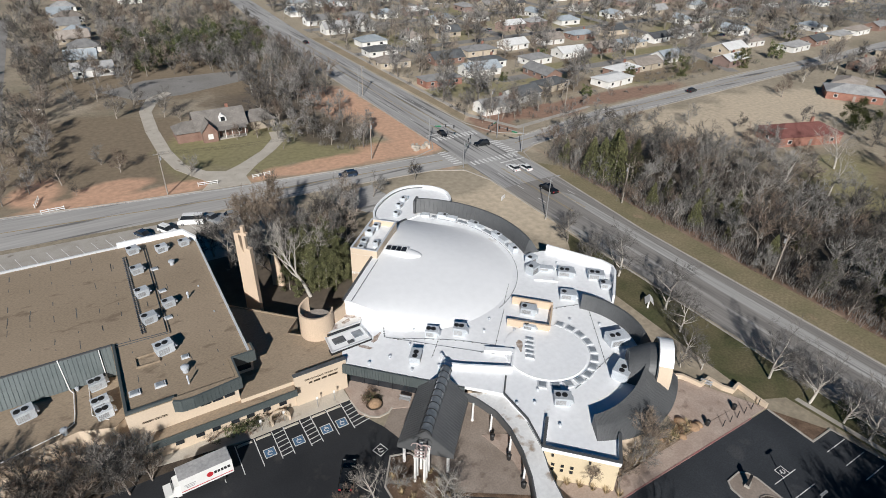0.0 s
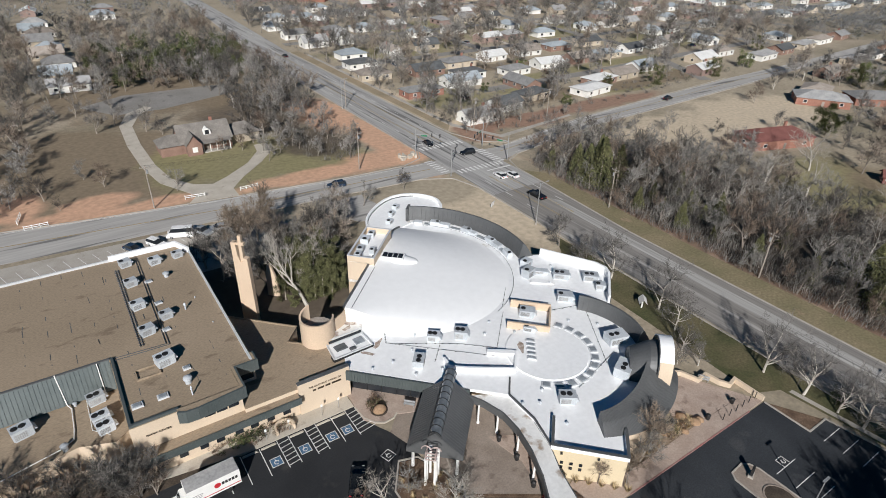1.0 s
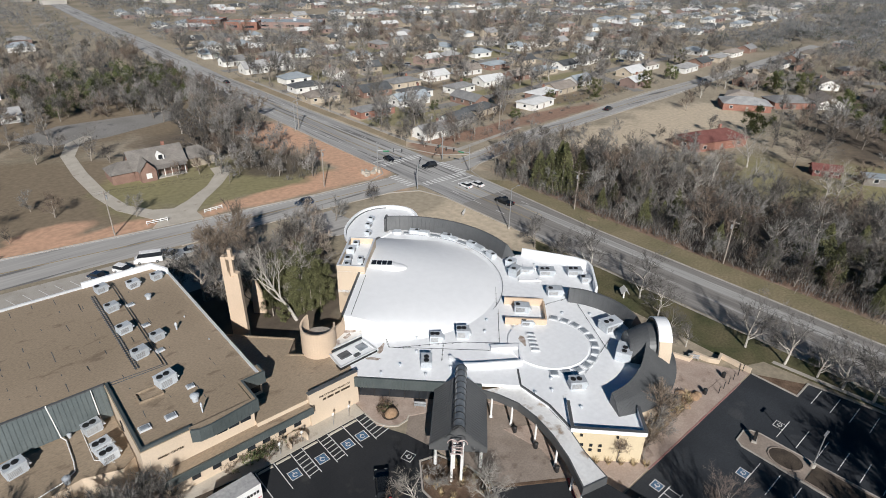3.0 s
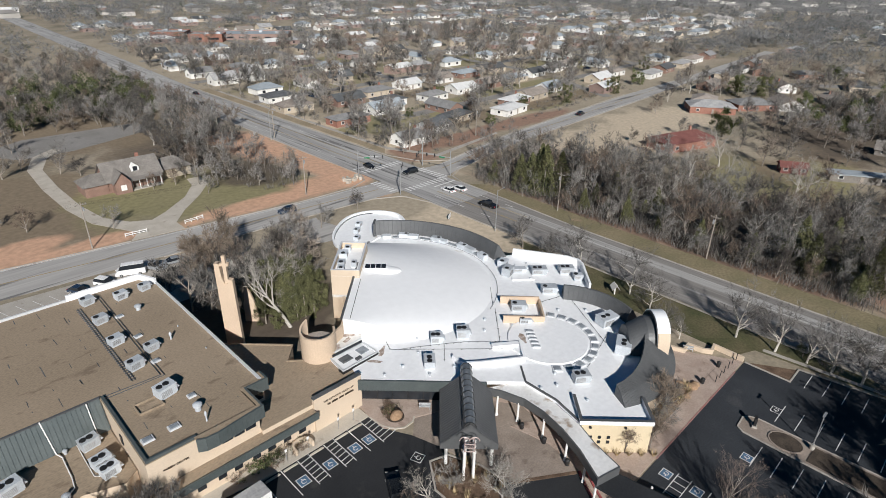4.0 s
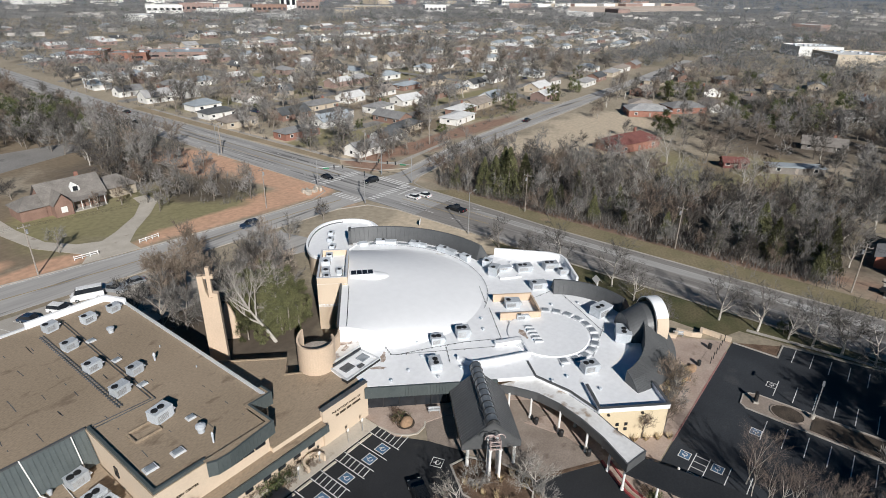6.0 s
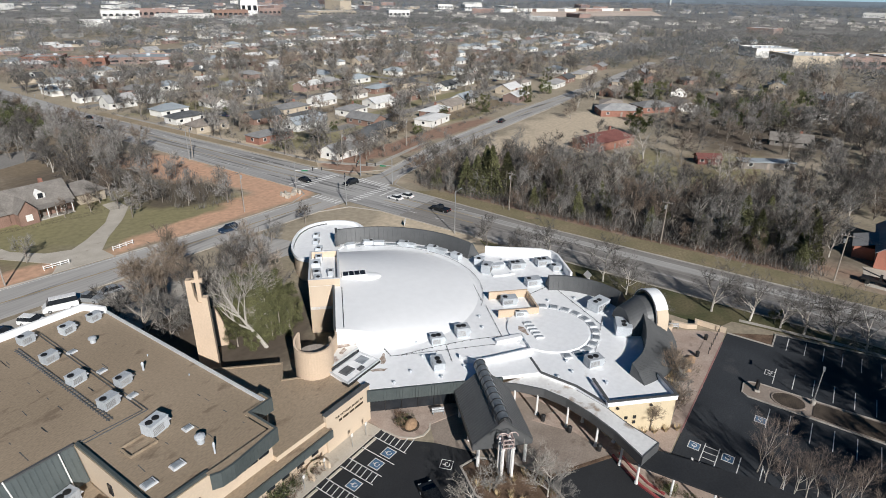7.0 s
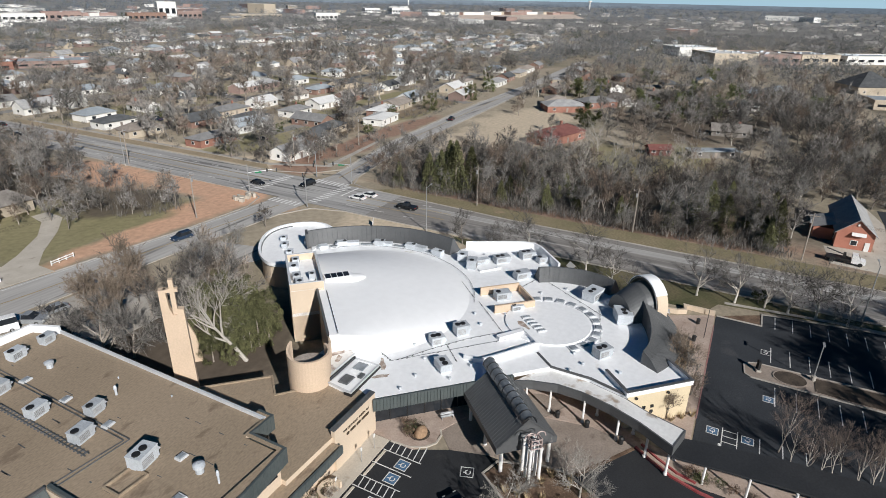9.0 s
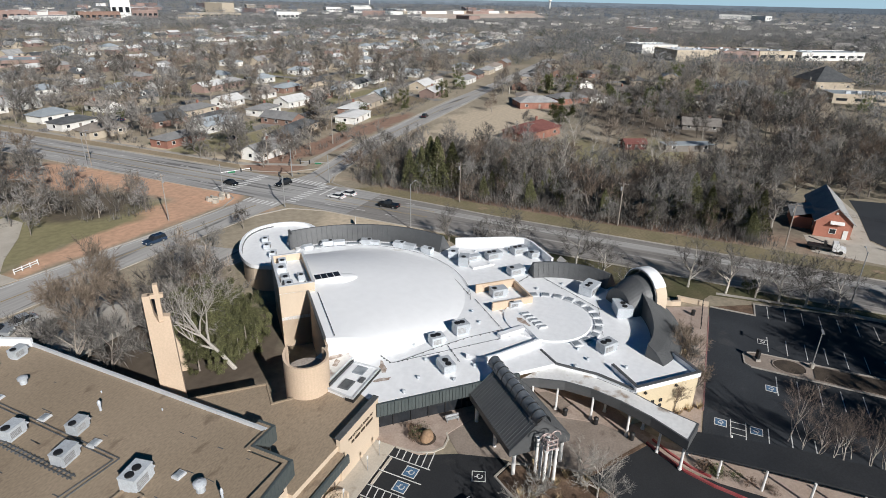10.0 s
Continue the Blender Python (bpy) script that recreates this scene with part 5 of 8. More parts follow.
lettering("PARISH", -4.4, 65.5, 6.45, 0.42, 0, hall)
lettering("CENTER", -2.75, 65.5, 6.45, 0.42, 0, hall)

# low front corridor roof and its fascia
part("downpipe", Shape().pipe([(-8.4, 81.0, 8.9), (-8.4, 79.2, 4.85)], 0.07, 8), white_paint, hall)
part("corridor", Shape().prism([(-6, 63.9), (14.9, 63.9), (14.9, 66.0), (-6, 66.0)], 3.4, 4.35), gravel_roof, hall)
part("corridor_wall", Shape().prism([(-4, 64.9), (14.9, 64.9), (14.9, 65.6), (-4, 65.6)], 0, 3.4), stucco, hall)
metal_fascia([(-6.4, 63.5), (15.0, 63.5)], 3.35, 4.45, hall)
for x in (-1.5, 1.2, 3.4, 6.0, 8.2, 10.6, 13.0):
    part("window", Shape().box(x, 64.85, 1.2, 1.1, 0.12, 1.7), glass, hall)

link = thing("link_wing", "low link wing with tan gravel roof", "hall")
lp = [(7.4, 65.0), (22.9, 64.7), (25.2, 71.6), (24.6, 72.0), (22.2, 72.2), (20.0, 73.6), (17.5, 75.7), (20.4, 78.9), (10.7, 88.6), (10.7, 70.2), (7.4, 70.2)]
part("wall", Shape().prism(lp, 0, 5.0), stucco, link)
part("roof", Shape().prism(lp, 5.0, 5.06), gravel_roof, link, "tan gravel flat roof")
part("parapet", Shape().strip([(17.5, 75.7), (20.4, 78.9), (10.8, 88.5)], 5.0, 5.25, 0.25), gravel_roof, link)
part("shaft_wall", Shape().strip([(20.0, 73.8), (17.7, 75.8)], 5.0, 5.2, 0.25), gravel_roof, link)
sgn = part("sign_wall", Shape().prism([(15.0, 64.5), (23.2, 64.5), (23.2, 65.0), (15.0, 65.0)], 0, 5.95), stucco, link, "cream stucco sign wall")
# Dark coping, made deep to take in the parapet's shaded back as colour.
part("coping", Shape().prism([(14.95, 64.45), (23.25, 64.45), (23.25, 65.15), (14.95, 65.15)], 5.95, 6.08), shingle_dark, sgn)
for word, x in (("THE", 16.9), ("CATHOLIC", 18.45), ("PARISH", 20.35), ("OF", 21.5)):
    lettering(word, x, 64.46, 4.55, 0.42, 0, sgn)
for k, w_ in enumerate((0.5, 1.0, 0.8, 1.5)):
    x = 17.15 + sum((0.5, 1.0, 0.8, 1.5)[:k]) + 0.25 * k + w_ / 2
    part("text_bar", Shape().box(x, 64.44, 3.85, w_, 0.06, 0.3), letter_mat, sgn)

# western low wing
wing = thing("west_wing", "low cream wing with tan gravel roof", "hall")
wpoly = [(-6.8, 81.0), (-6.8, 70.2), (-8.5, 69.0), (-12.8, 70.6), (-17.5, 69.8), (-24, 68.6), (-60, 68), (-60, 81.0)]
part("wall", Shape().prism(wpoly, 0, 4.4), stucco, wing)
part("roof", Shape().prism(wpoly, 4.4, 4.46), gravel_roof, wing)
part("roof_pipe", Shape().pipe([(-12.8, 78.4, 4.66), (-12.9, 74.0, 4.64), (-13.1, 72.2, 4.64), (-14.4, 71.2, 4.64), (-21, 69.6, 4.64), (-60, 68.6, 4.64)], 0.08, 6), white_paint, wing, "white pipe laid across the roof")
part("roof_pipe", Shape().pipe([(-10.9, 80.2, 4.6), (-10.9, 72.6, 4.6), (-9.0, 70.6, 4.6)], 0.05, 5), white_paint, wing)
part("bay_wall", Shape().strip([(-11, 66.6), (-14, 67.6), (-18, 67.6), (-24, 66.4), (-60, 66)], 0, 3.2, 0.4), stucco, wing)

for x, y, s in ((-0.5, 107.8, 1.0), (-0.7, 100.4, 1.0), (-0.9, 92.7, 1.05), (-0.9, 84.8, 1.1), (4.2, 106.0, 1.0), (8.2, 106.4, 0.9), (2.4, 87.6, 0.95), (-0.1, 76.2, 1.3)):
    rooftop_unit(x, y, PZ + 0.06, 1.9 * s, 1.35 * s, 1.1 * s, 12, 2 if s > 1.2 else 1, "parish hall air units")
for x, y, s, tn in ((-18.6, 76.6, 1.3, 14), (-9.7, 78.2, 1.15, 10), (-9.6, 73.8, 1.15, 10), (-9.3, 71.7, 1.1, 10)):
    rooftop_unit(x, y, 4.46, 1.9 * s, 1.3 * s, 1.1 * s, tn, 2, "parish hall air units")
for x, y in ((2.0, 100.2), (2.1, 92.5), (1.7, 84.4)):
    skylight(x, y, PZ + 0.05, 1.2, 0.9, 10, "small white roof hatch")
for x, y in ((-5.0, 69.4), (-1.8, 69.4)):
    skylight(x, y, PZ + 0.05, 1.5, 1.1, 0)
skylight(2.2, 73.6, PZ + 0.05, 1.1, 0.9, 0, "small grey roof hatch")
for x, y, r, h in ((5.0, 100.4, 0.55, 1.0), (1.7, 70.4, 0.6, 1.2), (5.5, 88.4, 0.2, 1.3), (1.6, 67.7, 0.15, 1.6), (-12.3, 79.0, 0.3, 0.7), (-14.2, 70.9, 0.5, 1.1), (8.3, 82.5, 0.1, 0.3), (7.6, 91, 0.1, 0.3)):
    roof_vent(x, y, PZ + 0.05 if y > 66 and x > -7 else 4.46, r, h)
rm = random.Random(14)


def seam_mark(*box):
    part("roof_seam", Shape().box(*box), shingle_dark, hall)


for k in range(17):
    x = -54 + 3.1 * k + rm.uniform(-0.2, 0.2)
    for m in range(7):
        seam_mark(x + rm.uniform(-0.05, 0.05), rm.uniform(84, 110), PZ + 0.06, rm.uniform(0.07, 0.14), rm.uniform(0.3, 2.2), 0.008, rm.uniform(-3, 3))
for k in range(4):
    x = -4.2 + 3.6 * k
    for m in range(5):
        seam_mark(x + rm.uniform(-0.05, 0.05), rm.uniform(68, 106), PZ + 0.06, rm.uniform(0.07, 0.14), rm.uniform(0.3, 1.6), 0.008, rm.uniform(-3, 3))
cb = thing("roof_curb", "empty tan equipment curb on gravel roof", "roof curb", -2.6, 75.4, PZ + 0.06)
part("rail", Shape().strip(rect(-1.5, -1.0, 1.5, 1.2), 0, 0.3, 0.18, closed=True), gravel_roof, cb)
pp = Shape()
for line in ([(1.3, 108.6), (0.9, 80.7), (-6.4, 81.2)], [(1.7, 108.6), (1.3, 80.3), (-6.4, 80.6)], [(-2.3, 107), (-2.4, 82)], [(-1.9, 107), (-2.0, 82)]):
    for (ax, ay), (bx_, by_) in zip(line, line[1:]):
        pp.tube((ax, ay, PZ + 0.2), (bx_, by_, PZ + 0.2), 0.06, 0.06, 5)
for k in range(40):
    pp.box(-2.15, 82.5 + k * 0.62, PZ + 0.06, 0.75, 0.16, 0.12)
gp = thing("roof_conduit", "dark conduit run on sleepers across the roof", "conduit")
part("pipe", pp, shingle_dark, gp)

# boulder planter before the entrance
rp = thing("boulder_planter", "large rounded tan boulder in a round bed", "boulder", 25.3, 59.0, 0.12)
rng_ = random.Random(4)
rows_b = []
for i in range(8):
    ph = -0.3 + (math.pi / 2 + 0.3) * i / 7
    rows_b.append([((1.0 + 0.12 * rng_.random()) * math.cos(ph) * math.cos(j * math.pi / 7) * 1.0, (0.75 + 0.12 * rng_.random()) * math.cos(ph) * math.sin(j * math.pi / 7), 0.2 + 0.95 * math.sin(ph)) for j in range(14)])
part("boulder", Shape().sheet(rows_b, closed=True), rock_mat, rp, smooth=True)
slab("planting_bed", arc(25.3, 59.2, 1.35, 0, 360, 20)[:-1], 0.0, 0.15, shaded_mulch, "round mulched bed", "flower bed")
tagged(part("kerb", Shape().strip([(22.4, 61.7), (22.6, 59.0), (23.6, 57.3), (24.8, 56.5), (26.4, 56.6), (27.3, 57.2)], -0.02, 0.16, 0.22), walk_concrete), "curved pale kerb round the entrance apron", "kerb", "", "structure")
hw = thing("half_round_wall", "low curved cream seat wall", "wall", 11.9, 63.4, 0)
part("wall", Shape().strip(arc(0, -0.4, 1.35, -20, 200, 16), 0, 1.0, 0.28), stucco, hw)

# ---- houses and large buildings ----
taken = []


def house_parts(t, w, d, h, wall_m, roof_m, style, rise, chimney=False, dormer=False, windows=3, plain=False):
    """Walls, roof with eaves, windows, door and chimney of a small house, long side along x."""
    o = 0.5
    hw, hd = w / 2, d / 2
    if style == "gable":
        part("wall", Shape().prism(rect(-hw, -hd, hw, hd), 0, h).add([(-hw, -hd, h), (-hw, hd, h), (-hw, 0, h + rise * 0.96), (hw, -hd, h), (hw, hd, h), (hw, 0, h + rise * 0.96)], [(0, 2, 1), (3, 4, 5), (0, 3, 5, 2), (1, 2, 5, 4)]), wall_m, t)
        s = Shape()
        for sg in (-1, 1):
            k = rise / hd
            v = [(-hw - o, sg * (hd + o), h - o * k + 0.05), (hw + o, sg * (hd + o), h - o * k + 0.05), (hw + o, 0, h + rise + 0.05), (-hw - o, 0, h + rise + 0.05)]
            v += [(x, y, z + 0.18) for x, y, z in v]
            s.add(v, [(0, 1, 2, 3), (7, 6, 5, 4), (0, 4, 5, 1), (1, 5, 6, 2), (2, 6, 7, 3), (3, 7, 4, 0)])
        part("roof", s, roof_m, t)
    elif style == "hip":
        part("wall", Shape().prism(rect(-hw, -hd, hw, hd), 0, h), wall_m, t)
        r = max(0.0, hw - hd)
        b = [(-hw - o, -hd - o, h), (hw + o, -hd - o, h), (hw + o, hd + o, h), (-hw - o, hd + o, h)]
        s = Shape().add(b + [(x, y, h + 0.15) for x, y, _ in b] + [(-r, 0, h + rise), (r, 0, h + rise)],
                        [(3, 2, 1, 0), (0, 1, 5, 4), (1, 2, 6, 5), (2, 3, 7, 6), (3, 0, 4, 7), (4, 5, 9, 8), (5, 6, 9), (6, 7, 8, 9), (7, 4, 8)])
        part("roof", s, roof_m, t)
    else:
        part("wall", Shape().prism(rect(-hw, -hd, hw, hd), 0, h), wall_m, t)
        part("roof", Shape().prism(rect(-hw - 0.4, -hd - 0.4, hw + 0.4, hd + 0.4), h, h + 0.3), roof_m, t)
    if plain:
        for sg in (-1, 1):
            for k in range(2):
                part("window", Shape().box(-hw + w * (k + 0.5) / 2, sg * (hd + 0.03), 1.0, 1.6, 0.1, 1.2), glass, t)
        windows = 0
    for sg in (() if plain else (-1, 1)):
        for k in range(windows):
            x = -hw + w * (k + 0.5) / windows
            if sg < 0 and k == windows // 2:
                part("door", Shape().box(x, -hd - 0.03, 0.1, 1.0, 0.1, 2.05), shingle_brown, t)
            else:
                wn_ = part("window", Shape().box(x, sg * (hd + 0.03), 1.0, 1.5, 0.1, 1.25), white_paint, t)
                part("pane", Shape().box(x, sg * (hd + 0.07), 1.1, 1.25, 0.06, 1.05), glass, wn_)
        wn_ = part("window", Shape().box(sg * (hw + 0.03), 0, 1.0, 0.1, 1.4, 1.25), white_paint, t)
        part("pane", Shape().box(sg * (hw + 0.07), 0, 1.1, 0.06, 1.15, 1.05), glass, wn_)
    if chimney:
        part("chimney", Shape().box(hw * 0.45, hd * 0.35, h, 0.9, 0.7, rise + 0.9), brick_mat, t)
    if dormer:
        dm = part("dormer", Shape().box(hw * 0.1, -hd * 0.55, h + rise * 0.25, 2.2, 1.8, 1.4).add([(hw * 0.1 - 1.1, -hd * 0.55 - 0.9, h + rise * 0.25 + 1.4), (hw * 0.1 + 1.1, -hd * 0.55 - 0.9, h + rise * 0.25 + 1.4), (hw * 0.1, -hd * 0.55 - 0.9, h + rise * 0.25 + 2.4), (hw * 0.1 - 1.1, -hd * 0.55 + 1.5, h + rise * 0.25 + 1.4), (hw * 0.1 + 1.1, -hd * 0.55 + 1.5, h + rise * 0.25 + 1.4), (hw * 0.1, -hd * 0.55 + 1.5, h + rise * 0.25 + 2.4)], [(0, 1, 2), (0, 2, 5, 3), (1, 4, 5, 2)]), white_paint, t)
        part("pane", Shape().box(hw * 0.1, -hd * 0.55 - 0.92, h + rise * 0.25 + 0.3, 1.2, 0.08, 1.3), glass, dm)


def house(x, y, turn, w, d, h, wall_m, roof_m, style="gable", rise=2.2, label="", chimney=False, dormer=False, windows=3):
    t = thing("house", label or "small single-storey house with shingle roof", "house", x, y, 0, turn, "houses of the town")
    house_parts(t, w, d, h, wall_m, roof_m, style, rise, chimney, dormer, windows)
    taken.append((x, y, math.hypot(w, d) / 2 + 1.5))
    return t


# brick house with the curved drive
bh = house(33, 189, 0, 15, 9, 3.4, house_brick, weathered, "gable", 4.2, "red brick house with grey gabled roof and white porch", True, True)
part("wing_wall", Shape().prism(rect(-13.5, -4.5, -7.4, 3.5), 0, 3.0), house_brick, bh)
part("wing_roof", Shape().add([(-14, -5, 3), (-7, -5, 3), (-7, 4, 3), (-14, 4, 3), (-10.5, -0.5, 5.4), (-7, -0.5, 5.4)], [(0, 1, 5, 4), (2, 3, 4, 5), (3, 0, 4), (0, 3, 2, 1)]), weathered, bh)
part("front_gable", Shape().prism(rect(-6.5, -7.5, -2.2, -4.4), 0, 3.4).add([(-6.5, -7.5, 3.4), (-2.2, -7.5, 3.4), (-4.35, -7.5, 6.0)], [(0, 1, 2)]), house_brick, bh)
part("gable_roof", Shape().add([(-6.9, -7.9, 3.2), (-4.35, -7.9, 6.3), (-4.35, -1.5, 6.3), (-6.9, -4.2, 3.2), (-1.8, -7.9, 3.2), (-1.8, -4.2, 3.2)], [(0, 1, 2, 3), (4, 5, 2, 1)]), weathered, bh)
part("window", Shape().box(-4.35, -7.55, 1.0, 1.5, 0.1, 1.6), white_paint, bh)
pr = part("porch", Shape().box(2.4, -5.6, 0, 8.6, 2.2, 0.3), concrete, bh)
for k in range(5):
    part("porch_post", Shape().box(-1.6 + 2 * k, -6.4, 0.3, 0.2, 0.2, 2.6), white_paint, pr)
part("porch_roof", Shape().add([(-2.2, -6.9, 2.9), (7, -6.9, 2.9), (7, -4.3, 3.6), (-2.2, -4.3, 3.6)], [(0, 1, 2, 3)]), weathered, bh)
part("garage_wall", Shape().prism(rect(7.6, -2.5, 17, 5.5), 0, 3.0), siding_tan, bh)
part("garage_roof", Shape().add([(7, -3.1, 2.9), (17.6, -3.1, 2.9), (17.6, 6.1, 2.9), (7, 6.1, 2.9), (10.5, 1.5, 5.6), (14, 1.5, 5.6)], [(0, 1, 5, 4), (1, 2, 5), (2, 3, 4, 5), (3, 0, 4), (3, 2, 1, 0)]), weathered, bh)
taken.append((45, 190, 8))

house(125, 206, 0, 17, 8, 2.8, brick_mat, shingle_grey, "hip", 1.6, "low red brick ranch house with white garage door")
house(149, 212, 0, 17, 9, 3.0, siding_white, shingle_blue, "gable", 2.2, "white house with pale blue-grey roof")
house(125, 167, 0, 14, 8, 2.9, siding_white, shingle_grey, "gable", 2.0, "white corner house with grey roof", True)
house(143, 174, 10, 13, 8, 2.9, siding_white, shingle_dark, "gable", 2.2)
house(162, 180, 10, 15, 8, 2.8, siding_tan, shingle_dark, "hip", 1.8)
house(191, 174, 8, 17, 9, 2.8, siding_white, white_flat, "hip", 1.3, "low white house with white roof")
house(125, 262, 0, 15, 9, 2.8, siding_white, shingle_dark, "hip", 1.8, "small house with charcoal hipped roof")
house(113 + 12, 318, 0, 14, 9, 3.2, siding_white, shingle_grey, "gable", 3.0, "white clapboard house with grey gable roof", True)
house(143, 320, 90, 12, 9, 4.6, siding_white, shingle_grey, "gable", 3.0, "white clapboard house with grey gable roof", False, True)
house(124, 345, 0, 13, 8, 3.0, siding_white, shingle_grey, "gable", 2.2)
house(198, 96, -18, 24, 11, 3.2, brick_mat, shingle_red, "hip", 2.8, "long red brick house with dull red roof", True)
house(266, 114, -55, 20, 13, 3.0, brick_mat, shingle_grey, "hip", 2.4, "brick ranch house with grey hipped roof")
house(278, 122, 20, 16, 11, 3.0, brick_mat, shingle_brown, "hip", 2.2, "brick house wing with brown hipped roof")
house(287, 103, -40, 19, 12, 2.9, brick_mat, shingle_grey, "hip", 2.4, "brick house wing with grey hipped roof")
house(301, 92, 40, 15, 11, 2.9, siding_white, shingle_brown, "gable", 2.6, "white house with brown roof")
house(247, 36, -80, 15, 8, 2.3, weathered, weathered, "gable", 2.4, "weathered grey house among trees", True)
bb = house(136.9, 3.0, 0, 20.6, 7.4, 3.9, orange_brick, shingle_grey, "gable", 3.2, "red brick building with steep grey shingle roof", False, False, 3)
part("awning", Shape().add([(-10.4, 0.9, 4.1), (-10.4, -1.9, 4.1), (-11.2, -1.9, 3.5), (-11.2, 0.9, 3.5), (-10.4, 0.9, 3.4), (-10.4, -1.9, 3.4)], [(0, 1, 2, 3), (3, 2, 5, 4), (0, 3, 4), (1, 5, 2)]), white_paint, bb, "small white window awning")
part("lamp", Shape().box(-10.4, 0, 5.7, 0.2, 0.4, 0.5), white_paint, bb)
part("door", Shape().box(-10.35, -2.6, 0.0, 0.14, 0.95, 2.1), white_paint, bb, "white panel door")
part("annex_wall", Shape().prism(rect(-6.0, 3.8, 3.0, 8.0), 0, 2.8), orange_brick, bb)
part("annex_roof", Shape().add([(-6.4, 8.4, 2.7), (3.4, 8.4, 2.7), (3.4, 3.6, 4.2), (-6.4, 3.6, 4.2), (-6.4, 8.4, 2.55), (3.4, 8.4, 2.55)], [(0, 1, 2, 3), (0, 4, 5, 1)]), shingle_grey, bb)
house(203, 39, -60, 18, 5, 2.4, weathered, shingle_blue, "flat", 0.3, "long low weathered shed with pale metal roof")
house(197, 57, -60, 8, 5, 2.2, shingle_red, shingle_red, "gable", 1.2, "small low red wooden shed")
house(4, 281, 0, 15, 9, 3.0, siding_white, shingle_grey, "gable", 2.0, "small white house with grey roof")
for k in range(8):
    house(1.5 - 0.6 * k + 3 * (k % 2), 304 + 20 * k + 3 * (k % 3), 8 * (k % 3) - 8, 12 + k % 3, 9, 2.5, (siding_tan, siding_white)[k % 2], (shingle_blue, shingle_grey, shingle_brown)[k % 3], "hip" if k % 2 else "gable", 3.0)
for k in range(6):
    house(-52 - 2 * k, 300 + 20 * k, 0, 13, 9, 2.6, siding_tan, (shingle_grey, shingle_brown)[k % 2], "gable", 2.0)

for k, (x, y, tn) in enumerate(((184, 217, 4), (208, 220, -3), (231, 221, 2), (253, 223, 0), (277, 226, 5), (301, 229, 3), (207, 184, 8), (224, 187, 5), (246, 192, 4), (160, 222, 0), (171, 196, 90), (292, 190, 4), (318, 196, 0), (340, 222, 90), (146, 236, 0), (169, 243, 0), (193, 246, 5), (218, 248, 0), (243, 250, 0), (268, 252, 0))):
    house(x, y, tn, 14 + k % 4, 8.5 + k % 2, 2.8, (siding_white, siding_white, house_brick, siding_tan)[k % 4], (shingle_grey, white_flat, shingle_brown, shingle_blue, shingle_dark)[k % 5], "gable" if k % 3 else "hip", 1.8 + 0.3 * (k % 3), "small house on the quiet street with " + ("grey", "pale", "brown", "blue-grey", "charcoal")[k % 5] + " roof", k % 3 == 0)
for k, (x, y, tn) in enumerate(((330, 78, 40), (352, 58, -50), (372, 30, 30), (384, 80, 20), (348, 108, 35), (404, 112, -40), (420, 62, 10), (318, 36, -50), (396, 136, 20), (436, 96, 40))):
    house(x, y, tn, 15 + k % 4, 9.5, 2.9, (siding_tan, siding_white, house_brick)[k % 3], (shingle_brown, shingle_grey, shingle_blue, shingle_dark)[k % 4], "hip" if k % 2 else "gable", 2.2, "low house among bare trees with " + ("brown", "grey", "blue-grey", "charcoal")[k % 4] + " roof", k % 2 == 0)
for k, (x, y, tn) in enumerate(((322, 138, 4), (366, 146, 4), (392, 149, 4), (424, 152, 5), (456, 154, 5), (330, 178, 4), (356, 182, 4), (384, 184, 4), (412, 188, 4), (440, 190, 5))):
    house(x, y, tn, 15 + k % 3, 9, 2.9, (house_brick, siding_tan, siding_white)[k % 3], (shingle_brown, shingle_grey, shingle_dark, shingle_grey)[k % 4], "hip" if k % 3 else "gable", 2.1, "low house along the side road with " + ("brown", "grey", "charcoal", "grey")[k % 4] + " roof", k % 3 == 0)
WALLS = [siding_white, siding_tan, far_brick, siding_white, siding_tan]
ROOFS = [shingle_grey, shingle_brown, shingle_dark, shingle_blue, shingle_grey, white_flat, shingle_blue]
rnd = random.Random(7)
protos = []
for k in range(14):
    t = thing("house", ("white", "tan", "brick", "white", "cream")[k % 5] + " single-storey house with " + ("grey", "brown", "charcoal", "blue-grey", "grey", "pale", "blue-grey")[k % 7] + " roof", "house", 118, 2600 + 30 * k, 0, 0, "houses of the town")
    house_parts(t, rnd.uniform(12, 17), rnd.uniform(8, 10), rnd.uniform(2.7, 3.3), WALLS[k % 5], ROOFS[k % 7], "hip" if k % 3 == 1 else "gable", rnd.uniform(1.8, 3.0), k % 4 == 0, k % 6 == 3, 2 + k % 2, k >= 7)
    protos.append(t)
    taken.append((118, 2600 + 30 * k, 1))


def town_house(x, y, turn):
    near = math.hypot(x - 60, y - 60) < 225
    ob = copy_thing(protos[rnd.randrange(0, 7) if near else rnd.randrange(7, 14)], pose(x, y, 0, 0, 0, turn))
    taken.append((x, y, 8.0))
    return ob


def in_road(x, y, m=6.0):
    if 89 - m < x < 107.2 + m and y < 330 or y >= 310 and abs(x - (98.5 + (y - 310) * 0.052)) < 10 + m:
        return True
    if x < 90 and 131 - m < y < 142.5 - (x - 60) * 0.13 + m:
        return True
    if 105 < x < 520 and abs(y - (136.5 + (x - 106) * 0.13 - max(0.0, x - 160) * 0.045)) < 6 + m:
        return True
    return -36 - m < x < -26 + m and y > 140


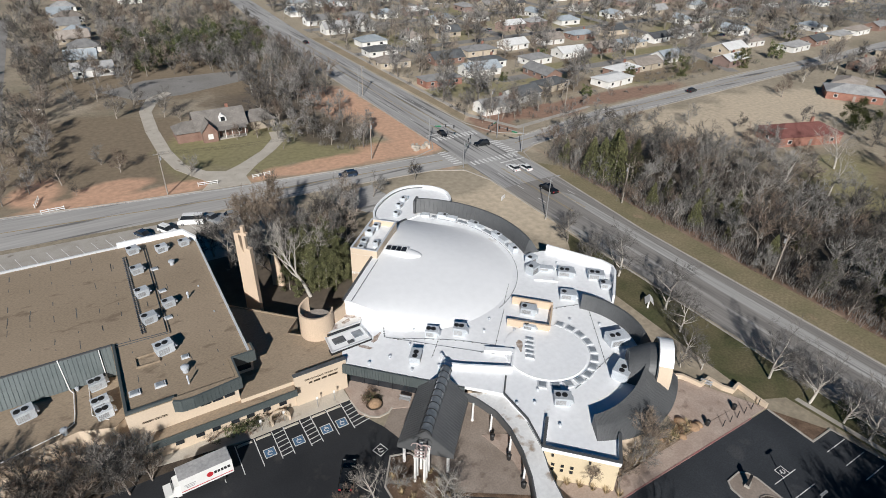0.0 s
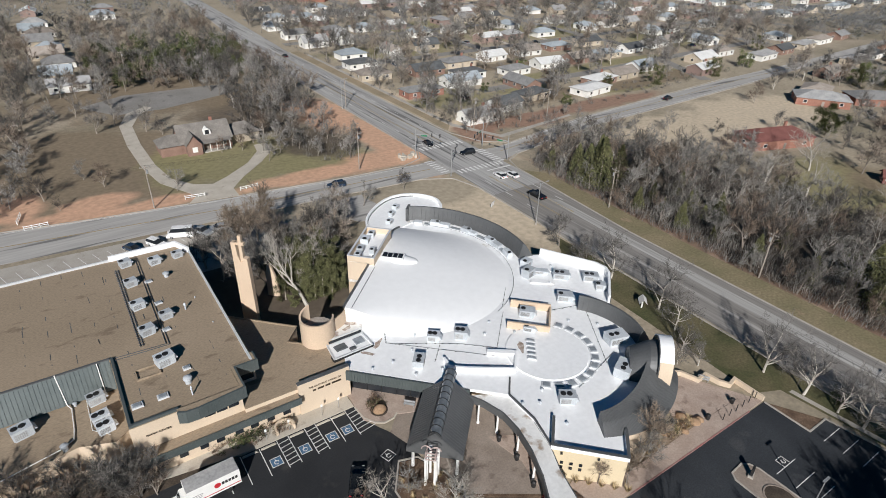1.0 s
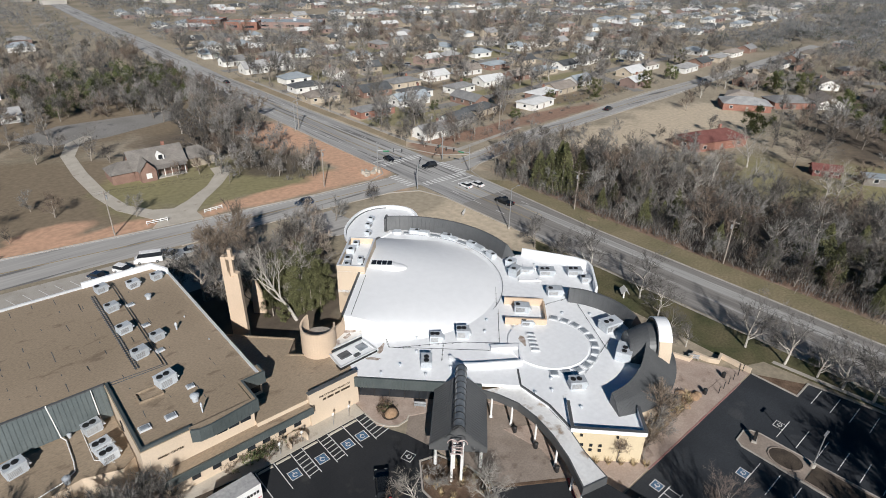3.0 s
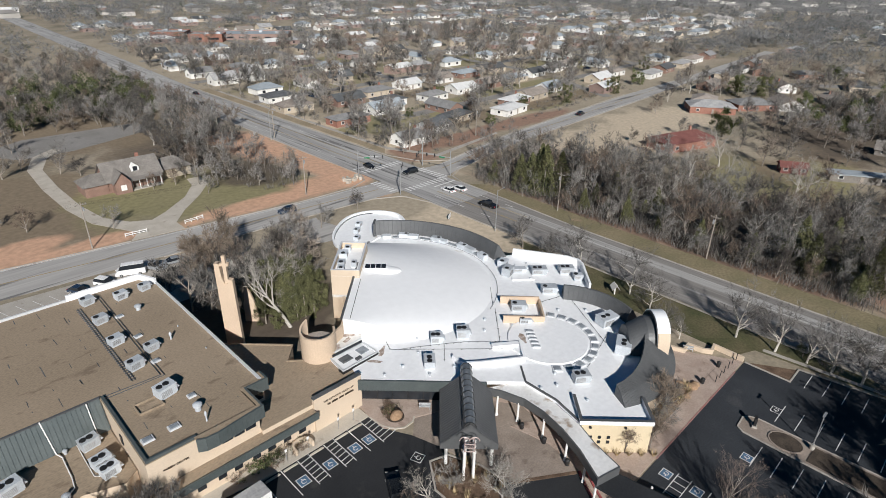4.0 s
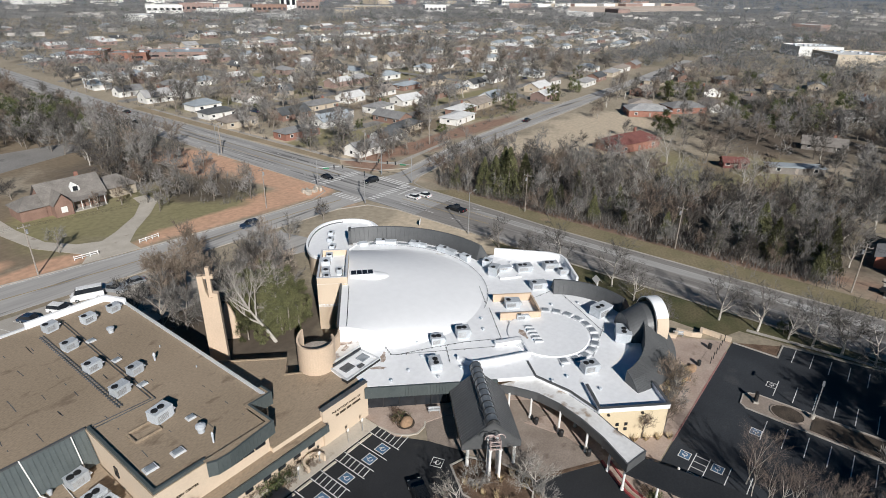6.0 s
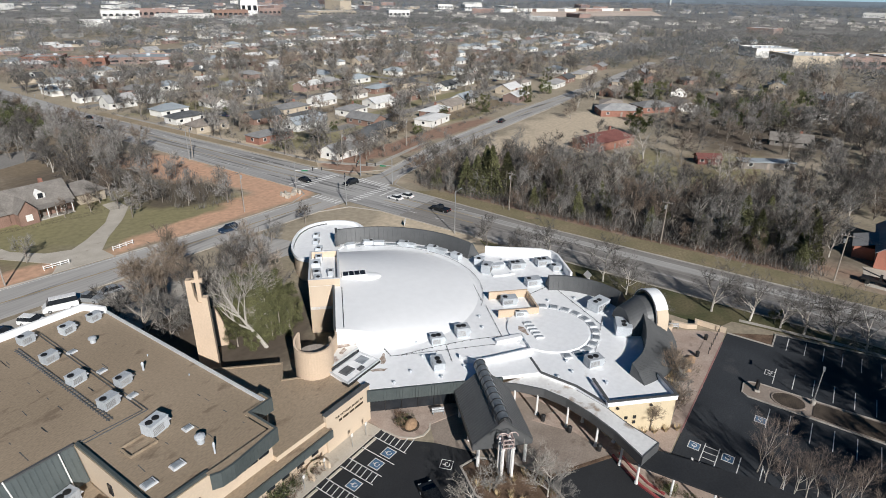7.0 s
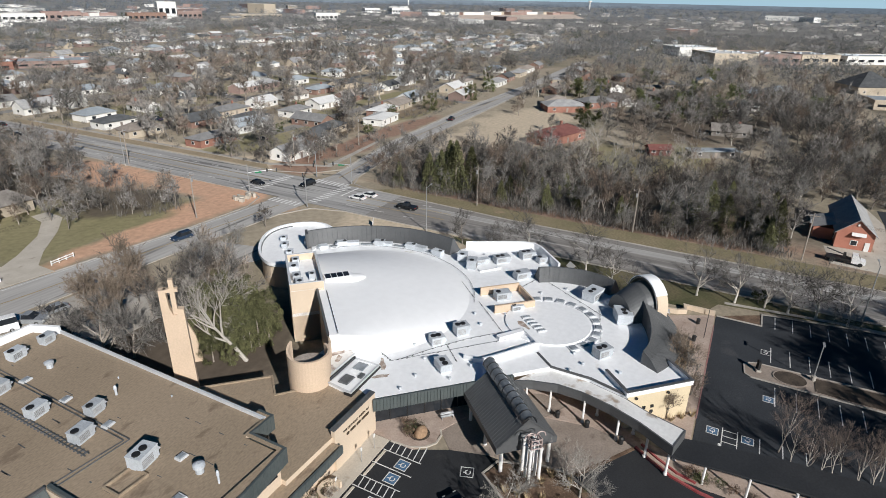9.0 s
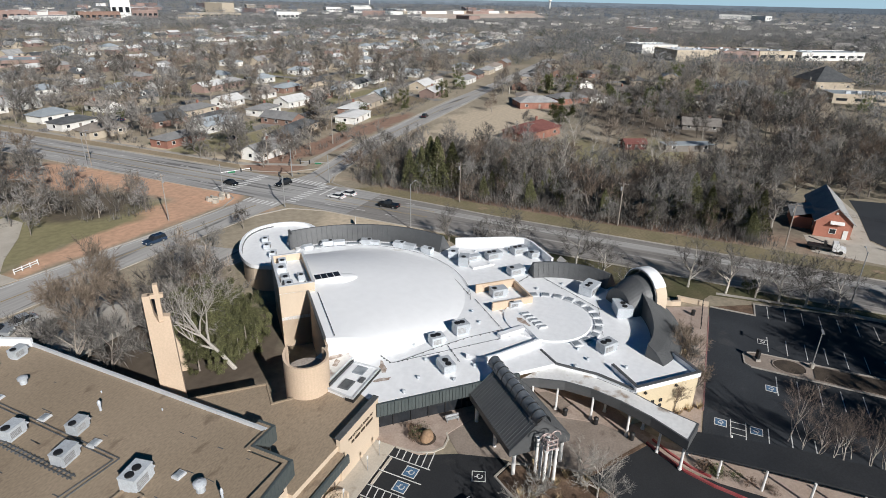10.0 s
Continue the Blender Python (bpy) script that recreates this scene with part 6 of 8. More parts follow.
def clear(x, y, r=3.0):
    if in_road(x, y, r * 0.6):
        return False
    if x < 90 and y < 116 and y > -60:
        return False
    return all((x - a) ** 2 + (y - b) ** 2 > (r + c) ** 2 for a, b, c in taken)


streets = Shape()
sx_list = [(205, 262, 900), (290, 236, 900), (375, 200, 900), (460, 200, 900), (560, 220, 900)]
sy_list = [(266, 114, 900), (330, 112, 900), (420, 118, 900), (520, 130, 900), (630, 130, 900)]
for y, a, b in sy_list:
    streets.prism([(a, y - 3.4), (b, y - 3.4 + 30), (b, y + 3.4 + 30), (a, y + 3.4)], -0.05, 0.028)
for x, a, b in sx_list:
    streets.prism([(x - 3.4, a), (x + 3.4, a), (x + 3.4 + 20, b), (x - 3.4 + 20, b)], -0.05, 0.024)
streets.prism([(330, 152), (345, 152), (420, 60), (412, 55)], -0.05, 0.03)
for a, b in (((150, 199), (220, 200.5)), ((220, 200.5), (290, 205.5)), ((290, 205.5), (380, 210)), ((258, 163), (276, 203))):
    streets.strip([a, b], -0.05, 0.03, 6.4)
tagged(part("residential_street", streets, road_mat), "narrow grey residential streets", "road", "", "structure")


def near_street(x, y, m=8.5):
    for yy, a, b in sy_list:
        if a - m < x < b and abs(y - (yy + 30 * (x - a) / (b - a))) < m:
            return True
    if 150 < x < 380 and abs(y - (197 + 0.055 * (x - 150))) < m - 1:
        return True
    if 55 < y < 153 and abs(x - (337 + (152 - y) * 0.84)) < m:
        return True
    for xx, a, b in sx_list:
        if a - m < y < b and abs(x - (xx + 20 * (y - a) / (b - a))) < m:
            return True
    return False


count = 0
drives = Shape()
for y, a, b in sy_list:
    for sgn_ in (-1, 1):
        x = a + 16
        while x < 760:
            yy = y + 30 * (x - a) / (b - a) + sgn_ * rnd.uniform(14, 18)
            if clear(x, yy, 9) and not near_street(x, yy, 10) and rnd.random() < 0.9:
                town_house(x, yy, (0 if sgn_ > 0 else 180) + rnd.uniform(-4, 4) + (90 if rnd.random() < 0.2 else 0))
                count += 1
                if count % 3:
                    ys = y + 30 * (x - a) / (b - a)
                    xd = x + rnd.choice((-6.5, 6.5))
                    drives.prism([(xd - 1.7, min(ys, yy)), (xd + 1.7, min(ys, yy)), (xd + 1.7, max(ys, yy)), (xd - 1.7, max(ys, yy))], -0.05, 0.02)
            x += rnd.uniform(19, 25)
for k in range(230):
    x, y = rnd.uniform(330, 900), rnd.uniform(-250, 900)
    if k < 115:
        x, y = rnd.uniform(114, 330), rnd.uniform(170, 420)
    if k > 200:
        x, y = rnd.uniform(-160, 80), rnd.uniform(330, 800)
    if clear(x, y, 10) and not near_street(x, y, 11) and not (340 < x < 800 and -160 < y < 120):
        town_house(x, y, rnd.choice((0, 90, 180, 270)) + rnd.uniform(-5, 5))
tagged(part("driveway", drives, walk_concrete), "pale concrete driveways between houses and street", "driveway", "", "structure")
for t in protos:
    t.location.x, t.location.y = rnd.uniform(120, 700), rnd.uniform(760, 900)


def big_block(name, x, y, turn, w, d, h, wall_m, roof_m, label, category, band=True, bits=3):
    t = thing(name, label, category, x, y, 0, turn)
    part("wall", Shape().prism(rect(-w / 2, -d / 2, w / 2, d / 2), 0, h), wall_m, t)
    part("roof", Shape().prism(rect(-w / 2 + 0.3, -d / 2 + 0.3, w / 2 - 0.3, d / 2 - 0.3), h, h + 0.1), roof_m, t)
    part("parapet", Shape().strip(rect(-w / 2, -d / 2, w / 2, d / 2), h, h + 0.7, 0.4, closed=True), wall_m, t)
    if band:
        n = max(2, int(w / 9))
        for k in range(n):
            part("window", Shape().box(-w / 2 + w * (k + 0.5) / n, -d / 2 - 0.05, h * 0.35, w / n * 0.6, 0.2, h * 0.3), glass, t)
        n = max(2, int(d / 9))
        for k in range(n):
            part("window", Shape().box(-w / 2 - 0.05, -d / 2 + d * (k + 0.5) / n, h * 0.35, 0.2, d / n * 0.6, h * 0.3), glass, t)
    r = random.Random(int(x + y))
    for k in range(bits):
        part("roof_unit", Shape().box(r.uniform(-w * 0.4, w * 0.4), r.uniform(-d * 0.35, d * 0.35), h, 2.5, 2, 1.3), grey_metal, t)
    taken.append((x, y, max(w, d) / 2 + 2))


big_block("school", 176, 512, -37, 26, 20, 7.0, brick_mat, shingle_grey, "low red brick school with flat grey roof", "school")
big_block("school", 198, 494, -37, 26, 18, 5.5, brick_mat, shingle_grey, "low red brick school with flat grey roof", "school")
big_block("school", 236, 492, -37, 62, 30, 4.0, far_brick, shingle_blue, "low brick school wing with flat blue-grey roof", "school")
big_block("store", 660, 100, -55, 40, 36, 8, siding_white, white_flat, "large white store with flat roof", "store", False, 10)
big_block("store", 592, 62, -55, 42, 40, 9, siding_tan, white_flat, "tan store block with pale roof", "store", False, 8)
big_block("store", 616, 28, -55, 40, 42, 8.5, far_brick, shingle_brown, "dull pinkish brick store block", "store", True, 8)
big_block("store", 640, -6, -55, 38, 38, 8.5, siding_tan, shingle_grey, "tan store block with grey roof", "store", True, 6)
big_block("store", 674, -60, -55, 70, 26, 7.0, siding_white, shingle_blue, "low white commercial block with blue-grey roof", "store", True, 6)
house(438, -32, -62, 26, 24, 4.5, siding_tan, shingle_dark, "hip", 8.5, "tan building with steep slate-coloured roof")
big_block("store", 378, -52, -76, 56, 22, 4.5, siding_tan, shingle_blue, "long low tan building with slate-green roof", "store", True, 4)
house(386, 17, -60, 14, 10, 3.2, siding_tan, shingle_blue, "hip", 3.0, "small house with pale green hipped roof")
for x, y, tn, w_, d_, h_, wm, rm_, lb in ((575, 1140, -25, 62, 30, 13, siding_white, white_flat, "pale campus hall with white walls"), (640, 1142, -25, 60, 34, 15, far_brick, shingle_red, "red brick campus hall with red roof"), (700, 1128, -25, 55, 34, 13, far_brick, shingle_red, "red brick campus hall with red roof"),
                                   (745, 1056, -30, 66, 34, 14, house_brick, shingle_brown, "dark brick campus block with flat roof"), (822, 1096, -30, 34, 30, 32, siding_white, white_flat, "tall white campus tower block"), (870, 1090, -30, 46, 30, 14, far_brick, shingle_grey, "brick campus block with grey roof"),
                                   (1042, 874, -40, 46, 26, 14, siding_white, shingle_grey, "grey office block with dark window bands"), (1010, 1045, -40, 110, 44, 8, siding_tan, shingle_blue, "long low hall with blue-green roof"), (1590, 1030, -35, 56, 30, 17, siding_white, white_flat, "white slab block far off"), (1640, 1165, -35, 50, 30, 13, siding_white, white_flat, "white slab block far off")):
    big_block("campus_hall", x, y, tn, w_, d_, h_, wm, rm_, lb, "building", True, 2)
FIELD = [(1290, 690), (1740, 505), (2180, 665), (1720, 890)]
for k in range(11):
    f = k / 10
    big_block("warehouse", 1560 + 560 * f + 25 * (k % 3), 905 - 215 * f + 18 * (k % 2), -25, 44 + 13 * (k % 4), 40, 8, (siding_white, siding_tan, far_brick, siding_white)[k % 4], white_flat, "long pale warehouse far off beside cleared ground", "warehouse", False, 3)
rb = random.Random(3)
for k in range(40):
    a = radians(rb.uniform(-4, 78) if k % 3 else rb.uniform(38, 62))
    d = rb.uniform(1000, 2500)
    x, y = -20 + d * math.cos(a), 40 + d * math.sin(a)
    m = rb.choice((far_brick, siding_white, siding_tan, far_brick, siding_white))
    big_block("campus_block", x, y, rb.uniform(0, 90), rb.uniform(35, 110), rb.uniform(25, 50), rb.choice((6, 7, 8, 10, 13)) * (1.8 if k % 11 == 0 else 1.0), m, rb.choice((white_flat, shingle_grey, white_flat)), "distant large building with flat roof", "building", False, 2)
for x, y, h in ((3100, 1900, 48), (3300, 900, 44)):
    t = thing("water_tower", "distant white water tower", "water tower", x, y, 0)
    part("stem", Shape().tube((0, 0, 0), (0, 0, h * 0.8), 4, 3, 12), white_paint, t)
    part("tank", Shape().tube((0, 0, h * 0.75), (0, 0, h * 0.9), 4, 10, 16).tube((0, 0, h * 0.9), (0, 0, h), 10, 6, 16), white_paint, t)
slab("cleared_field", FIELD, -0.05, 0.7, mat("pale_pinkish_bare_earth", (0.56, 0.45, 0.37), (0.66, 0.56, 0.48), 0.01, 0.95, fine=0.1, amount=0.12), "pale cleared ground far off", "field")
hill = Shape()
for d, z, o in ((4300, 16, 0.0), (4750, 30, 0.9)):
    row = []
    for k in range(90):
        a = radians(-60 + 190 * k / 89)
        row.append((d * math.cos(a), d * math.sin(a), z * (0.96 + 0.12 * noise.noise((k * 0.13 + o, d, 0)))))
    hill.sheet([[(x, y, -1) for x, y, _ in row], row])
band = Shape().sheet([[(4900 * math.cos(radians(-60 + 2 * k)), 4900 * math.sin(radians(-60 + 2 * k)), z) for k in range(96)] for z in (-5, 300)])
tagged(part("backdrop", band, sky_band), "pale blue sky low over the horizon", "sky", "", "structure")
tagged(part("backdrop", hill, far_hill), "horizon hills in painted blue-grey haze", "hills", "", "structure")

# ---- vehicles ----


def vehicle(x, y, turn, paint, style="sedan", label="parked sedan", z=0.06):
    t = thing("car" if style != "van" else "van", label, "car", x, y, z, turn, "cars")
    L, W, H = {"sedan": (4.7, 1.85, 1.42), "suv": (4.8, 1.95, 1.75), "pickup": (5.7, 2.0, 1.85), "van": (5.8, 2.1, 2.5)}[style]
    bl = 0.30
    belt = H * 0.58
    prof = {"sedan": [(-0.5, bl), (-0.5, belt * 0.92), (-0.43, belt), (0.22, belt), (0.47, belt * 0.8), (0.5, belt * 0.6), (0.5, bl)],
            "suv": [(-0.5, bl), (-0.5, belt), (0.2, belt), (0.46, belt * 0.86), (0.5, belt * 0.6), (0.5, bl)],
            "pickup": [(-0.5, bl), (-0.5, belt), (0.2, belt), (0.47, belt * 0.9), (0.5, belt * 0.6), (0.5, bl)],
            "van": [(-0.5, bl), (-0.5, H * 0.62), (0.36, H * 0.62), (0.46, H * 0.45), (0.5, H * 0.3), (0.5, bl)]}[style]

    def loft(pr, w0, w1):
        rws = []
        for s_ in (-1, 1):
            rws.append([(px * L, s_ * (w0 if i in (0, len(pr) - 1) else (w0 if pz < H * 0.7 else w1)) / 2, pz) for i, (px, pz) in enumerate(pr)])
        sh = Shape().sheet(rws)
        sh.add(rws[0], [tuple(range(len(pr)))])
        sh.add(rws[1], [tuple(range(len(pr) - 1, -1, -1))])
        sh.add([rws[0][0], rws[0][-1], rws[1][-1], rws[1][0]], [(0, 1, 2, 3)])
        return sh
    part("body", loft(prof, W, W), paint, t)
    cab = {"sedan": (-0.40, -0.27, 0.06, 0.24), "suv": (-0.49, -0.44, 0.06, 0.22), "pickup": (-0.12, -0.08, 0.12, 0.24), "van": (-0.49, -0.48, 0.28, 0.37)}[style]
    b = belt if style != "van" else H * 0.62
    gh = Shape()
    lo = [(cab[0] * L, -W * 0.47, b), (cab[3] * L, -W * 0.47, b), (cab[3] * L, W * 0.47, b), (cab[0] * L, W * 0.47, b)]
    hi = [(cab[1] * L, -W * 0.39, H - 0.05), (cab[2] * L, -W * 0.39, H - 0.05), (cab[2] * L, W * 0.39, H - 0.05), (cab[1] * L, W * 0.39, H - 0.05)]
    gh.add(lo + hi, [(4, 5, 6, 7), (0, 1, 5, 4), (1, 2, 6, 5), (2, 3, 7, 6), (3, 0, 4, 7)])
    part("cabin_glass", gh, glass, t)
    part("roof", Shape().add([(x_, y_, H - 0.05) for x_, y_, _ in hi] + [(x_ * 0.96, y_ * 0.93, H) for x_, y_, _ in hi], [(4, 5, 6, 7), (0, 1, 5, 4), (1, 2, 6, 5), (2, 3, 7, 6), (3, 0, 4, 7)]), paint, t)
    for sx_ in (-0.31, 0.31):
        for sy_ in (-1, 1):
            wh = part("wheel", Shape().tube((sx_ * L, sy_ * (W / 2 - 0.2), 0.33), (sx_ * L, sy_ * (W / 2 + 0.01), 0.33), 0.33, 0.33, 14), tyre_mat, t)
            part("rim", Shape().tube((sx_ * L, sy_ * (W / 2), 0.33), (sx_ * L, sy_ * (W / 2 + 0.03), 0.33), 0.2, 0.18, 10), steel, wh)
    for sy_ in (-1, 1):
        part("headlight", Shape().box(L * 0.495, sy_ * W * 0.36, belt * 0.62, 0.08, 0.35, 0.16), white_paint, t)
        part("tail_light", Shape().box(-L * 0.497, sy_ * W * 0.38, belt * 0.7, 0.06, 0.3, 0.2), red_mark, t)


vehicle(94.8, 153.8, -95, car_black, "sedan", "black sedan waiting at the crossing")
vehicle(101.0, 140.5, 170, car_black, "suv", "dark sport utility car in the crossing")
vehicle(98.6, 121.0, 90, car_white, "sedan", "white sedan waiting at the lights")
vehicle(101.9, 119.6, 90, car_white, "sedan", "white sedan waiting at the lights")
vehicle(98.4, 105.0, 90, car_black, "pickup", "dark pickup on the main road")
vehicle(55, 138.5, 172, car_blue, "suv", "dark blue car on the side road")
vehicle(2.6, 130.0, -60, car_blue, "sedan", "dark blue sedan parked behind the hall")
vehicle(7.4, 129.4, -60, car_white, "suv", "white car parked behind the hall")
vehicle(12.8, 131.2, 158, car_white, "van", "white passenger van parked behind the hall")
vehicle(17.2, 130.4, -60, car_silver, "pickup", "grey pickup parked behind the hall")
vehicle(21.2, 130.2, 172, car_silver, "sedan", "silver sedan parked behind the hall")
vehicle(212, 149.6, 10, car_black, "suv", "dark car on the side road")
vehicle(101.5, 300, 90, car_black, "sedan", "dark sedan on the main road")
vehicle(94.0, 275, -90, car_black, "sedan", "dark sedan on the main road")
vehicle(16.5, 49.0, 60, car_black, "suv", "black car in the parking lot")
tow = thing("tow_truck", "white tow truck with black flatbed and boom", "truck", 116.8, 5.2, 0.06, -95)
part("chassis", Shape().box(-0.3, 0, 0.5, 7.0, 0.9, 0.35), black_metal, tow)
part("cab", Shape().add([(1.0, -1.05, 0.55), (1.0, 1.05, 0.55), (3.6, 1.05, 0.55), (3.6, -1.05, 0.55), (1.0, -1.0, 2.4), (1.0, 1.0, 2.4), (2.0, 1.0, 2.4), (2.0, -1.0, 2.4), (2.6, -1.05, 1.5), (2.6, 1.05, 1.5), (3.55, -1.0, 1.3), (3.55, 1.0, 1.3)], [(0, 1, 2, 3), (0, 4, 5, 1), (4, 7, 6, 5), (7, 8, 9, 6), (8, 10, 11, 9), (10, 3, 2, 11), (0, 3, 10, 8, 7, 4), (1, 5, 6, 9, 11, 2)]), car_white, tow)
part("windscreen", Shape().add([(2.06, -0.85, 2.33), (2.06, 0.85, 2.33), (2.58, 0.9, 1.56), (2.58, -0.9, 1.56)], [(0, 1, 2, 3)]), glass, tow)
part("bed", Shape().box(-1.4, 0, 0.85, 4.6, 2.1, 0.35), black_metal, tow)
part("boom", Shape().pipe([(0.5, 0, 1.2), (-0.6, 0, 1.9), (-3.9, 0, 2.7)], 0.13, 6), black_metal, tow)
part("boom_post", Shape().box(-0.4, 0.5, 1.2, 0.5, 0.25, 1.0).box(-0.4, -0.5, 1.2, 0.5, 0.25, 1.0), black_metal, tow)
for x in (-2.4, 2.7):
    for sy_ in (-1, 1):
        part("wheel", Shape().tube((x, sy_ * 0.75, 0.45), (x, sy_ * 1.06, 0.45), 0.45, 0.45, 14), tyre_mat, tow)
for k in range(18):
    x, y = rnd.uniform(116, 420), rnd.uniform(180, 420)
    if clear(x, y, 3):
        vehicle(x, y, rnd.choice((0, 90)), rnd.choice((car_white, car_silver, car_black, car_blue)), rnd.choice(("sedan", "suv", "pickup")), "car parked beside a house")

tk = thing("box_truck", "white box truck parked across the bays", "truck", -0.5, 57.9, 0.06, 2)
part("cargo_box", Shape().box(0.9, 0, 0.95, 6.6, 2.45, 2.45), white_paint, tk)
part("box_roof", Shape().box(0.9, 0, 3.4, 6.5, 2.35, 0.06), shingle_grey, tk, "grey weathered box roof")
part("cab", Shape().add([(-4.3, -1.05, 0.5), (-2.4, -1.05, 0.5), (-2.4, 1.05, 0.5), (-4.3, 1.05, 0.5), (-4.25, -1.05, 1.35), (-4.25, 1.05, 1.35), (-3.3, -1.0, 1.45), (-3.3, 1.0, 1.45), (-2.95, -0.95, 2.35), (-2.95, 0.95, 2.35), (-2.4, -0.95, 2.4), (-2.4, 0.95, 2.4)],
                        [(3, 2, 1, 0), (0, 4, 5, 3), (4, 6, 7, 5), (6, 8, 9, 7), (8, 10, 11, 9), (1, 2, 11, 10), (0, 1, 10, 8, 6, 4), (2, 3, 5, 7, 9, 11)]), white_paint, tk)
part("windscreen", Shape().add([(-3.33, -0.85, 1.5), (-3.33, 0.85, 1.5), (-3.03, 0.8, 2.25), (-3.03, -0.8, 2.25)], [(0, 1, 2, 3)]), glass, tk)
part("chassis", Shape().box(0.6, 0, 0.55, 7.0, 1.0, 0.4), black_metal, tk)
part("red_line", Shape().box(0.9, -1.235, 1.25, 6.4, 0.02, 0.12), red_mark, tk)
part("red_mark", Shape().tube((1.3, -1.22, 2.35), (1.3, -1.25, 2.35), 0.42, 0.42, 12), red_mark, tk, "round red emblem")
for k, w_ in enumerate((0.32, 0.32, 0.32, 0.32, 0.32)):
    part("dark_mark", Shape().box(2.0 + 0.42 * k, -1.235, 2.15, w_, 0.02, 0.45), black_metal, tk)
for k in range(3):
    part("dark_mark", Shape().box(-1.2, -1.235, 2.2 - 0.25 * k, 1.4 - 0.2 * k, 0.02, 0.1), shingle_grey, tk)
for x in (-3.4, 2.6):
    for sy_ in (-1, 1):
        part("wheel", Shape().tube((x, sy_ * 0.85, 0.45), (x, sy_ * 1.15, 0.45), 0.45, 0.45, 14), tyre_mat, tk)

# ---- poles, lamps, signals ----


def utility_pole(x, y, h, turn=0.0):
    t = thing("utility_pole", "weathered wooden utility pole with crossarm", "pole", x, y, 0, turn, "utility poles")
    part("pole", Shape().tube((0, 0, 0), (0, 0, h), 0.17, 0.11, 8), wood_pole, t)
    part("crossarm", Shape().box(0, 0, h - 0.7, 2.4, 0.12, 0.14), wood_pole, t)
    for sx_ in (-1.05, -0.4, 0.5, 1.05):
        part("insulator", Shape().tube((sx_, 0, h - 0.56), (sx_, 0, h - 0.36), 0.06, 0.05, 6), steel, t)
    part("transformer", Shape().tube((0.32, 0, h - 2.2), (0.32, 0, h - 1.3), 0.22, 0.22, 8), steel, t)


upoles = [(10.7, 149.9), (66.2, 146.7), (112, 49.4), (110.5, 90.3), (113.6, 13.5), (112.8, -22), (26.4, 291), (90.0, 205), (118, 160), (150, 157)]
for x, y in upoles:
    utility_pole(x, y, 11.5 if x < 100 else 11.0, 90 if x > 100 and y < 140 else 0)


def wires(a, b, h0, h1, offs, vertical):
    t = thing("overhead_wire", "thin dark overhead wires", "wire")
    for k, o in enumerate(offs):
        pts = []
        for i in range(9):
            f = i / 8
            x, y = a[0] + (b[0] - a[0]) * f, a[1] + (b[1] - a[1]) * f
            z = h0 + (h1 - h0) * f - 4 * 1.1 * f * (1 - f)
            pts.append((x + (o if not vertical else 0), y + (o if vertical else 0), z))
        s = Shape().pipe(pts, 0.016, 3)
        part("wire", s, black_metal, t)


wires((110.5, 90.3), (112, 49.4), 10.6, 10.6, (-1, -0.4, 0.5, 1), False)
wires((112, 49.4), (113.6, 13.5), 10.6, 10.6, (-1, -0.4, 0.5, 1), False)
wires((113.6, 13.5), (112.8, -22), 10.6, 10.6, (-1, -0.4, 0.5, 1), False)
wires((10.7, 149.9), (66.2, 146.7), 11.1, 11.1, (-1, -0.4, 0.5, 1), True)
wires((10.7, 149.9), (-60, 163), 11.1, 11.1, (-1, 0, 1), True)
wires((110.5, 90.3), (118, 160), 10.6, 10.6, (-0.6, 0.6), False)


def street_lamp(x, y, h, turn, label="grey steel street lamp"):
    t = thing("street_lamp", label, "street lamp", x, y, 0, turn, "street lamps")
    part("pole", Shape().tube((0, 0, 0), (0, 0, h), 0.13, 0.08, 8), steel, t)
    part("arm", Shape().tube((0, 0, h - 0.3), (2.0, 0, h + 0.1), 0.05, 0.04, 6), steel, t)
    part("lamp_head", Shape().box(2.3, 0, h + 0.02, 0.8, 0.3, 0.14, top=0.8), steel, t)
    part("base", Shape().tube((0, 0, 0), (0, 0, 0.6), 0.24, 0.22, 8), concrete, t)


for x, y, h, tn in ((87.4, 93.0, 11, 0), (88.0, 204, 11, 0), (88.4, 316, 11, 0), (88.2, 5.0, 11, 0)):
    street_lamp(x, y, h, tn)
for x, y in ((63.6, 13.6), (72, -12)):
    t = thing("lot_lamp", "tall grey parking lot lamp on a concrete base", "street lamp", x, y, 0.1)
    part("base", Shape().tube((0, 0, 0), (0, 0, 0.8), 0.35, 0.35, 10), concrete, t)
    part("pole", Shape().tube((0, 0, 0.8), (0, 0, 6.3), 0.09, 0.06, 8), steel, t)
    part("lamp_head", Shape().box(0.35, 0, 6.2, 0.6, 0.3, 0.14).box(-0.35, 0, 6.2, 0.6, 0.3, 0.14), steel, t)
ps = thing("pedestal_sign", "dark pedestal on the parking island", "pedestal", 62.4, 21.0, 0.13, 20)
part("plinth", Shape().box(0, 0, 0, 1.2, 0.7, 0.3), concrete, ps)
part("pillar", Shape().box(0, 0, 0.3, 0.8, 0.35, 1.4), black_metal, ps)
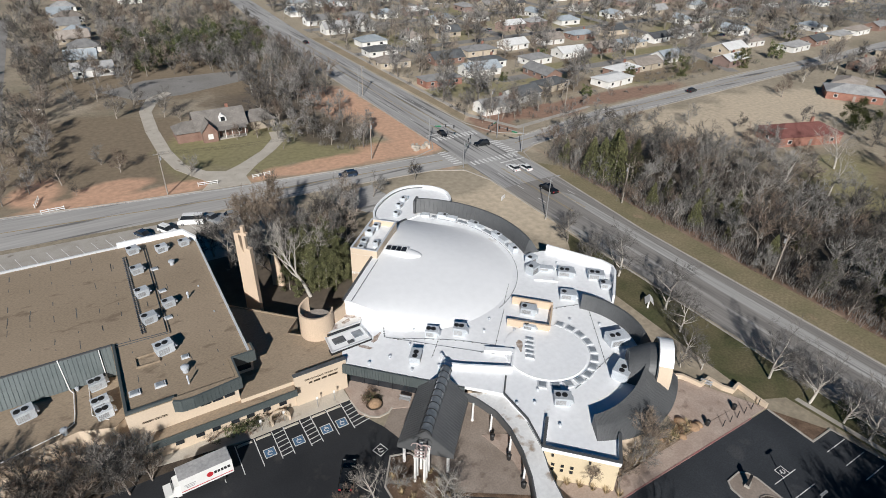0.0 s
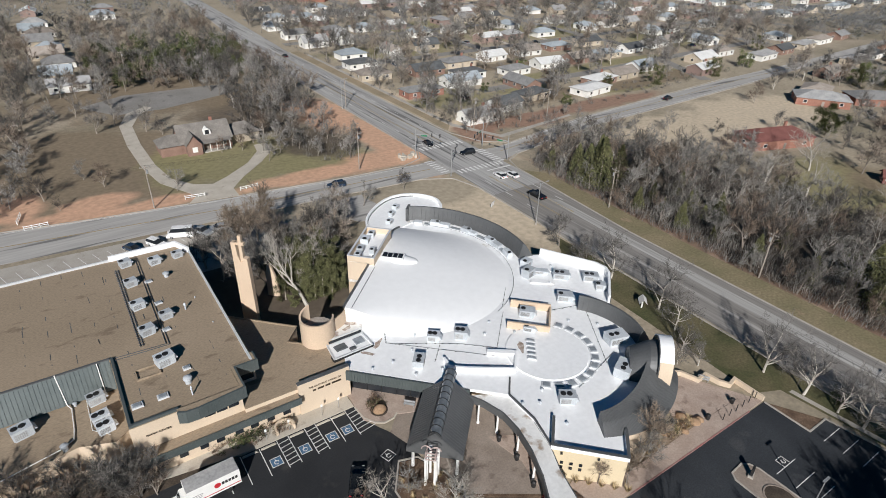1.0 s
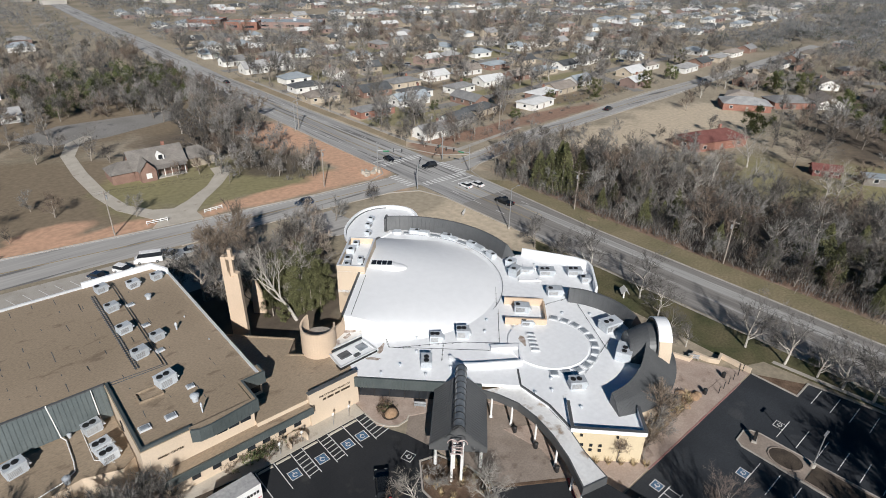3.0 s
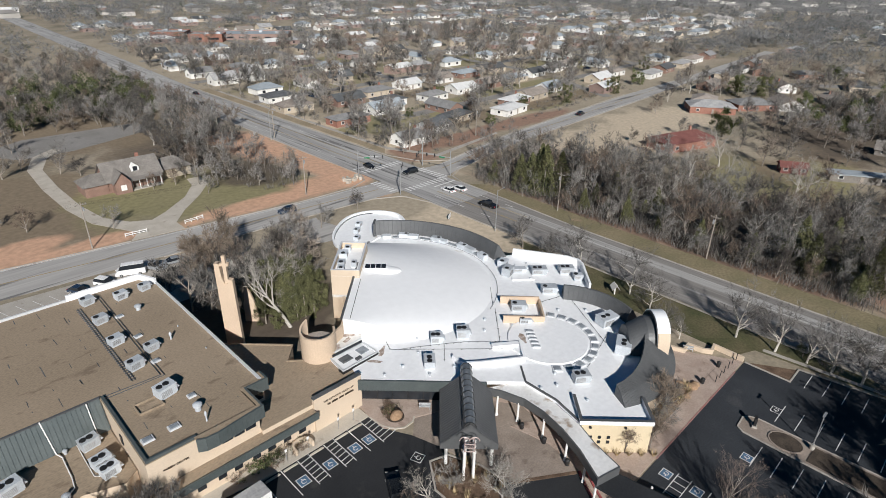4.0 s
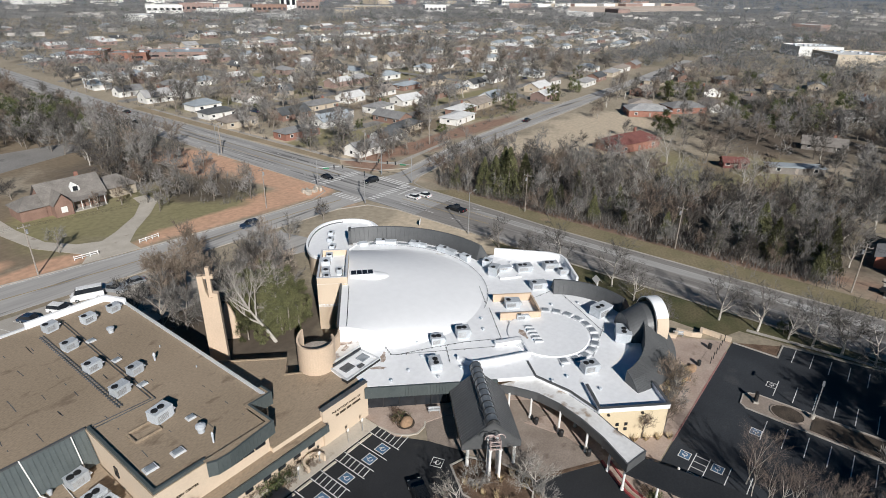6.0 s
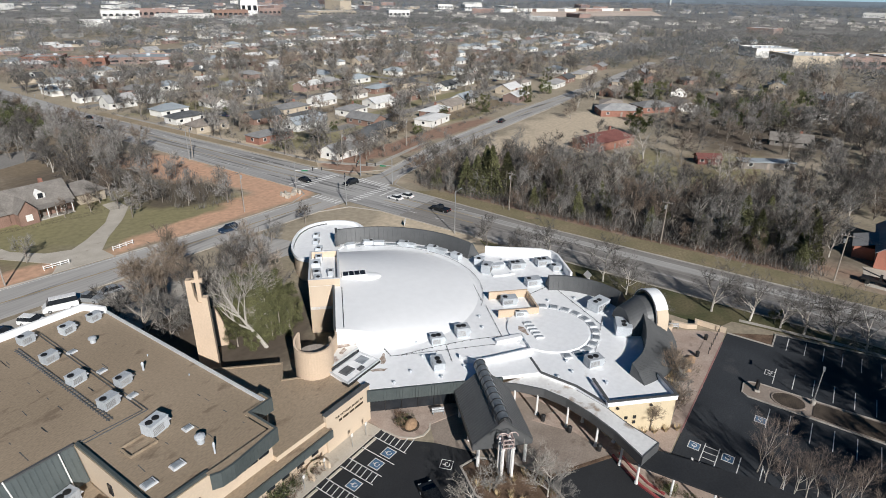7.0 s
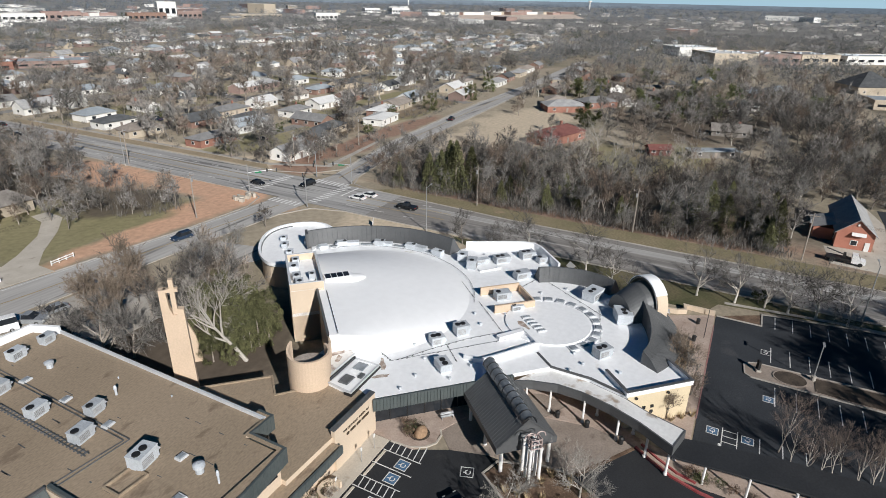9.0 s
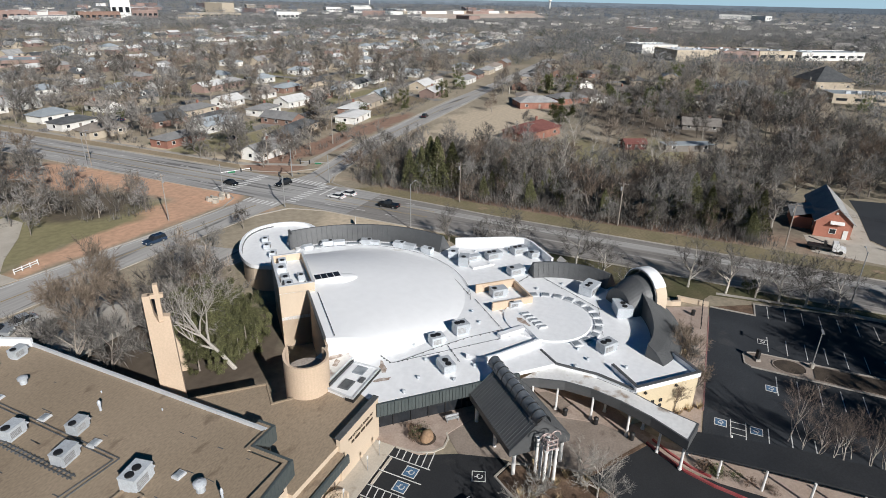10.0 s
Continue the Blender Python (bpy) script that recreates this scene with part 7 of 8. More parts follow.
for x, y, tn, arm in ((86.5, 128.6, 45, 9), (109.0, 130.5, 120, 8), (109.5, 144, 215, 9), (87.6, 150, -45, 8)):
    t = thing("traffic_signal", "steel traffic signal mast with long arm", "traffic light", x, y, 0, tn, "traffic signals")
    part("mast", Shape().tube((0, 0, 0), (0, 0, 8.2), 0.15, 0.11, 8), steel, t)
    part("arm", Shape().tube((0, 0, 5.9), (arm, 0, 6.5), 0.1, 0.06, 8), steel, t)
    for k in (0.65, 0.97):
        sg_ = part("signal_head", Shape().box(arm * k, 0, 5.7, 0.35, 0.3, 1.05), black_metal, t)
        for j in range(3):
            part("lens", Shape().tube((arm * k, -0.15, 5.9 + 0.32 * j), (arm * k, -0.2, 5.9 + 0.32 * j), 0.1, 0.1, 8), shingle_dark, sg_)
    part("street_sign", Shape().box(arm * 0.35, 0, 5.6, 1.8, 0.05, 0.45), green_sign, t)
for x, y, a in ((-14.4, 152.6, 0), (-17.6, 159, 80), (20.8, 150.8, -6), (34.6, 149.6, 4)):
    t = thing("rail_fence", "short white wooden rail fence", "fence", x, y, 0, a)
    for k in range(4):
        part("post", Shape().box(-2.4 + 1.6 * k, 0, 0, 0.14, 0.14, 1.15), white_paint, t)
    for z in (0.35, 0.8):
        part("rail", Shape().box(0, 0.09, z, 5.0, 0.06, 0.16), white_paint, t)
t = thing("goal_frame", "small white goal frame on the lawn", "goal", -18, 232, 0)
part("bar", Shape().tube((-3, 0, 0), (-3, 0, 2.2), 0.1, 0.1, 6).tube((3, 0, 0), (3, 0, 2.2), 0.1, 0.1, 6).tube((-3, 0, 2.2), (3, 0, 2.2), 0.1, 0.1, 6), white_paint, t)

# plaza wall, bollards, benches, litter bins, site stones, signs
zig = thing("zigzag_wall", "low cream zigzag seat wall round the plaza", "wall")
part("wall", Shape().strip([(68.4, 41.6), (71.4, 39.2), (72.4, 36.5), (74.6, 36.7), (75.0, 34.3), (75.8, 33.0), (77.7, 33.4), (77.6, 28.2)], 0, 0.9, 0.45), stucco, zig)
for k in range(6):
    t = thing("bollard", "slim dark steel bollard on the plaza", "bollard", 68.3 + 1.72 * k, 29.2, 0.14, 0, "plaza bollards")
    part("post", Shape().tube((0, 0, 0), (0, 0, 1.3), 0.06, 0.06, 6), black_metal, t)
    part("cap", Shape().tube((0, 0, 1.3), (0, 0, 1.36), 0.08, 0.06, 6), black_metal, t)
rk = random.Random(6)
for x, y, r_ in ((63.4, 33.0, 0.75), (61.4, 30.9, 0.5), (64.3, 31.3, 0.8), (65.3, 31.2, 0.6), (60.2, 32.6, 0.6), (62.4, 32.0, 0.45), (58.4, 32.2, 0.4)):
    t = thing("boulder", "rough tan boulder in the planting bed", "boulder", x, y, 0.05, rk.uniform(0, 360), "bed boulders")
    part("stone", Shape().sheet([[(r_ * 1.3 * math.cos(ph) * math.cos(a) * (0.85 + 0.3 * rk.random()), r_ * math.cos(ph) * math.sin(a) * (0.85 + 0.3 * rk.random()), r_ * math.sin(ph) * 0.9 + 0.1) for a in [2 * math.pi * m / 9 for m in range(9)]] for ph in (-0.3, 0.2, 0.7, 1.15, 1.5)], closed=True), rock_mat, t)
for x, y in ((72.8, 30.6), (66.5, 30.6), (37.0, 44.6), (37.0, 40.6), (36.0, 36.0), (33.2, 57.0)):
    t = thing("litter_bin", "dark round litter bin", "bin", x, y, 0.13, 0, "litter bins")
    part("body", Shape().tube((0, 0, 0), (0, 0, 0.9), 0.3, 0.34, 10), black_metal, t)
    part("lid", Shape().tube((0, 0, 0.9), (0, 0, 1.05), 0.36, 0.2, 10), black_metal, t)
for x, y, a in ((29.6, 57.4, -45), (69.8, 39.4, 20), (73.4, 36.2, -60)):
    t = thing("bench", "grey metal park bench", "bench", x, y, 0.13, a, "benches")
    part("seat", Shape().box(0, 0, 0.42, 1.8, 0.45, 0.06), steel, t)
    part("backrest", Shape().box(0, 0.24, 0.55, 1.8, 0.05, 0.4), steel, t)
    for k in (-0.75, 0.75):
        part("leg", Shape().box(k, 0, 0, 0.08, 0.4, 0.42), steel, t)
t = thing("site_stones", "heap of pale stone blocks and barriers at the corner", "stones", 82.4, 147.5, 0)
rs = random.Random(2)
for k in range(14):
    part("block", Shape().box(rs.uniform(-4, 4), rs.uniform(-1.6, 1.6), 0, rs.uniform(0.8, 1.8), rs.uniform(0.6, 1.1), rs.uniform(0.5, 1.2), rs.uniform(0, 90)), walk_concrete, t)
t = thing("lawn_sign", "white pitched shrine shelter on the lawn", "shelter", 81.5, 55.6, 0, 45)
part("post", Shape().box(0, 0, 0, 0.3, 0.3, 1.6), white_paint, t)
part("roof", Shape().add([(-1.2, -0.8, 1.5), (1.2, -0.8, 1.5), (1.2, 0, 2.4), (-1.2, 0, 2.4), (-1.2, 0.8, 1.5), (1.2, 0.8, 1.5)], [(0, 1, 2, 3), (3, 2, 5, 4)]), white_paint, t)
t = thing("road_sign", "small white sign on the corner lot", "sign", 84.0, 106.0, 0, 30)
part("post", Shape().box(0, 0, 0, 0.1, 0.1, 1.0), steel, t)
part("panel", Shape().box(0, 0, 0.5, 2.2, 0.1, 1.1), white_paint, t)
for k, (x, y) in enumerate(((17.6, 62.8), (20.3, 62.8), (12.4, 62.6), (9.0, 62.6))):
    t = thing("bay_post_sign", "slim post with a small white parking sign", "sign", x, y, 0.14, 0, "bay signs")
    part("post", Shape().tube((0, 0, 0), (0, 0, 2.2), 0.04, 0.04, 6), steel, t)
    part("panel", Shape().box(0, -0.04, 1.7, 0.32, 0.03, 0.5), white_paint, t)
for k in range(5):
    t = thing("wheel_stop", "pale concrete wheel stop", "wheel stop", (8.85, 13.0, 17.15, 19.57, 6.2)[k], 61.4, 0.05, 0, "wheel stops")
    part("block", Shape().box(0, 0, 0, 2.2, 0.32, 0.15, top=0.85), walk_concrete, t)

# ---- trees ----


def grow_tree(seed, h, spread, limbs, twigs, twig_len, twig_w, fork=0.25, lean=False, girth=0.021, aim=(0, 0, 1)):
    """Bare tree: trunk and limbs in one shape, fine branches and twigs in another."""
    r = random.Random(seed)
    trunk, crown = Shape(), Shape()

    def turn_from(d, ang):
        a = d.orthogonal().normalized()
        b = d.cross(a)
        t = r.uniform(0, 2 * math.pi)
        return (d * math.cos(ang) + (a * math.cos(t) + b * math.sin(t)) * math.sin(ang)).normalized()

    def branch(p, d, length, rad, level):
        sides = (6, 4, 3, 3)[level]
        steps = (3, 3, 2, 1)[level]
        pts = [p]
        for k in range(steps):
            d = (turn_from(d, r.uniform(0.04, 0.22)) + Vector((0, 0, 0.10 if level else 0.02))).normalized()
            q = p + d * (length / steps)
            if lean and level == 3:
                w = d.orthogonal().normalized() * rad * 1.6
                crown.add([p - w, p + w, q], [(0, 1, 2)])
            else:
                (trunk if level < 2 else crown).tube(p, q, rad * (1 - 0.7 * k / steps), rad * (1 - 0.7 * (k + 1) / steps), sides, False)
            p = q
            pts.append(p)
        if level == 3 or level == 2:
            for k in range(twigs if level == 3 else twigs // 2):
                f = r.uniform(0.15, 1.0) * (len(pts) - 1)
                i = min(int(f), len(pts) - 2)
                o = pts[i].lerp(pts[i + 1], f - i)
                td = (turn_from(d, r.uniform(0.3, 1.1)) + Vector((0, 0, 0.15))).normalized()
                e = o + td * twig_len * r.uniform(0.5, 1.2)
                w = td.orthogonal().normalized() * twig_w
                w.rotate(Matrix.Rotation(r.uniform(0, math.pi), 3, td))
                crown.add([o - w, o + w, e], [(0, 1, 2)])
        if level < 3:
            n = (limbs, 4, 4)[level]
            for k in range(n):
                f = (r.uniform(fork, 1.0) if level == 0 else r.uniform(0.3, 1.0)) * (len(pts) - 1)
                if k == n - 1:
                    f = len(pts) - 1.001
                i = min(int(f), len(pts) - 2)
                o = pts[i].lerp(pts[i + 1], f - i)
                ang = r.uniform(0.45, 1.0) * spread * (0.4 if k == n - 1 else 1.0)
                branch(o, turn_from(d, ang), length * r.uniform(0.5, 0.75), rad * (0.55 if level else 0.6) * (1 - 0.35 * f / max(1, len(pts) - 1)), level + 1)

    branch(Vector((0, 0, -0.1)), Vector(aim).normalized(), h * 0.48, h * girth, 0)
    return trunk, crown


def leafy_crown(seed, h, rad, count, size, cone=False, foot=0.2):
    r = random.Random(seed)
    s = Shape()
    lumps = [(Vector((r.uniform(-1, 1) * rad * 0.9, r.uniform(-1, 1) * rad * 0.9, r.uniform(foot, 0.95) * h)), r.uniform(0.16, 0.36) * rad) for _ in range(26)]
    for k in range(count):
        c, q = lumps[r.randrange(26)]
        if cone:
            f = r.random() ** 1.3
            a = r.uniform(0, 2 * math.pi)
            rr = rad * (1 - f) ** 0.75 * (0.82 + 0.22 * math.sin(a * 3 + f * 5 + seed)) * r.random() ** 0.3
            p = Vector((math.cos(a) * rr, math.sin(a) * rr, h * (0.06 + 0.94 * f)))
        else:
            d = Vector((r.gauss(0, 1), r.gauss(0, 1), r.gauss(0, 1))).normalized()
            p = c + d * q * r.uniform(0.3, 1.25)
            p.z = max(0.3, p.z)
        u = Vector((r.gauss(0, 1), r.gauss(0, 1), r.gauss(0, 1))).normalized() * size * r.uniform(0.6, 1.3)
        w = u.orthogonal().normalized() * size * r.uniform(0.3, 0.7)
        s.add([p - u * 0.5, p + w * 0.5, p + u * 0.5, p - w * 0.5], [(0, 1, 2, 3)])
    return s


class Kind:
    """Meshes of one kind of tree, shared by all its trees."""

    def __init__(self, trunk, crown, bark_m, crown_m):
        self.t, self.c = mesh_of(trunk, "trunk"), mesh_of(crown, "crown")
        self.t.materials.append(bark_m)
        self.c.materials.append(crown_m)
        self.m = (bark_m, crown_m)
        self.a = []
        for me in (self.t, self.c):
            co = np.zeros(len(me.vertices) * 3)
            me.vertices.foreach_get("co", co)
            lv = np.zeros(len(me.loops), dtype=np.int32)
            me.loops.foreach_get("vertex_index", lv)
            lt = np.zeros(len(me.polygons), dtype=np.int32)
            me.polygons.foreach_get("loop_total", lt)
            self.a.append((co.reshape(-1, 3), lv, lt))


mid_kinds = [Kind(*grow_tree(140 + k, 12, 0.95, 6, 8, 1.6, 0.05, 0.08, True), (bark, bark, pale_bark, bark)[k % 4], twig_mat) for k in range(8)]
lawn_kinds = [Kind(*grow_tree(200 + k, 8.8, 1.3, 8, 8, 1.25, 0.02, 0.22), pale_bark, twig_mat) for k in range(4)]
near_kinds = [Kind(*grow_tree(20 + k, 11, 1.0, 7, 9, 1.5, 0.035), bark, twig_mat) for k in range(6)]
thick_kinds = [Kind(*grow_tree(60 + k, 12, 0.9, 7, 13, 1.6, 0.04, 0.1), bark, twig_mat) for k in range(6)]
pale_kinds = [Kind(*grow_tree(80 + k, 12, 1.2, 7, 6, 1.4, 0.028), pale_bark, limb_mat) for k in range(3)]
rust_kinds = [Kind(*grow_tree(90 + k, 11, 0.8, 9, 12, 1.2, 0.035, 0.15), bark, rust_twig) for k in range(2)]
slim_kinds = [Kind(*grow_tree(95 + k, 11, 0.7, 7, 8, 1.1, 0.012, 0.3, False, 0.0105), pale_bark, birch_twig) for k in range(3)]
light_kinds = [Kind(*grow_tree(40 + k, 11.5, 1.0, 6, 5, 1.9, 0.085, 0.18, True), bark, town_twig) for k in range(6)]
ever_kinds = [Kind(Shape().tube((0, 0, 0), (0, 0, 6), 0.2, 0.08, 6), leafy_crown(10 + k, 9, 2.9, 2400, 0.44, True), bark, cedar_leaf) for k in range(3)]
oak_kinds = [Kind(Shape().tube((0, 0, 0), (0, 0, 5), 0.3, 0.12, 6), leafy_crown(30 + k, 9, 4.2, 1700, 0.62), bark, leaf_mat) for k in range(2)]
juniper_kinds = [Kind(Shape().tube((0, 0, 0), (0, 0, 6), 0.22, 0.08, 6), leafy_crown(70 + k, 9.5, 2.9, 6400, 0.27, False, 0.04), bark, cedar_leaf) for k in range(3)]
leaning_kind = Kind(*grow_tree(304, 17, 0.85, 8, 6, 1.3, 0.022, 0.3, False, 0.022, (-0.18, 0.62, 0.9)), pale_bark, limb_mat)
shrub_kinds = [Kind(Shape().tube((0, 0, 0), (0, 0, 0.4), 0.06, 0.04, 5), leafy_crown(50 + k, 1.0, 0.75, 480, 0.12), bark, (leaf_mat, mulch, rust_twig)[k]) for k in range(3)]

broad_kind = Kind(Shape().tube((0, 0, 0), (0, 0, 5), 0.3, 0.12, 6), leafy_crown(95, 9, 4.0, 5200, 0.46, False, 0.07), bark, leaf_mat)

tr = random.Random(11)


waiting = []


def tree(x, y, kinds, scale, label, group, name="tree", category="tree", z=0.0, tall=1.0):
    waiting.append((x, y, kinds[tr.randrange(len(kinds))], scale, tr.uniform(0, 360), label, group, name, category, z, tall))


def plant(x, y, k, scale, turn, label, group, name, category, z, tall):
    t = thing(name, label, category, x, y, z, turn, group)
    t.scale = (scale, scale, scale * tall)
    for nm, me in (("trunk", k.t), ("crown", k.c)):
        ob = new(nm, me)
        ob.parent = t
        kinds_ = TWIGS.get(me.materials[0])
        if kinds_ and group != "lawn trees":
            ob.material_slots[0].link = "OBJECT"
            ob.material_slots[0].material = kinds_[int(turn * 7.3) % len(kinds_)]


def forest(name, items, label):
    """Many trees in one mesh."""
    vs, ls, ts, ms, mats, off = [], [], [], [], [], 0
    for x, y, k, scale, turn, _, _, _, _, z, tall in items:
        c, s = math.cos(radians(turn)), math.sin(radians(turn))
        rot = np.array([[c, -s, 0], [s, c, 0], [0, 0, tall]]) * scale
        for (co, lv, lt), m in zip(k.a, k.m):
            kinds_ = TWIGS.get(m, [m])
            m = kinds_[int(turn * 7.3) % len(kinds_)]
            if m not in mats:
                mats.append(m)
            vs.append(co @ rot.T + np.array([x, y, z]))
            ls.append(lv + off)
            ts.append(lt)
            ms.append(np.full(len(lt), mats.index(m), dtype=np.int32))
            off += len(co)
    v, lv, lt, mi = np.concatenate(vs), np.concatenate(ls), np.concatenate(ts), np.concatenate(ms)
    me = bpy.data.meshes.new(name)
    me.vertices.add(len(v))
    me.vertices.foreach_set("co", v.ravel())
    me.loops.add(len(lv))
    me.loops.foreach_set("vertex_index", lv.astype(np.int32))
    me.polygons.add(len(lt))
    me.polygons.foreach_set("loop_start", np.concatenate([[0], np.cumsum(lt)[:-1]]).astype(np.int32))
    for m in mats:
        me.materials.append(m)
    me.polygons.foreach_set("material_index", mi)
    me.update(calc_edges=True)
    tagged(new(name, me), label, "trees", "", "stuff")


def poly_has(poly, x, y):
    ins = False
    for (ax, ay), (bx_, by_) in zip(poly, poly[1:] + poly[:1]):
        if (ay > y) != (by_ > y) and x < (bx_ - ax) * (y - ay) / (by_ - ay) + ax:
            ins = not ins
    return ins


def scatter(poly, gap, tries):
    """Places inside a plan outline, at least gap apart."""
    xs, ys = [p[0] for p in poly], [p[1] for p in poly]
    out = []
    for _ in range(tries):
        x, y = tr.uniform(min(xs), max(xs)), tr.uniform(min(ys), max(ys))
        if poly_has(poly, x, y) and all((x - a) ** 2 + (y - b) ** 2 > gap * gap for a, b in out):
            out.append((x, y))
    return out


# lawn trees beside the road
for x, y, s in ((84.6, 66.2, 0.95), (84.0, 53.4, 0.9), (77.0, 43.0, 0.75), (81.0, 47.5, 0.7), (84.2, 32.0, 0.9), (84.6, 25.4, 0.9), (85.2, 20.4, 0.7), (85.2, 16.6, 0.95), (85.3, 12.2, 0.95), (85.0, 7.4, 0.85), (85.4, -2, 0.9), (85.6, -12, 0.9), (73.4, 41.2, 0.6), (76.0, 39.0, 0.6)):
    tree(x, y, lawn_kinds, s * (1.4 if x > 80 else 1.0), "bare spreading tree on the lawn strip", "lawn trees")
tree(86.8, 21.5, oak_kinds, 0.32, "small evergreen on the lawn strip", "lawn trees")
for x, y, s in ((84.6, 82.0, 0.9), (86.4, 75, 0.6), (80.5, 71.5, 0.9)):
    tree(x, y, near_kinds, s * 0.85, "bare tree between church and road", "lawn trees")

# grove between hall and church
for x, y, s, kd in ((22.5, 99, 1.2, thick_kinds), (28.5, 99, 1.1, near_kinds), (33.5, 104, 1.05, near_kinds), (40, 107, 1.0, near_kinds), (27, 108, 1.1, thick_kinds), (19, 106, 1.05, thick_kinds), (34, 113, 1.0, near_kinds), (43, 115, 0.9, near_kinds),
                    (24.5, 116, 1.2, rust_kinds), (24, 124, 1.0, rust_kinds), (22, 118, 1.1, rust_kinds), (29, 115, 1.1, rust_kinds), (20, 112, 1.1, rust_kinds), (27, 120, 1.5, rust_kinds), (31, 96, 1.2, pale_kinds), (33, 100, 1.1, pale_kinds), (16, 108, 1.1, thick_kinds), (14, 114, 1.1, thick_kinds), (36, 102, 1.05, thick_kinds), (30, 104, 1.1, thick_kinds), (37, 109, 1.0, thick_kinds), (48, 121, 1.0, light_kinds), (46, 113, 0.9, light_kinds), (43.5, 119.5, 0.95, light_kinds), (42, 109, 1.0, light_kinds), (56, 124, 0.75, near_kinds), (70, 127.5, 0.65, near_kinds), (31, 121, 0.8, near_kinds), (39, 121, 0.85, near_kinds)):
    tree(x, y, kd, s * 0.82, "bare winter tree in the church grove", "grove trees")
for x, y, s in ((28.2, 99.0, 1.0), (30.4, 95.0, 1.1), (32.2, 99.0, 1.0), (33.4, 93.0, 0.9), (30.6, 91.6, 0.8), (28.6, 101.5, 0.95), (24.6, 100.0, 0.85), (34.5, 97, 0.8), (29.8, 94.0, 0.8), (32.2, 91.0, 0.75), (29.4, 98.2, 0.9), (24.0, 94.6, 0.6), (28.9, 91.6, 0.6), (24.6, 91.6, 0.42), (27.4, 96.0, 0.8), (25.6, 97.6, 0.9), (32.6, 94.6, 0.8), (34.0, 96.0, 0.9), (35.4, 101.0, 0.9), (33.6, 103.0, 0.9)):
    tree(x, y, juniper_kinds, s, "olive green juniper beneath bare trees", "grove trees")
waiting.append((26.7, 90.5, leaning_kind, 1.0, 0.0, "large pale leaning tree in the church grove", "grove trees", "tree", "tree", 0.0, 1.0))

for x, y, s, kk in ((8.9, 64.2, 1.7, 0), (7.9, 64.1, 1.5, 0), (6.4, 63.8, 1.6, 0), (5.4, 63.8, 1.6, 0), (9.8, 65.0, 1.4, 2), (10.6, 65.2, 1.2, 2), (8.6, 65.2, 1.2, 2), (7.0, 64.9, 1.2, 2), (4.2, 64.9, 1.4, 2), (3.2, 65.0, 1.2, 2), (2.2, 64.8, 1.1, 2), (24.3, 60.0, 1.1, 1), (26.3, 59.9, 1.2, 0), (25.4, 60.8, 1.3, 1), (25.0, 60.4, 1.2, 0)):
    tree(x, y, shrub_kinds[kk:kk + 1], s, ("green clipped shrub by the path", "brown dormant shrub in mulch", "russet shrub by the path")[kk], "garden shrubs", "shrub", "shrub", 0.1)
# trees before the hall and round the canopy
for x, y, s, kd in ((-11.5, 63.0, 0.8, thick_kinds), (-15.5, 63.4, 0.8, thick_kinds), (-7.5, 62.4, 0.7, thick_kinds), (-20, 64, 0.8, thick_kinds), (-14, 61.5, 0.7, thick_kinds), (-9.5, 64.2, 0.7, thick_kinds), (-5.0, 63.2, 0.6, thick_kinds), (-18, 62, 0.7, thick_kinds), (-12.5, 60.5, 0.75, thick_kinds), (-16.5, 60.0, 0.8, thick_kinds), (-21, 61, 0.8, thick_kinds), (-8.6, 60.8, 0.65, thick_kinds), (-24, 63, 0.9, thick_kinds), (-5.8, 61.6, 0.5, thick_kinds), (26.5, 40.6, 0.55, pale_kinds), (21.6, 44.2, 0.5, near_kinds), (25.0, 38.2, 0.65, pale_kinds), (18.2, 44.4, 0.6, pale_kinds), (15.0, 45.6, 0.5, near_kinds), (53.6, 31.3, 0.8, rust_kinds), (51.4, 31.0, 0.62, thick_kinds), (55.6, 31.6, 0.6, thick_kinds), (47.0, 29.6, 0.6, rust_kinds), (43.6, 31.6, 0.45, rust_kinds), (24, 37, 0.5, near_kinds)):
    tree(x, y, kd, s * 0.9, "bare ornamental tree in a planting bed", "garden trees")
for x, y, s in ((41.2, 17.2, 0.95), (41.6, 15.5, 0.9), (41.2, 14.1, 0.95), (42.0, 12.8, 0.95), (41.2, 10.4, 1.0), (41.0, 9.0, 0.9), (41.4, 6.5, 0.9), (44.5, 7.5, 0.9), (47, 4.5, 0.95), (50.5, 2.5, 0.9), (46, 1, 0.95), (44, 11.5, 0.8), (52, -2, 1.0), (44.2, 18.2, 1.1)):
    tree(x, y, slim_kinds, s * 0.75, "slim pale-trunked bare tree beside the lot", "birch clump")
for k in range(46):
    x, y = tr.choice(((tr.uniform(20.8, 27), tr.uniform(38, 47)), (tr.uniform(47, 63), tr.uniform(30.9, 32.6)), (tr.uniform(2, 14), tr.uniform(62.3, 64.2)), (tr.uniform(33.4, 34.6), tr.uniform(20, 28))))
    if not poly_has(plan, x, y):
        tree(x, y, shrub_kinds[1:] if tr.random() < 0.8 else shrub_kinds[:1], tr.uniform(0.6, 1.1), "low brown or straw-coloured garden shrub", "garden shrubs", "shrub", "shrub", 0.12)


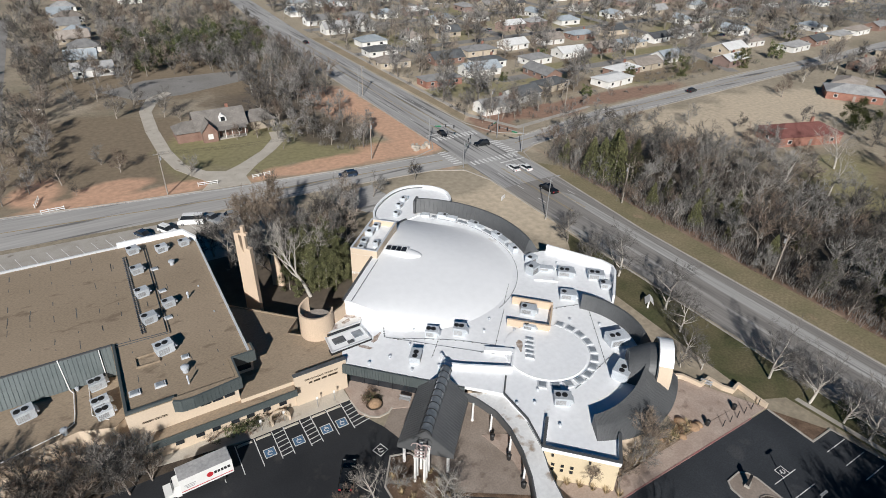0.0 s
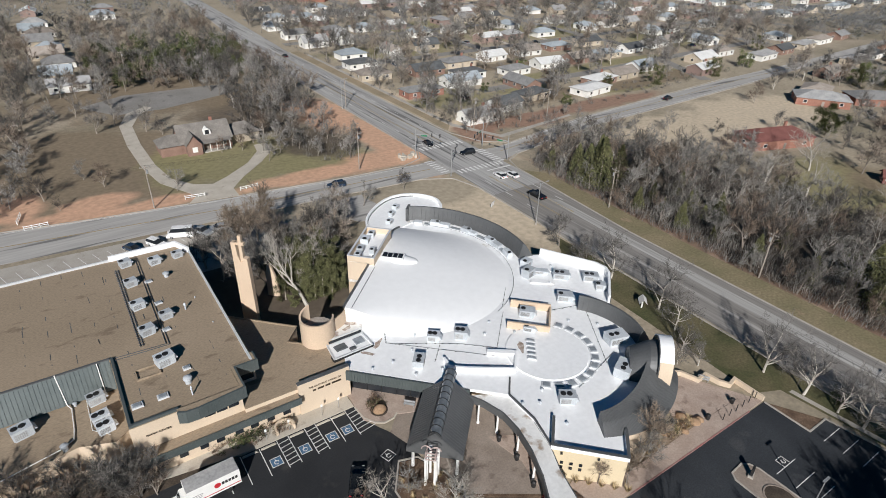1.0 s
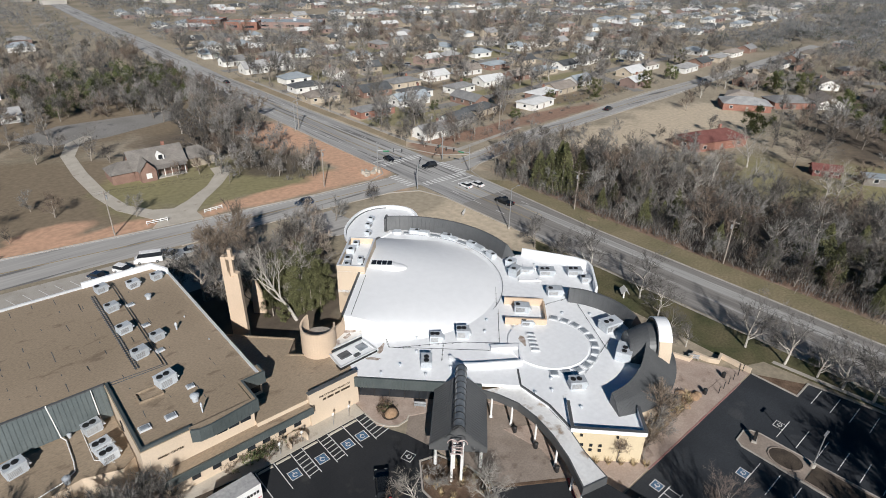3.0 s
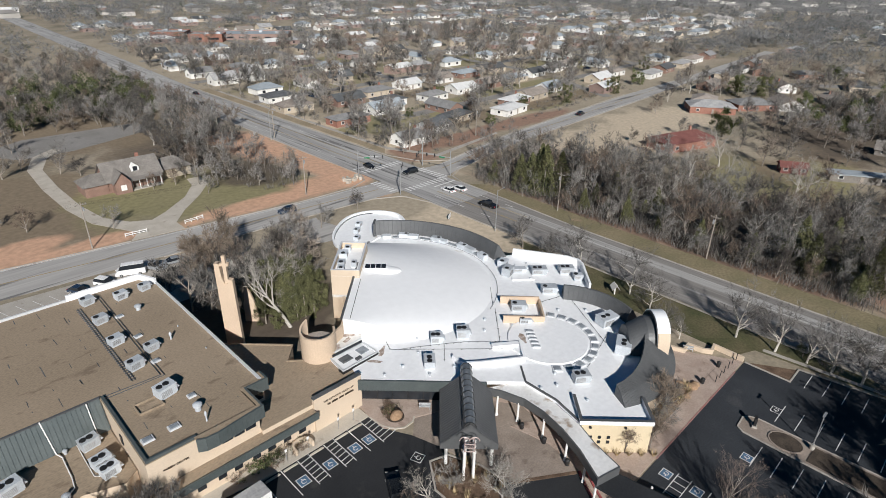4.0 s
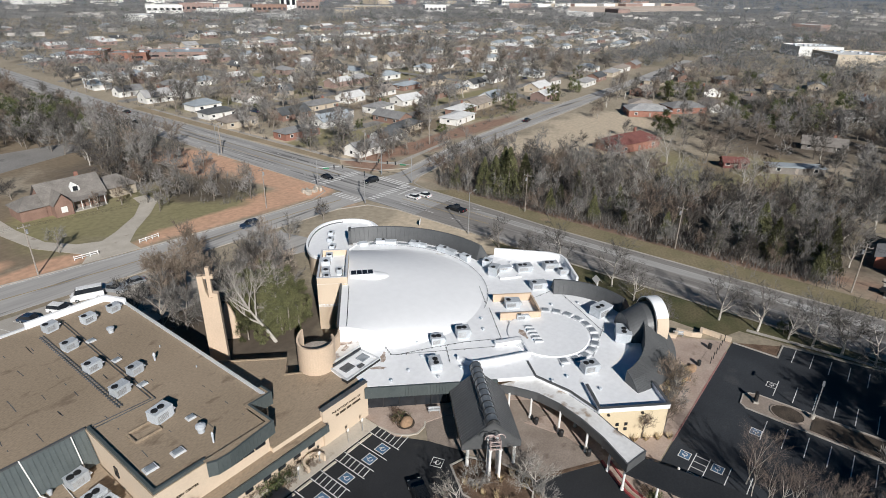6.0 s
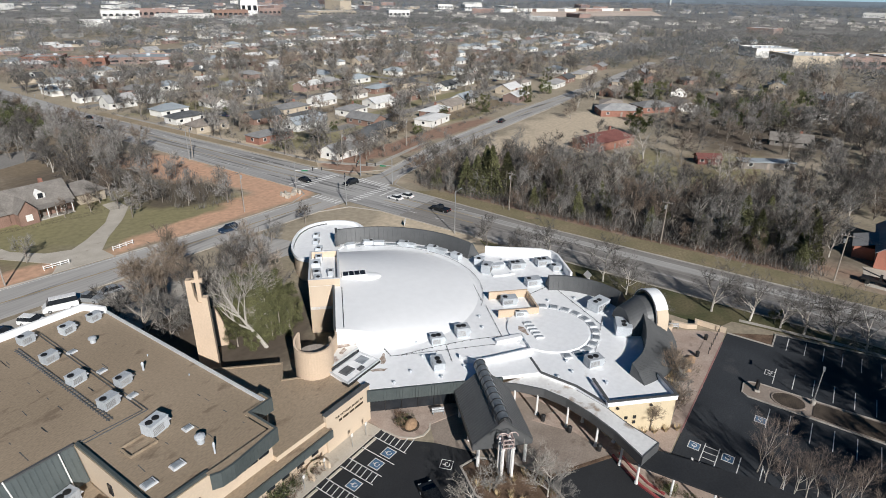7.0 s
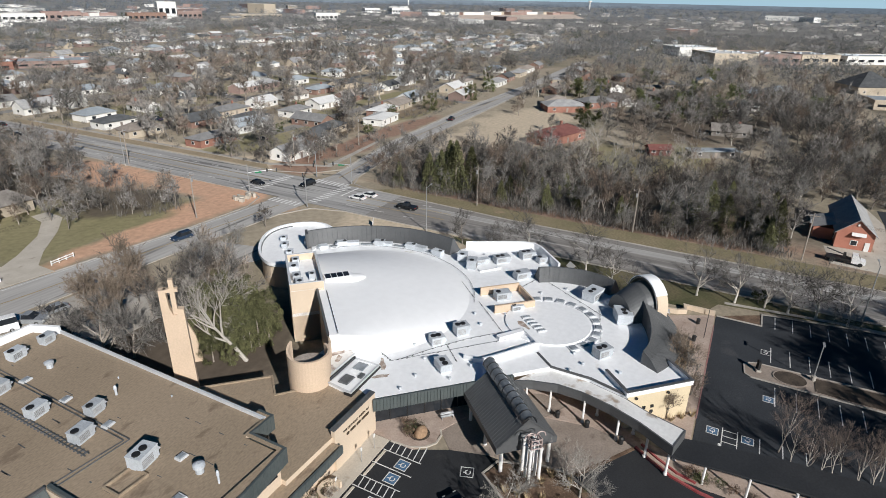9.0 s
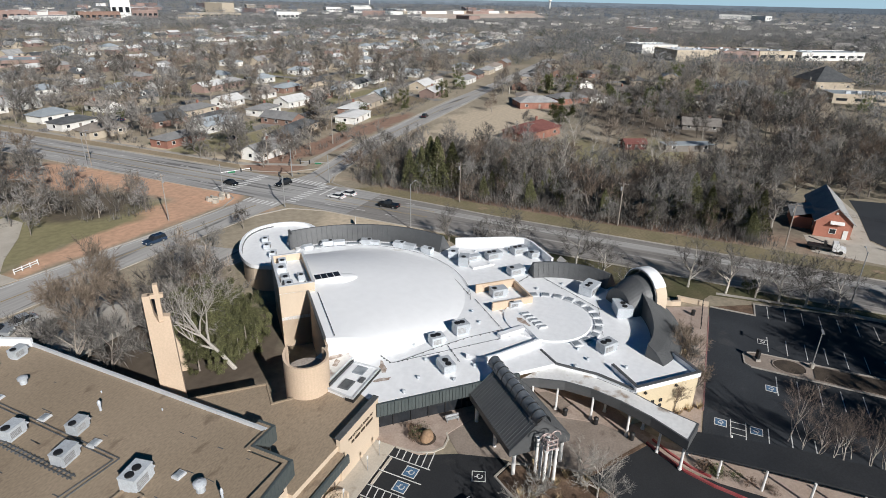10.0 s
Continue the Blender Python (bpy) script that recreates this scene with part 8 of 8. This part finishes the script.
def tuft_patch(name, spots, label):
    s = Shape()
    for x, y, z, r0 in spots:
        for k in range(60):
            a, l_ = tr.uniform(0, 6.28), tr.uniform(0.7, 1.2) * r0
            b = (x + 0.12 * math.cos(a), y + 0.12 * math.sin(a), z)
            e = (x + l_ * 0.6 * math.cos(a), y + l_ * 0.6 * math.sin(a), z + l_)
            s.add([(b[0] - 0.04 * math.sin(a), b[1] + 0.04 * math.cos(a), b[2]), (b[0] + 0.04 * math.sin(a), b[1] - 0.04 * math.cos(a), b[2]), e], [(0, 1, 2)])
    tagged(part(name, s, straw), label, "grass", "", "stuff")


tuft_patch("ornamental_grass", [(tr.uniform(21.2, 27), tr.uniform(38.5, 46.5), 0.13, 0.9) for _ in range(16)] + [(tr.uniform(47, 64), tr.uniform(30.9, 33), 0.1, 1.0) for _ in range(40)] + [(40.0 + k * 1.2, 34.6 - k * 1.2, 0.1, 1.1) for k in range(6)], "clumps of straw-coloured ornamental grass")

# wood east of the main road
wood = [(112.8, 126), (122, 130), (150, 134), (146, 118), (160, 100), (152, 74), (156, 52), (166, 28), (190, 14), (230, 6), (250, -30), (200, -60), (165, -40), (160, 10), (141, 14), (112.6, 16)]
spots = scatter(wood, 3.8, 3400)
for x, y in spots:
    if clear(x, y, 1.0):
        edge_ = x < 119
        q = tr.random()
        tree(x, y, (thick_kinds if q < 0.5 else near_kinds) if edge_ else (mid_kinds if q < 0.955 else pale_kinds), tr.uniform(0.45, 0.75) if edge_ else tr.uniform(0.6, 1.0), "bare tree in the dense winter wood", "wood trees")
for x, y, s in ((117, 100, 1.25), (119, 103, 1.2), (116.5, 104.5, 1.0), (120.5, 97, 1.1), (116, 108, 0.9), (115.4, 118, 0.6), (124, 34, 1.0), (119, 30, 0.9), (127, 24, 0.8), (121, 19, 0.9), (132, 20, 0.8), (118, 42, 0.6), (136, 30, 0.8)):
    tree(x, y, ever_kinds, s * 1.35, "dark green cedar among bare trees", "wood trees")
for k in range(26):
    x, y = tr.uniform(114.5, 134), tr.uniform(18, 96)
    tree(x, y, ever_kinds, tr.uniform(0.45, 0.85), "dark green cedar among bare trees", "wood trees")
for x, y, s in ((229, 170, 1.0), (267, 166, 1.05), (240, 186, 0.7), (272, 170, 0.8), (345, 190, 1.1), (310, 118, 1.1), (322, 108, 1.2)):
    tree(x, y, juniper_kinds, s, "rounded evergreen beside the road", "evergreens")
for x, y, s in ((168, 165, 0.5), (206, 178, 0.6), (285, 45, 1.2), (315, 55, 1.1), (344, 39, 1.1), (311, 0, 1.2), (333, -38, 0.8), (300, 62, 1.0), (275, 55, 0.9), (350, 60, 1.0), (420, 60, 1.2), (400, 95, 1.1), (275, 75, 1.0), (150, 196, 0.5), (146, 260, 0.6), (190, 220, 0.6), (300, 170, 0.9)):
    tree(x, y, oak_kinds, s, "dark evergreen tree among houses", "evergreens")

tree(224, 91, [broad_kind], 1.3, "broad dense green tree beside the red house", "evergreens")
for x, y, s in ((300, 84, 1.0), (318, 122, 1.1), (326, 114, 1.0), (268, 60, 0.8), (310, 66, 0.9)):
    tree(x, y, [broad_kind], s, "dense dark evergreen behind the brick houses", "evergreens")
for x, y, s in ((150, 72, 1.25), (170, 48, 1.1), (177, 47, 1.0), (184, 76, 1.3), (300, 139, 1.3), (440, 32, 1.5), (163, 66, 1.1), (146, 96, 1.0), (133, 70, 0.95), (140, 40, 1.0), (156, 20, 1.0)):
    tree(x, y, pale_kinds, s, "tall pale-barked bare tree above the wood", "wood trees")
for x, y in scatter([(158, 78), (164, 102), (176, 92), (178, 80), (168, 70)], 5.5, 500) + [(196, 66), (207, 62), (216, 70), (226, 66), (238, 58), (246, 70), (232, 46), (218, 46), (256, 52), (262, 36), (244, 82), (214, 80), (186, 44), (226, 34)]:
    if clear(x, y, 1.0):
        tree(x, y, mid_kinds if tr.random() < 0.5 else light_kinds, tr.uniform(0.55, 0.95), "bare tree at the back of the wood", "wood trees")
for x, y in scatter([(232, -24), (262, -30), (330, 0), (330, 78), (268, 66), (256, 24)], 6.0, 500):
    if clear(x, y, 1.0):
        tree(x, y, mid_kinds, tr.uniform(0.65, 1.0), "bare tree in the dense winter wood", "wood trees")
# trees added south of the lots, mostly out of view, to cast shade
for x, y, s in ((63.4, -1.5, 0.75), (74, -2, 1.0), (80, -6, 1.0), (68, -6, 1.0), (82.5, -16, 1.0), (58, -8, 1.0), (62.2, -5, 0.95), (63.2, -12, 1.0), (56, -15, 1.0), (71, -13, 0.95), (50, -6, 0.95), (76, -9, 0.9), (44, -2, 0.9), (66, -18, 1.0), (48, 0.5, 0.8)):
    tree(x, y, thick_kinds, s * 1.2, "bare tree added to cast shade on the lot", "lot trees")

# woods north-west
for poly, gap in (([(57, 156), (69, 154), (75, 163), (77, 180), (76, 194), (66, 200), (56, 184)], 8.0), ([(48, 200), (72, 200), (84, 226), (84, 290), (40, 285), (52, 240)], 5.4), ([(-20, 262), (60, 264), (84, 296), (84, 330), (20, 330), (-22, 300)], 5.6),
                  ([(-26, 160), (-14, 168), (-12, 240), (-26, 240)], 6.0), ([(-80, 150), (-38, 156), (-38, 300), (-80, 300)], 8.0), ([(-24, 292), (16, 292), (22, 440), (-26, 440)], 8.0), ([(46, 166), (58, 176), (56, 196), (46, 194)], 5.5), ([(22, 330), (92, 330), (98, 430), (20, 430)], 7.5)):
    for x, y in scatter(poly, gap, 900):
        if clear(x, y, 1.0):
            tree(x, y, light_kinds if y < 200 or tr.random() < 0.35 else mid_kinds, tr.uniform(0.5, 0.8) if y < 200 else tr.uniform(0.6, 0.98), "bare tree in the north-west wood", "wood trees")
for x, y, s in ((6, 218, 1.1), (12, 224, 0.9), (20, 212, 1.0), (24, 206, 0.6), (36, 180, 0.55), (18, 158, 0.6), (2, 170, 0.7), (-2, 178, 0.6), (-9, 160, 0.4), (-12, 168, 0.8), (42, 179, 0.6), (47, 184, 0.8), (52, 188, 0.9), (-6, 236, 0.8), (-14, 240, 0.8), (2, 240, 0.8), (14, 246, 0.9), (121, 163, 1.0), (128, 161, 0.95), (134, 168, 1.0), (117, 170, 0.9), (138, 158, 0.8), (112.5, 170, 0.6), (117, 161, 0.8), (121, 157, 0.7), (126, 156, 0.75), (131, 159, 0.8), (136, 163, 0.8), (119, 175, 0.75), (114, 182, 0.6), (113.5, 158, 0.6), (140, 164, 0.7), (147, 165, 0.7), (152, 170, 0.8), (158, 168, 0.7), (168, 172, 0.8), (134, 182, 0.8), (176, 182, 0.7), (166, 128, 0.7), (176, 122, 0.8), (180, 96, 1.0), (188, 112, 0.6), (214, 104, 0.8), (158, 156, 0.5), (240, 128, 0.9)):
    tree(x, y, near_kinds, s * 0.9, "bare spreading garden tree", "garden trees")

for x, y, s in ((30, 300, 1.3), (48, 306, 1.2), (60, 318, 1.3), (20, 318, 1.1), (40, 330, 1.2), (68, 296, 1.0), (76, 322, 1.1), (24, 276, 1.0), (34, 284, 1.1), (52, 276, 1.0), (62, 284, 1.1), (72, 276, 0.9), (44, 292, 1.2), (14, 300, 1.0), (56, 300, 1.2), (66, 308, 1.1), (80, 306, 1.0)):
    tree(x, y, oak_kinds, s, "dark evergreen in the north-west wood", "wood trees")
# trees among the houses
spots = scatter([(112, 165), (330, 178), (430, 190), (430, 440), (112, 440)], 7.4, 2600)
spots += scatter([(172, 8), (330, -20), (430, 0), (430, 150), (330, 148), (250, 140), (240, 60)], 8.6, 1700)
for x, y in spots:
    if clear(x, y, 1.5) and not (235 < x < 262 and 128 < y < 166) and not near_street(x, y, 5) and ((x - 212) / 30) ** 2 + ((y - 58) / 19) ** 2 > 1 and ((x - 268) / 34) ** 2 + ((y - 108) / 22) ** 2 > 1 and ((x - 350) / 16) ** 2 + ((y - 60) / 14) ** 2 > 1 and ((x - 300) / 32) ** 2 + ((y + 30) / 16) ** 2 > 1 and tr.random() < (0.92 if y > 160 else 0.95):
        tree(x, y, light_kinds if tr.random() < 0.8 else mid_kinds, tr.uniform(0.75, 1.3), "bare shade tree among the houses", "town trees")

# the three hundred trees nearest the church stand alone, the rest as joined woods
waiting.sort(key=lambda w: math.hypot(w[0] - 55, w[1] - 70))
shrubs = [w for w in waiting if w[7] == "shrub"]
trees_ = [w for w in waiting if w[7] == "tree"]
for w in shrubs + trees_[:290]:
    plant(*w)
for group, name, label in (("wood trees", "wood", "dense bare winter wood"), ("town trees", "town_trees", "bare shade trees among the houses"), ("", "garden_trees", "bare and evergreen garden trees")):
    items = [w for w in trees_[290:] if w[6] == group or not group and w[6] not in ("wood trees", "town trees")]
    if items:
        forest(name, items, label)

# brushwood under the woods
def brush(name, places, material, label, count):
    rg = np.random.default_rng(8)
    vv = []
    for x, y, s in places:
        a = rg.uniform(0, 2 * np.pi, count)
        lean_ = rg.uniform(0.1, 0.9, count)
        ln = s * rg.uniform(0.6, 1.2, count)
        b = np.stack([x + rg.normal(0, 0.5 * s, count), y + rg.normal(0, 0.5 * s, count), rg.uniform(0, 0.5, count) * s], 1)
        e = b + np.stack([np.cos(a) * lean_ * ln, np.sin(a) * lean_ * ln, ln], 1)
        w = np.stack([-np.sin(a), np.cos(a), np.zeros(count)], 1) * 0.05
        vv.append(np.stack([b - w, b + w, e], 1).reshape(-1, 3))
    v = np.concatenate(vv)
    me = bpy.data.meshes.new(name)
    n = len(v) // 3
    me.vertices.add(len(v))
    me.vertices.foreach_set("co", v.ravel())
    me.loops.add(3 * n)
    me.loops.foreach_set("vertex_index", np.arange(3 * n, dtype=np.int32))
    me.polygons.add(n)
    me.polygons.foreach_set("loop_start", np.arange(0, 3 * n, 3, dtype=np.int32))
    me.update(calc_edges=True)
    me.materials.append(material)
    tagged(new(name, me), label, "brush", "", "stuff")


bp = [(x, y, tr.uniform(1.2, 2.6)) for x, y in scatter([(112.4, 122), (120, 128), (126, 90), (124, 40), (128, 18), (112.4, 16)], 1.5, 2600)]
bp += [(x, y, tr.uniform(1.2, 2.8)) for x, y in scatter([(57, 155), (70, 154), (77, 178), (84, 240), (62, 240), (58, 190)], 3.8, 900)]
bp += [(x, y, tr.uniform(1.0, 2.2)) for x, y in scatter([(112, 165), (150, 168), (200, 180), (200, 330), (113, 330)], 5.0, 900) if clear(x, y, 0.5)]
bp += [(x, y, tr.uniform(0.9, 1.8)) for x, y in scatter([(120, 152), (200, 160), (300, 168), (300, 182), (200, 176), (130, 170)], 4.2, 700) if clear(x, y, 0.3)]
brush("undergrowth", bp, twig_mat, "tangled bare undergrowth at the edge of the woods", 42)

# far tree cover, too many to count
FAR = 46


def far_crowns(name, places, material, label, count, big):
    v = np.zeros((len(places) * count * 3, 3))
    rg = np.random.default_rng(5)
    i = 0
    for x, y, s in places:
        d = rg.normal(size=(count, 3))
        d /= np.linalg.norm(d, axis=1)[:, None]
        p = d * np.array([4.2, 4.2, 3.6]) * s * rg.uniform(0.3, 1.0, (count, 1)) ** 0.6 + np.array([x, y, 6.0 * s])
        p[:, 2] = np.maximum(p[:, 2], 0.2)
        out = d * np.array([1, 1, 0.8]) + np.array([0, 0, 0.5]) + rg.normal(size=(count, 3)) * 0.5
        out /= np.linalg.norm(out, axis=1)[:, None]
        side_ = np.cross(out, rg.normal(size=(count, 3)))
        side_ /= np.linalg.norm(side_, axis=1)[:, None]
        L_, W_ = 2.2 * s * big, 0.21 * s * big
        tri = np.stack([p - side_ * W_, p + side_ * W_, p + out * L_], 1)
        v[i:i + count * 3] = tri.reshape(-1, 3)
        i += count * 3
    me = bpy.data.meshes.new(name)
    n = len(v) // 3
    me.vertices.add(len(v))
    me.vertices.foreach_set("co", v.ravel())
    me.loops.add(3 * n)
    me.loops.foreach_set("vertex_index", np.arange(3 * n, dtype=np.int32))
    me.polygons.add(n)
    me.polygons.foreach_set("loop_start", np.arange(0, 3 * n, 3, dtype=np.int32))
    me.update(calc_edges=True)
    me.materials.append(material)
    tagged(new(name, me), label, "trees", "", "stuff")


def far_places(n, x0, x1, y0, y1, keep, s0, s1):
    rg = random.Random(n)
    out = []
    for _ in range(n):
        x, y = rg.uniform(x0, x1), rg.uniform(y0, y1)
        if keep(x, y):
            out.append((x, y, rg.uniform(s0, s1)))
    return out


def open_ground(x, y):
    return not in_road(x, y, 2) and not near_street(x, y, 5) and all((x - a) ** 2 + (y - b) ** 2 > (c + 1) ** 2 for a, b, c in taken)


mid_zone = far_places(3800, 114, 950, 165, 950, lambda x, y: open_ground(x, y) and (x > 430 or y > 440), 0.75, 1.4)
mid_zone += far_places(4200, 430, 1000, -420, 220, lambda x, y: open_ground(x, y) and not (590 < x < 700 and -90 < y < 90), 0.6, 1.15)
mid_zone += far_places(900, 200, 430, -260, -30, lambda x, y: open_ground(x, y), 0.6, 1.1)
mid_zone += far_places(1100, -250, 92, 430, 950, lambda x, y: open_ground(x, y), 0.6, 1.1)
far_crowns("distant_trees", mid_zone, far_twig, "bare town trees greyed by painted haze", 50, 1.0)
hedge_zone = [(tr.uniform(150, 300), tr.uniform(162, 200), tr.uniform(0.14, 0.3)) for _ in range(60)] + [(a + tr.uniform(-9, 9), b + tr.uniform(-9, 9), tr.uniform(0.16, 0.36)) for a, b, c in taken if 7 < c < 9 and a < 520 and b < 520 for _ in range(4)]
far_crowns("garden_hedges", [(x, y, s) for x, y, s in hedge_zone if open_ground(x, y)], far_leaf, "low dark evergreen shrubs round the houses", 60, 1.0)
green_zone = [(x + 5, y + 3, s * 0.8) for x, y, s in mid_zone[::11]]
far_crowns("distant_evergreens", green_zone, far_leaf, "dark evergreens dotted through the town", 90, 0.9)


def polar_places(n, d0, d1, s0, s1, seed):
    rg = random.Random(seed)
    out = []
    for _ in range(n):
        a, d = radians(rg.uniform(-38, 108)), d0 + (d1 - d0) * rg.random() ** 0.8
        x, y = d * math.cos(a), 30 + d * math.sin(a)
        if all((x - p) ** 2 + (y - q) ** 2 > (c * 0.8) ** 2 for p, q, c in taken[-60:]) and not poly_has([(1080, 580), (1480, 420), (2180, 665), (1720, 890)], x, y):
            out.append((x, y, rg.uniform(s0, s1)))
    return out


far_crowns("distant_trees", polar_places(3600, 950, 1500, 0.75, 1.3, 3), far_twig, "far bare woods and gardens greyed by painted haze", 30, 1.1)
far_crowns("distant_trees", polar_places(2900, 1400, 2200, 0.8, 1.6, 6), haze_twig, "far bare woods with painted blue haze", 30, 1.1)
far_crowns("distant_trees", polar_places(5500, 2000, 4300, 1.3, 2.2, 4), haze_twig, "woods reaching to the horizon with painted blue haze", 15, 1.6)
far_crowns("distant_evergreens", polar_places(700, 950, 3000, 0.8, 1.5, 9), far_leaf, "far dark evergreens", 26, 1.4)

# far houses, a speck each
far_wall = island_tint(mat("far_house_walls", (0.50, 0.47, 0.43), (0.70, 0.68, 0.64), 0.01, 0.9, fine=0.05, amount=0.2), 0.45, 1.3)
far_roof = island_tint(mat("far_house_roofs", (0.20, 0.19, 0.18), (0.34, 0.32, 0.30), 0.01, 0.9, fine=0.05, amount=0.2), 0.5, 1.9)
specks, lids = Shape(), Shape()
rh = random.Random(21)
for x, y, q in polar_places(620, 760, 2300, 0.8, 1.5, 14):
    w, d, h, rise = 8.5 * q, 5.2 * q, 3.4 * q, 2.2 * q
    c, sn = (1, 0) if rh.random() < 0.5 else (0, 1)
    turned = lambda u, v: (x + u * c - v * sn, y + u * sn + v * c)
    specks.prism([turned(-w, -d), turned(w, -d), turned(w, d), turned(-w, d)], 0, h)
    b = [turned(-w - 0.6, -d - 0.6), turned(w + 0.6, -d - 0.6), turned(w + 0.6, d + 0.6), turned(-w - 0.6, d + 0.6)]
    r0, r1 = turned(-w * 0.6, 0), turned(w * 0.6, 0)
    lids.add([(p[0], p[1], h + 0.03) for p in b] + [(r0[0], r0[1], h + rise), (r1[0], r1[1], h + rise)], [(3, 2, 1, 0), (0, 1, 5, 4), (1, 2, 5), (2, 3, 4, 5), (3, 0, 4)])
tagged(part("distant_houses", specks, far_wall), "pale walls of far low houses", "houses", "", "stuff")
tagged(part("distant_house_roofs", lids, far_roof), "grey roofs of far low houses", "roofs", "", "stuff")
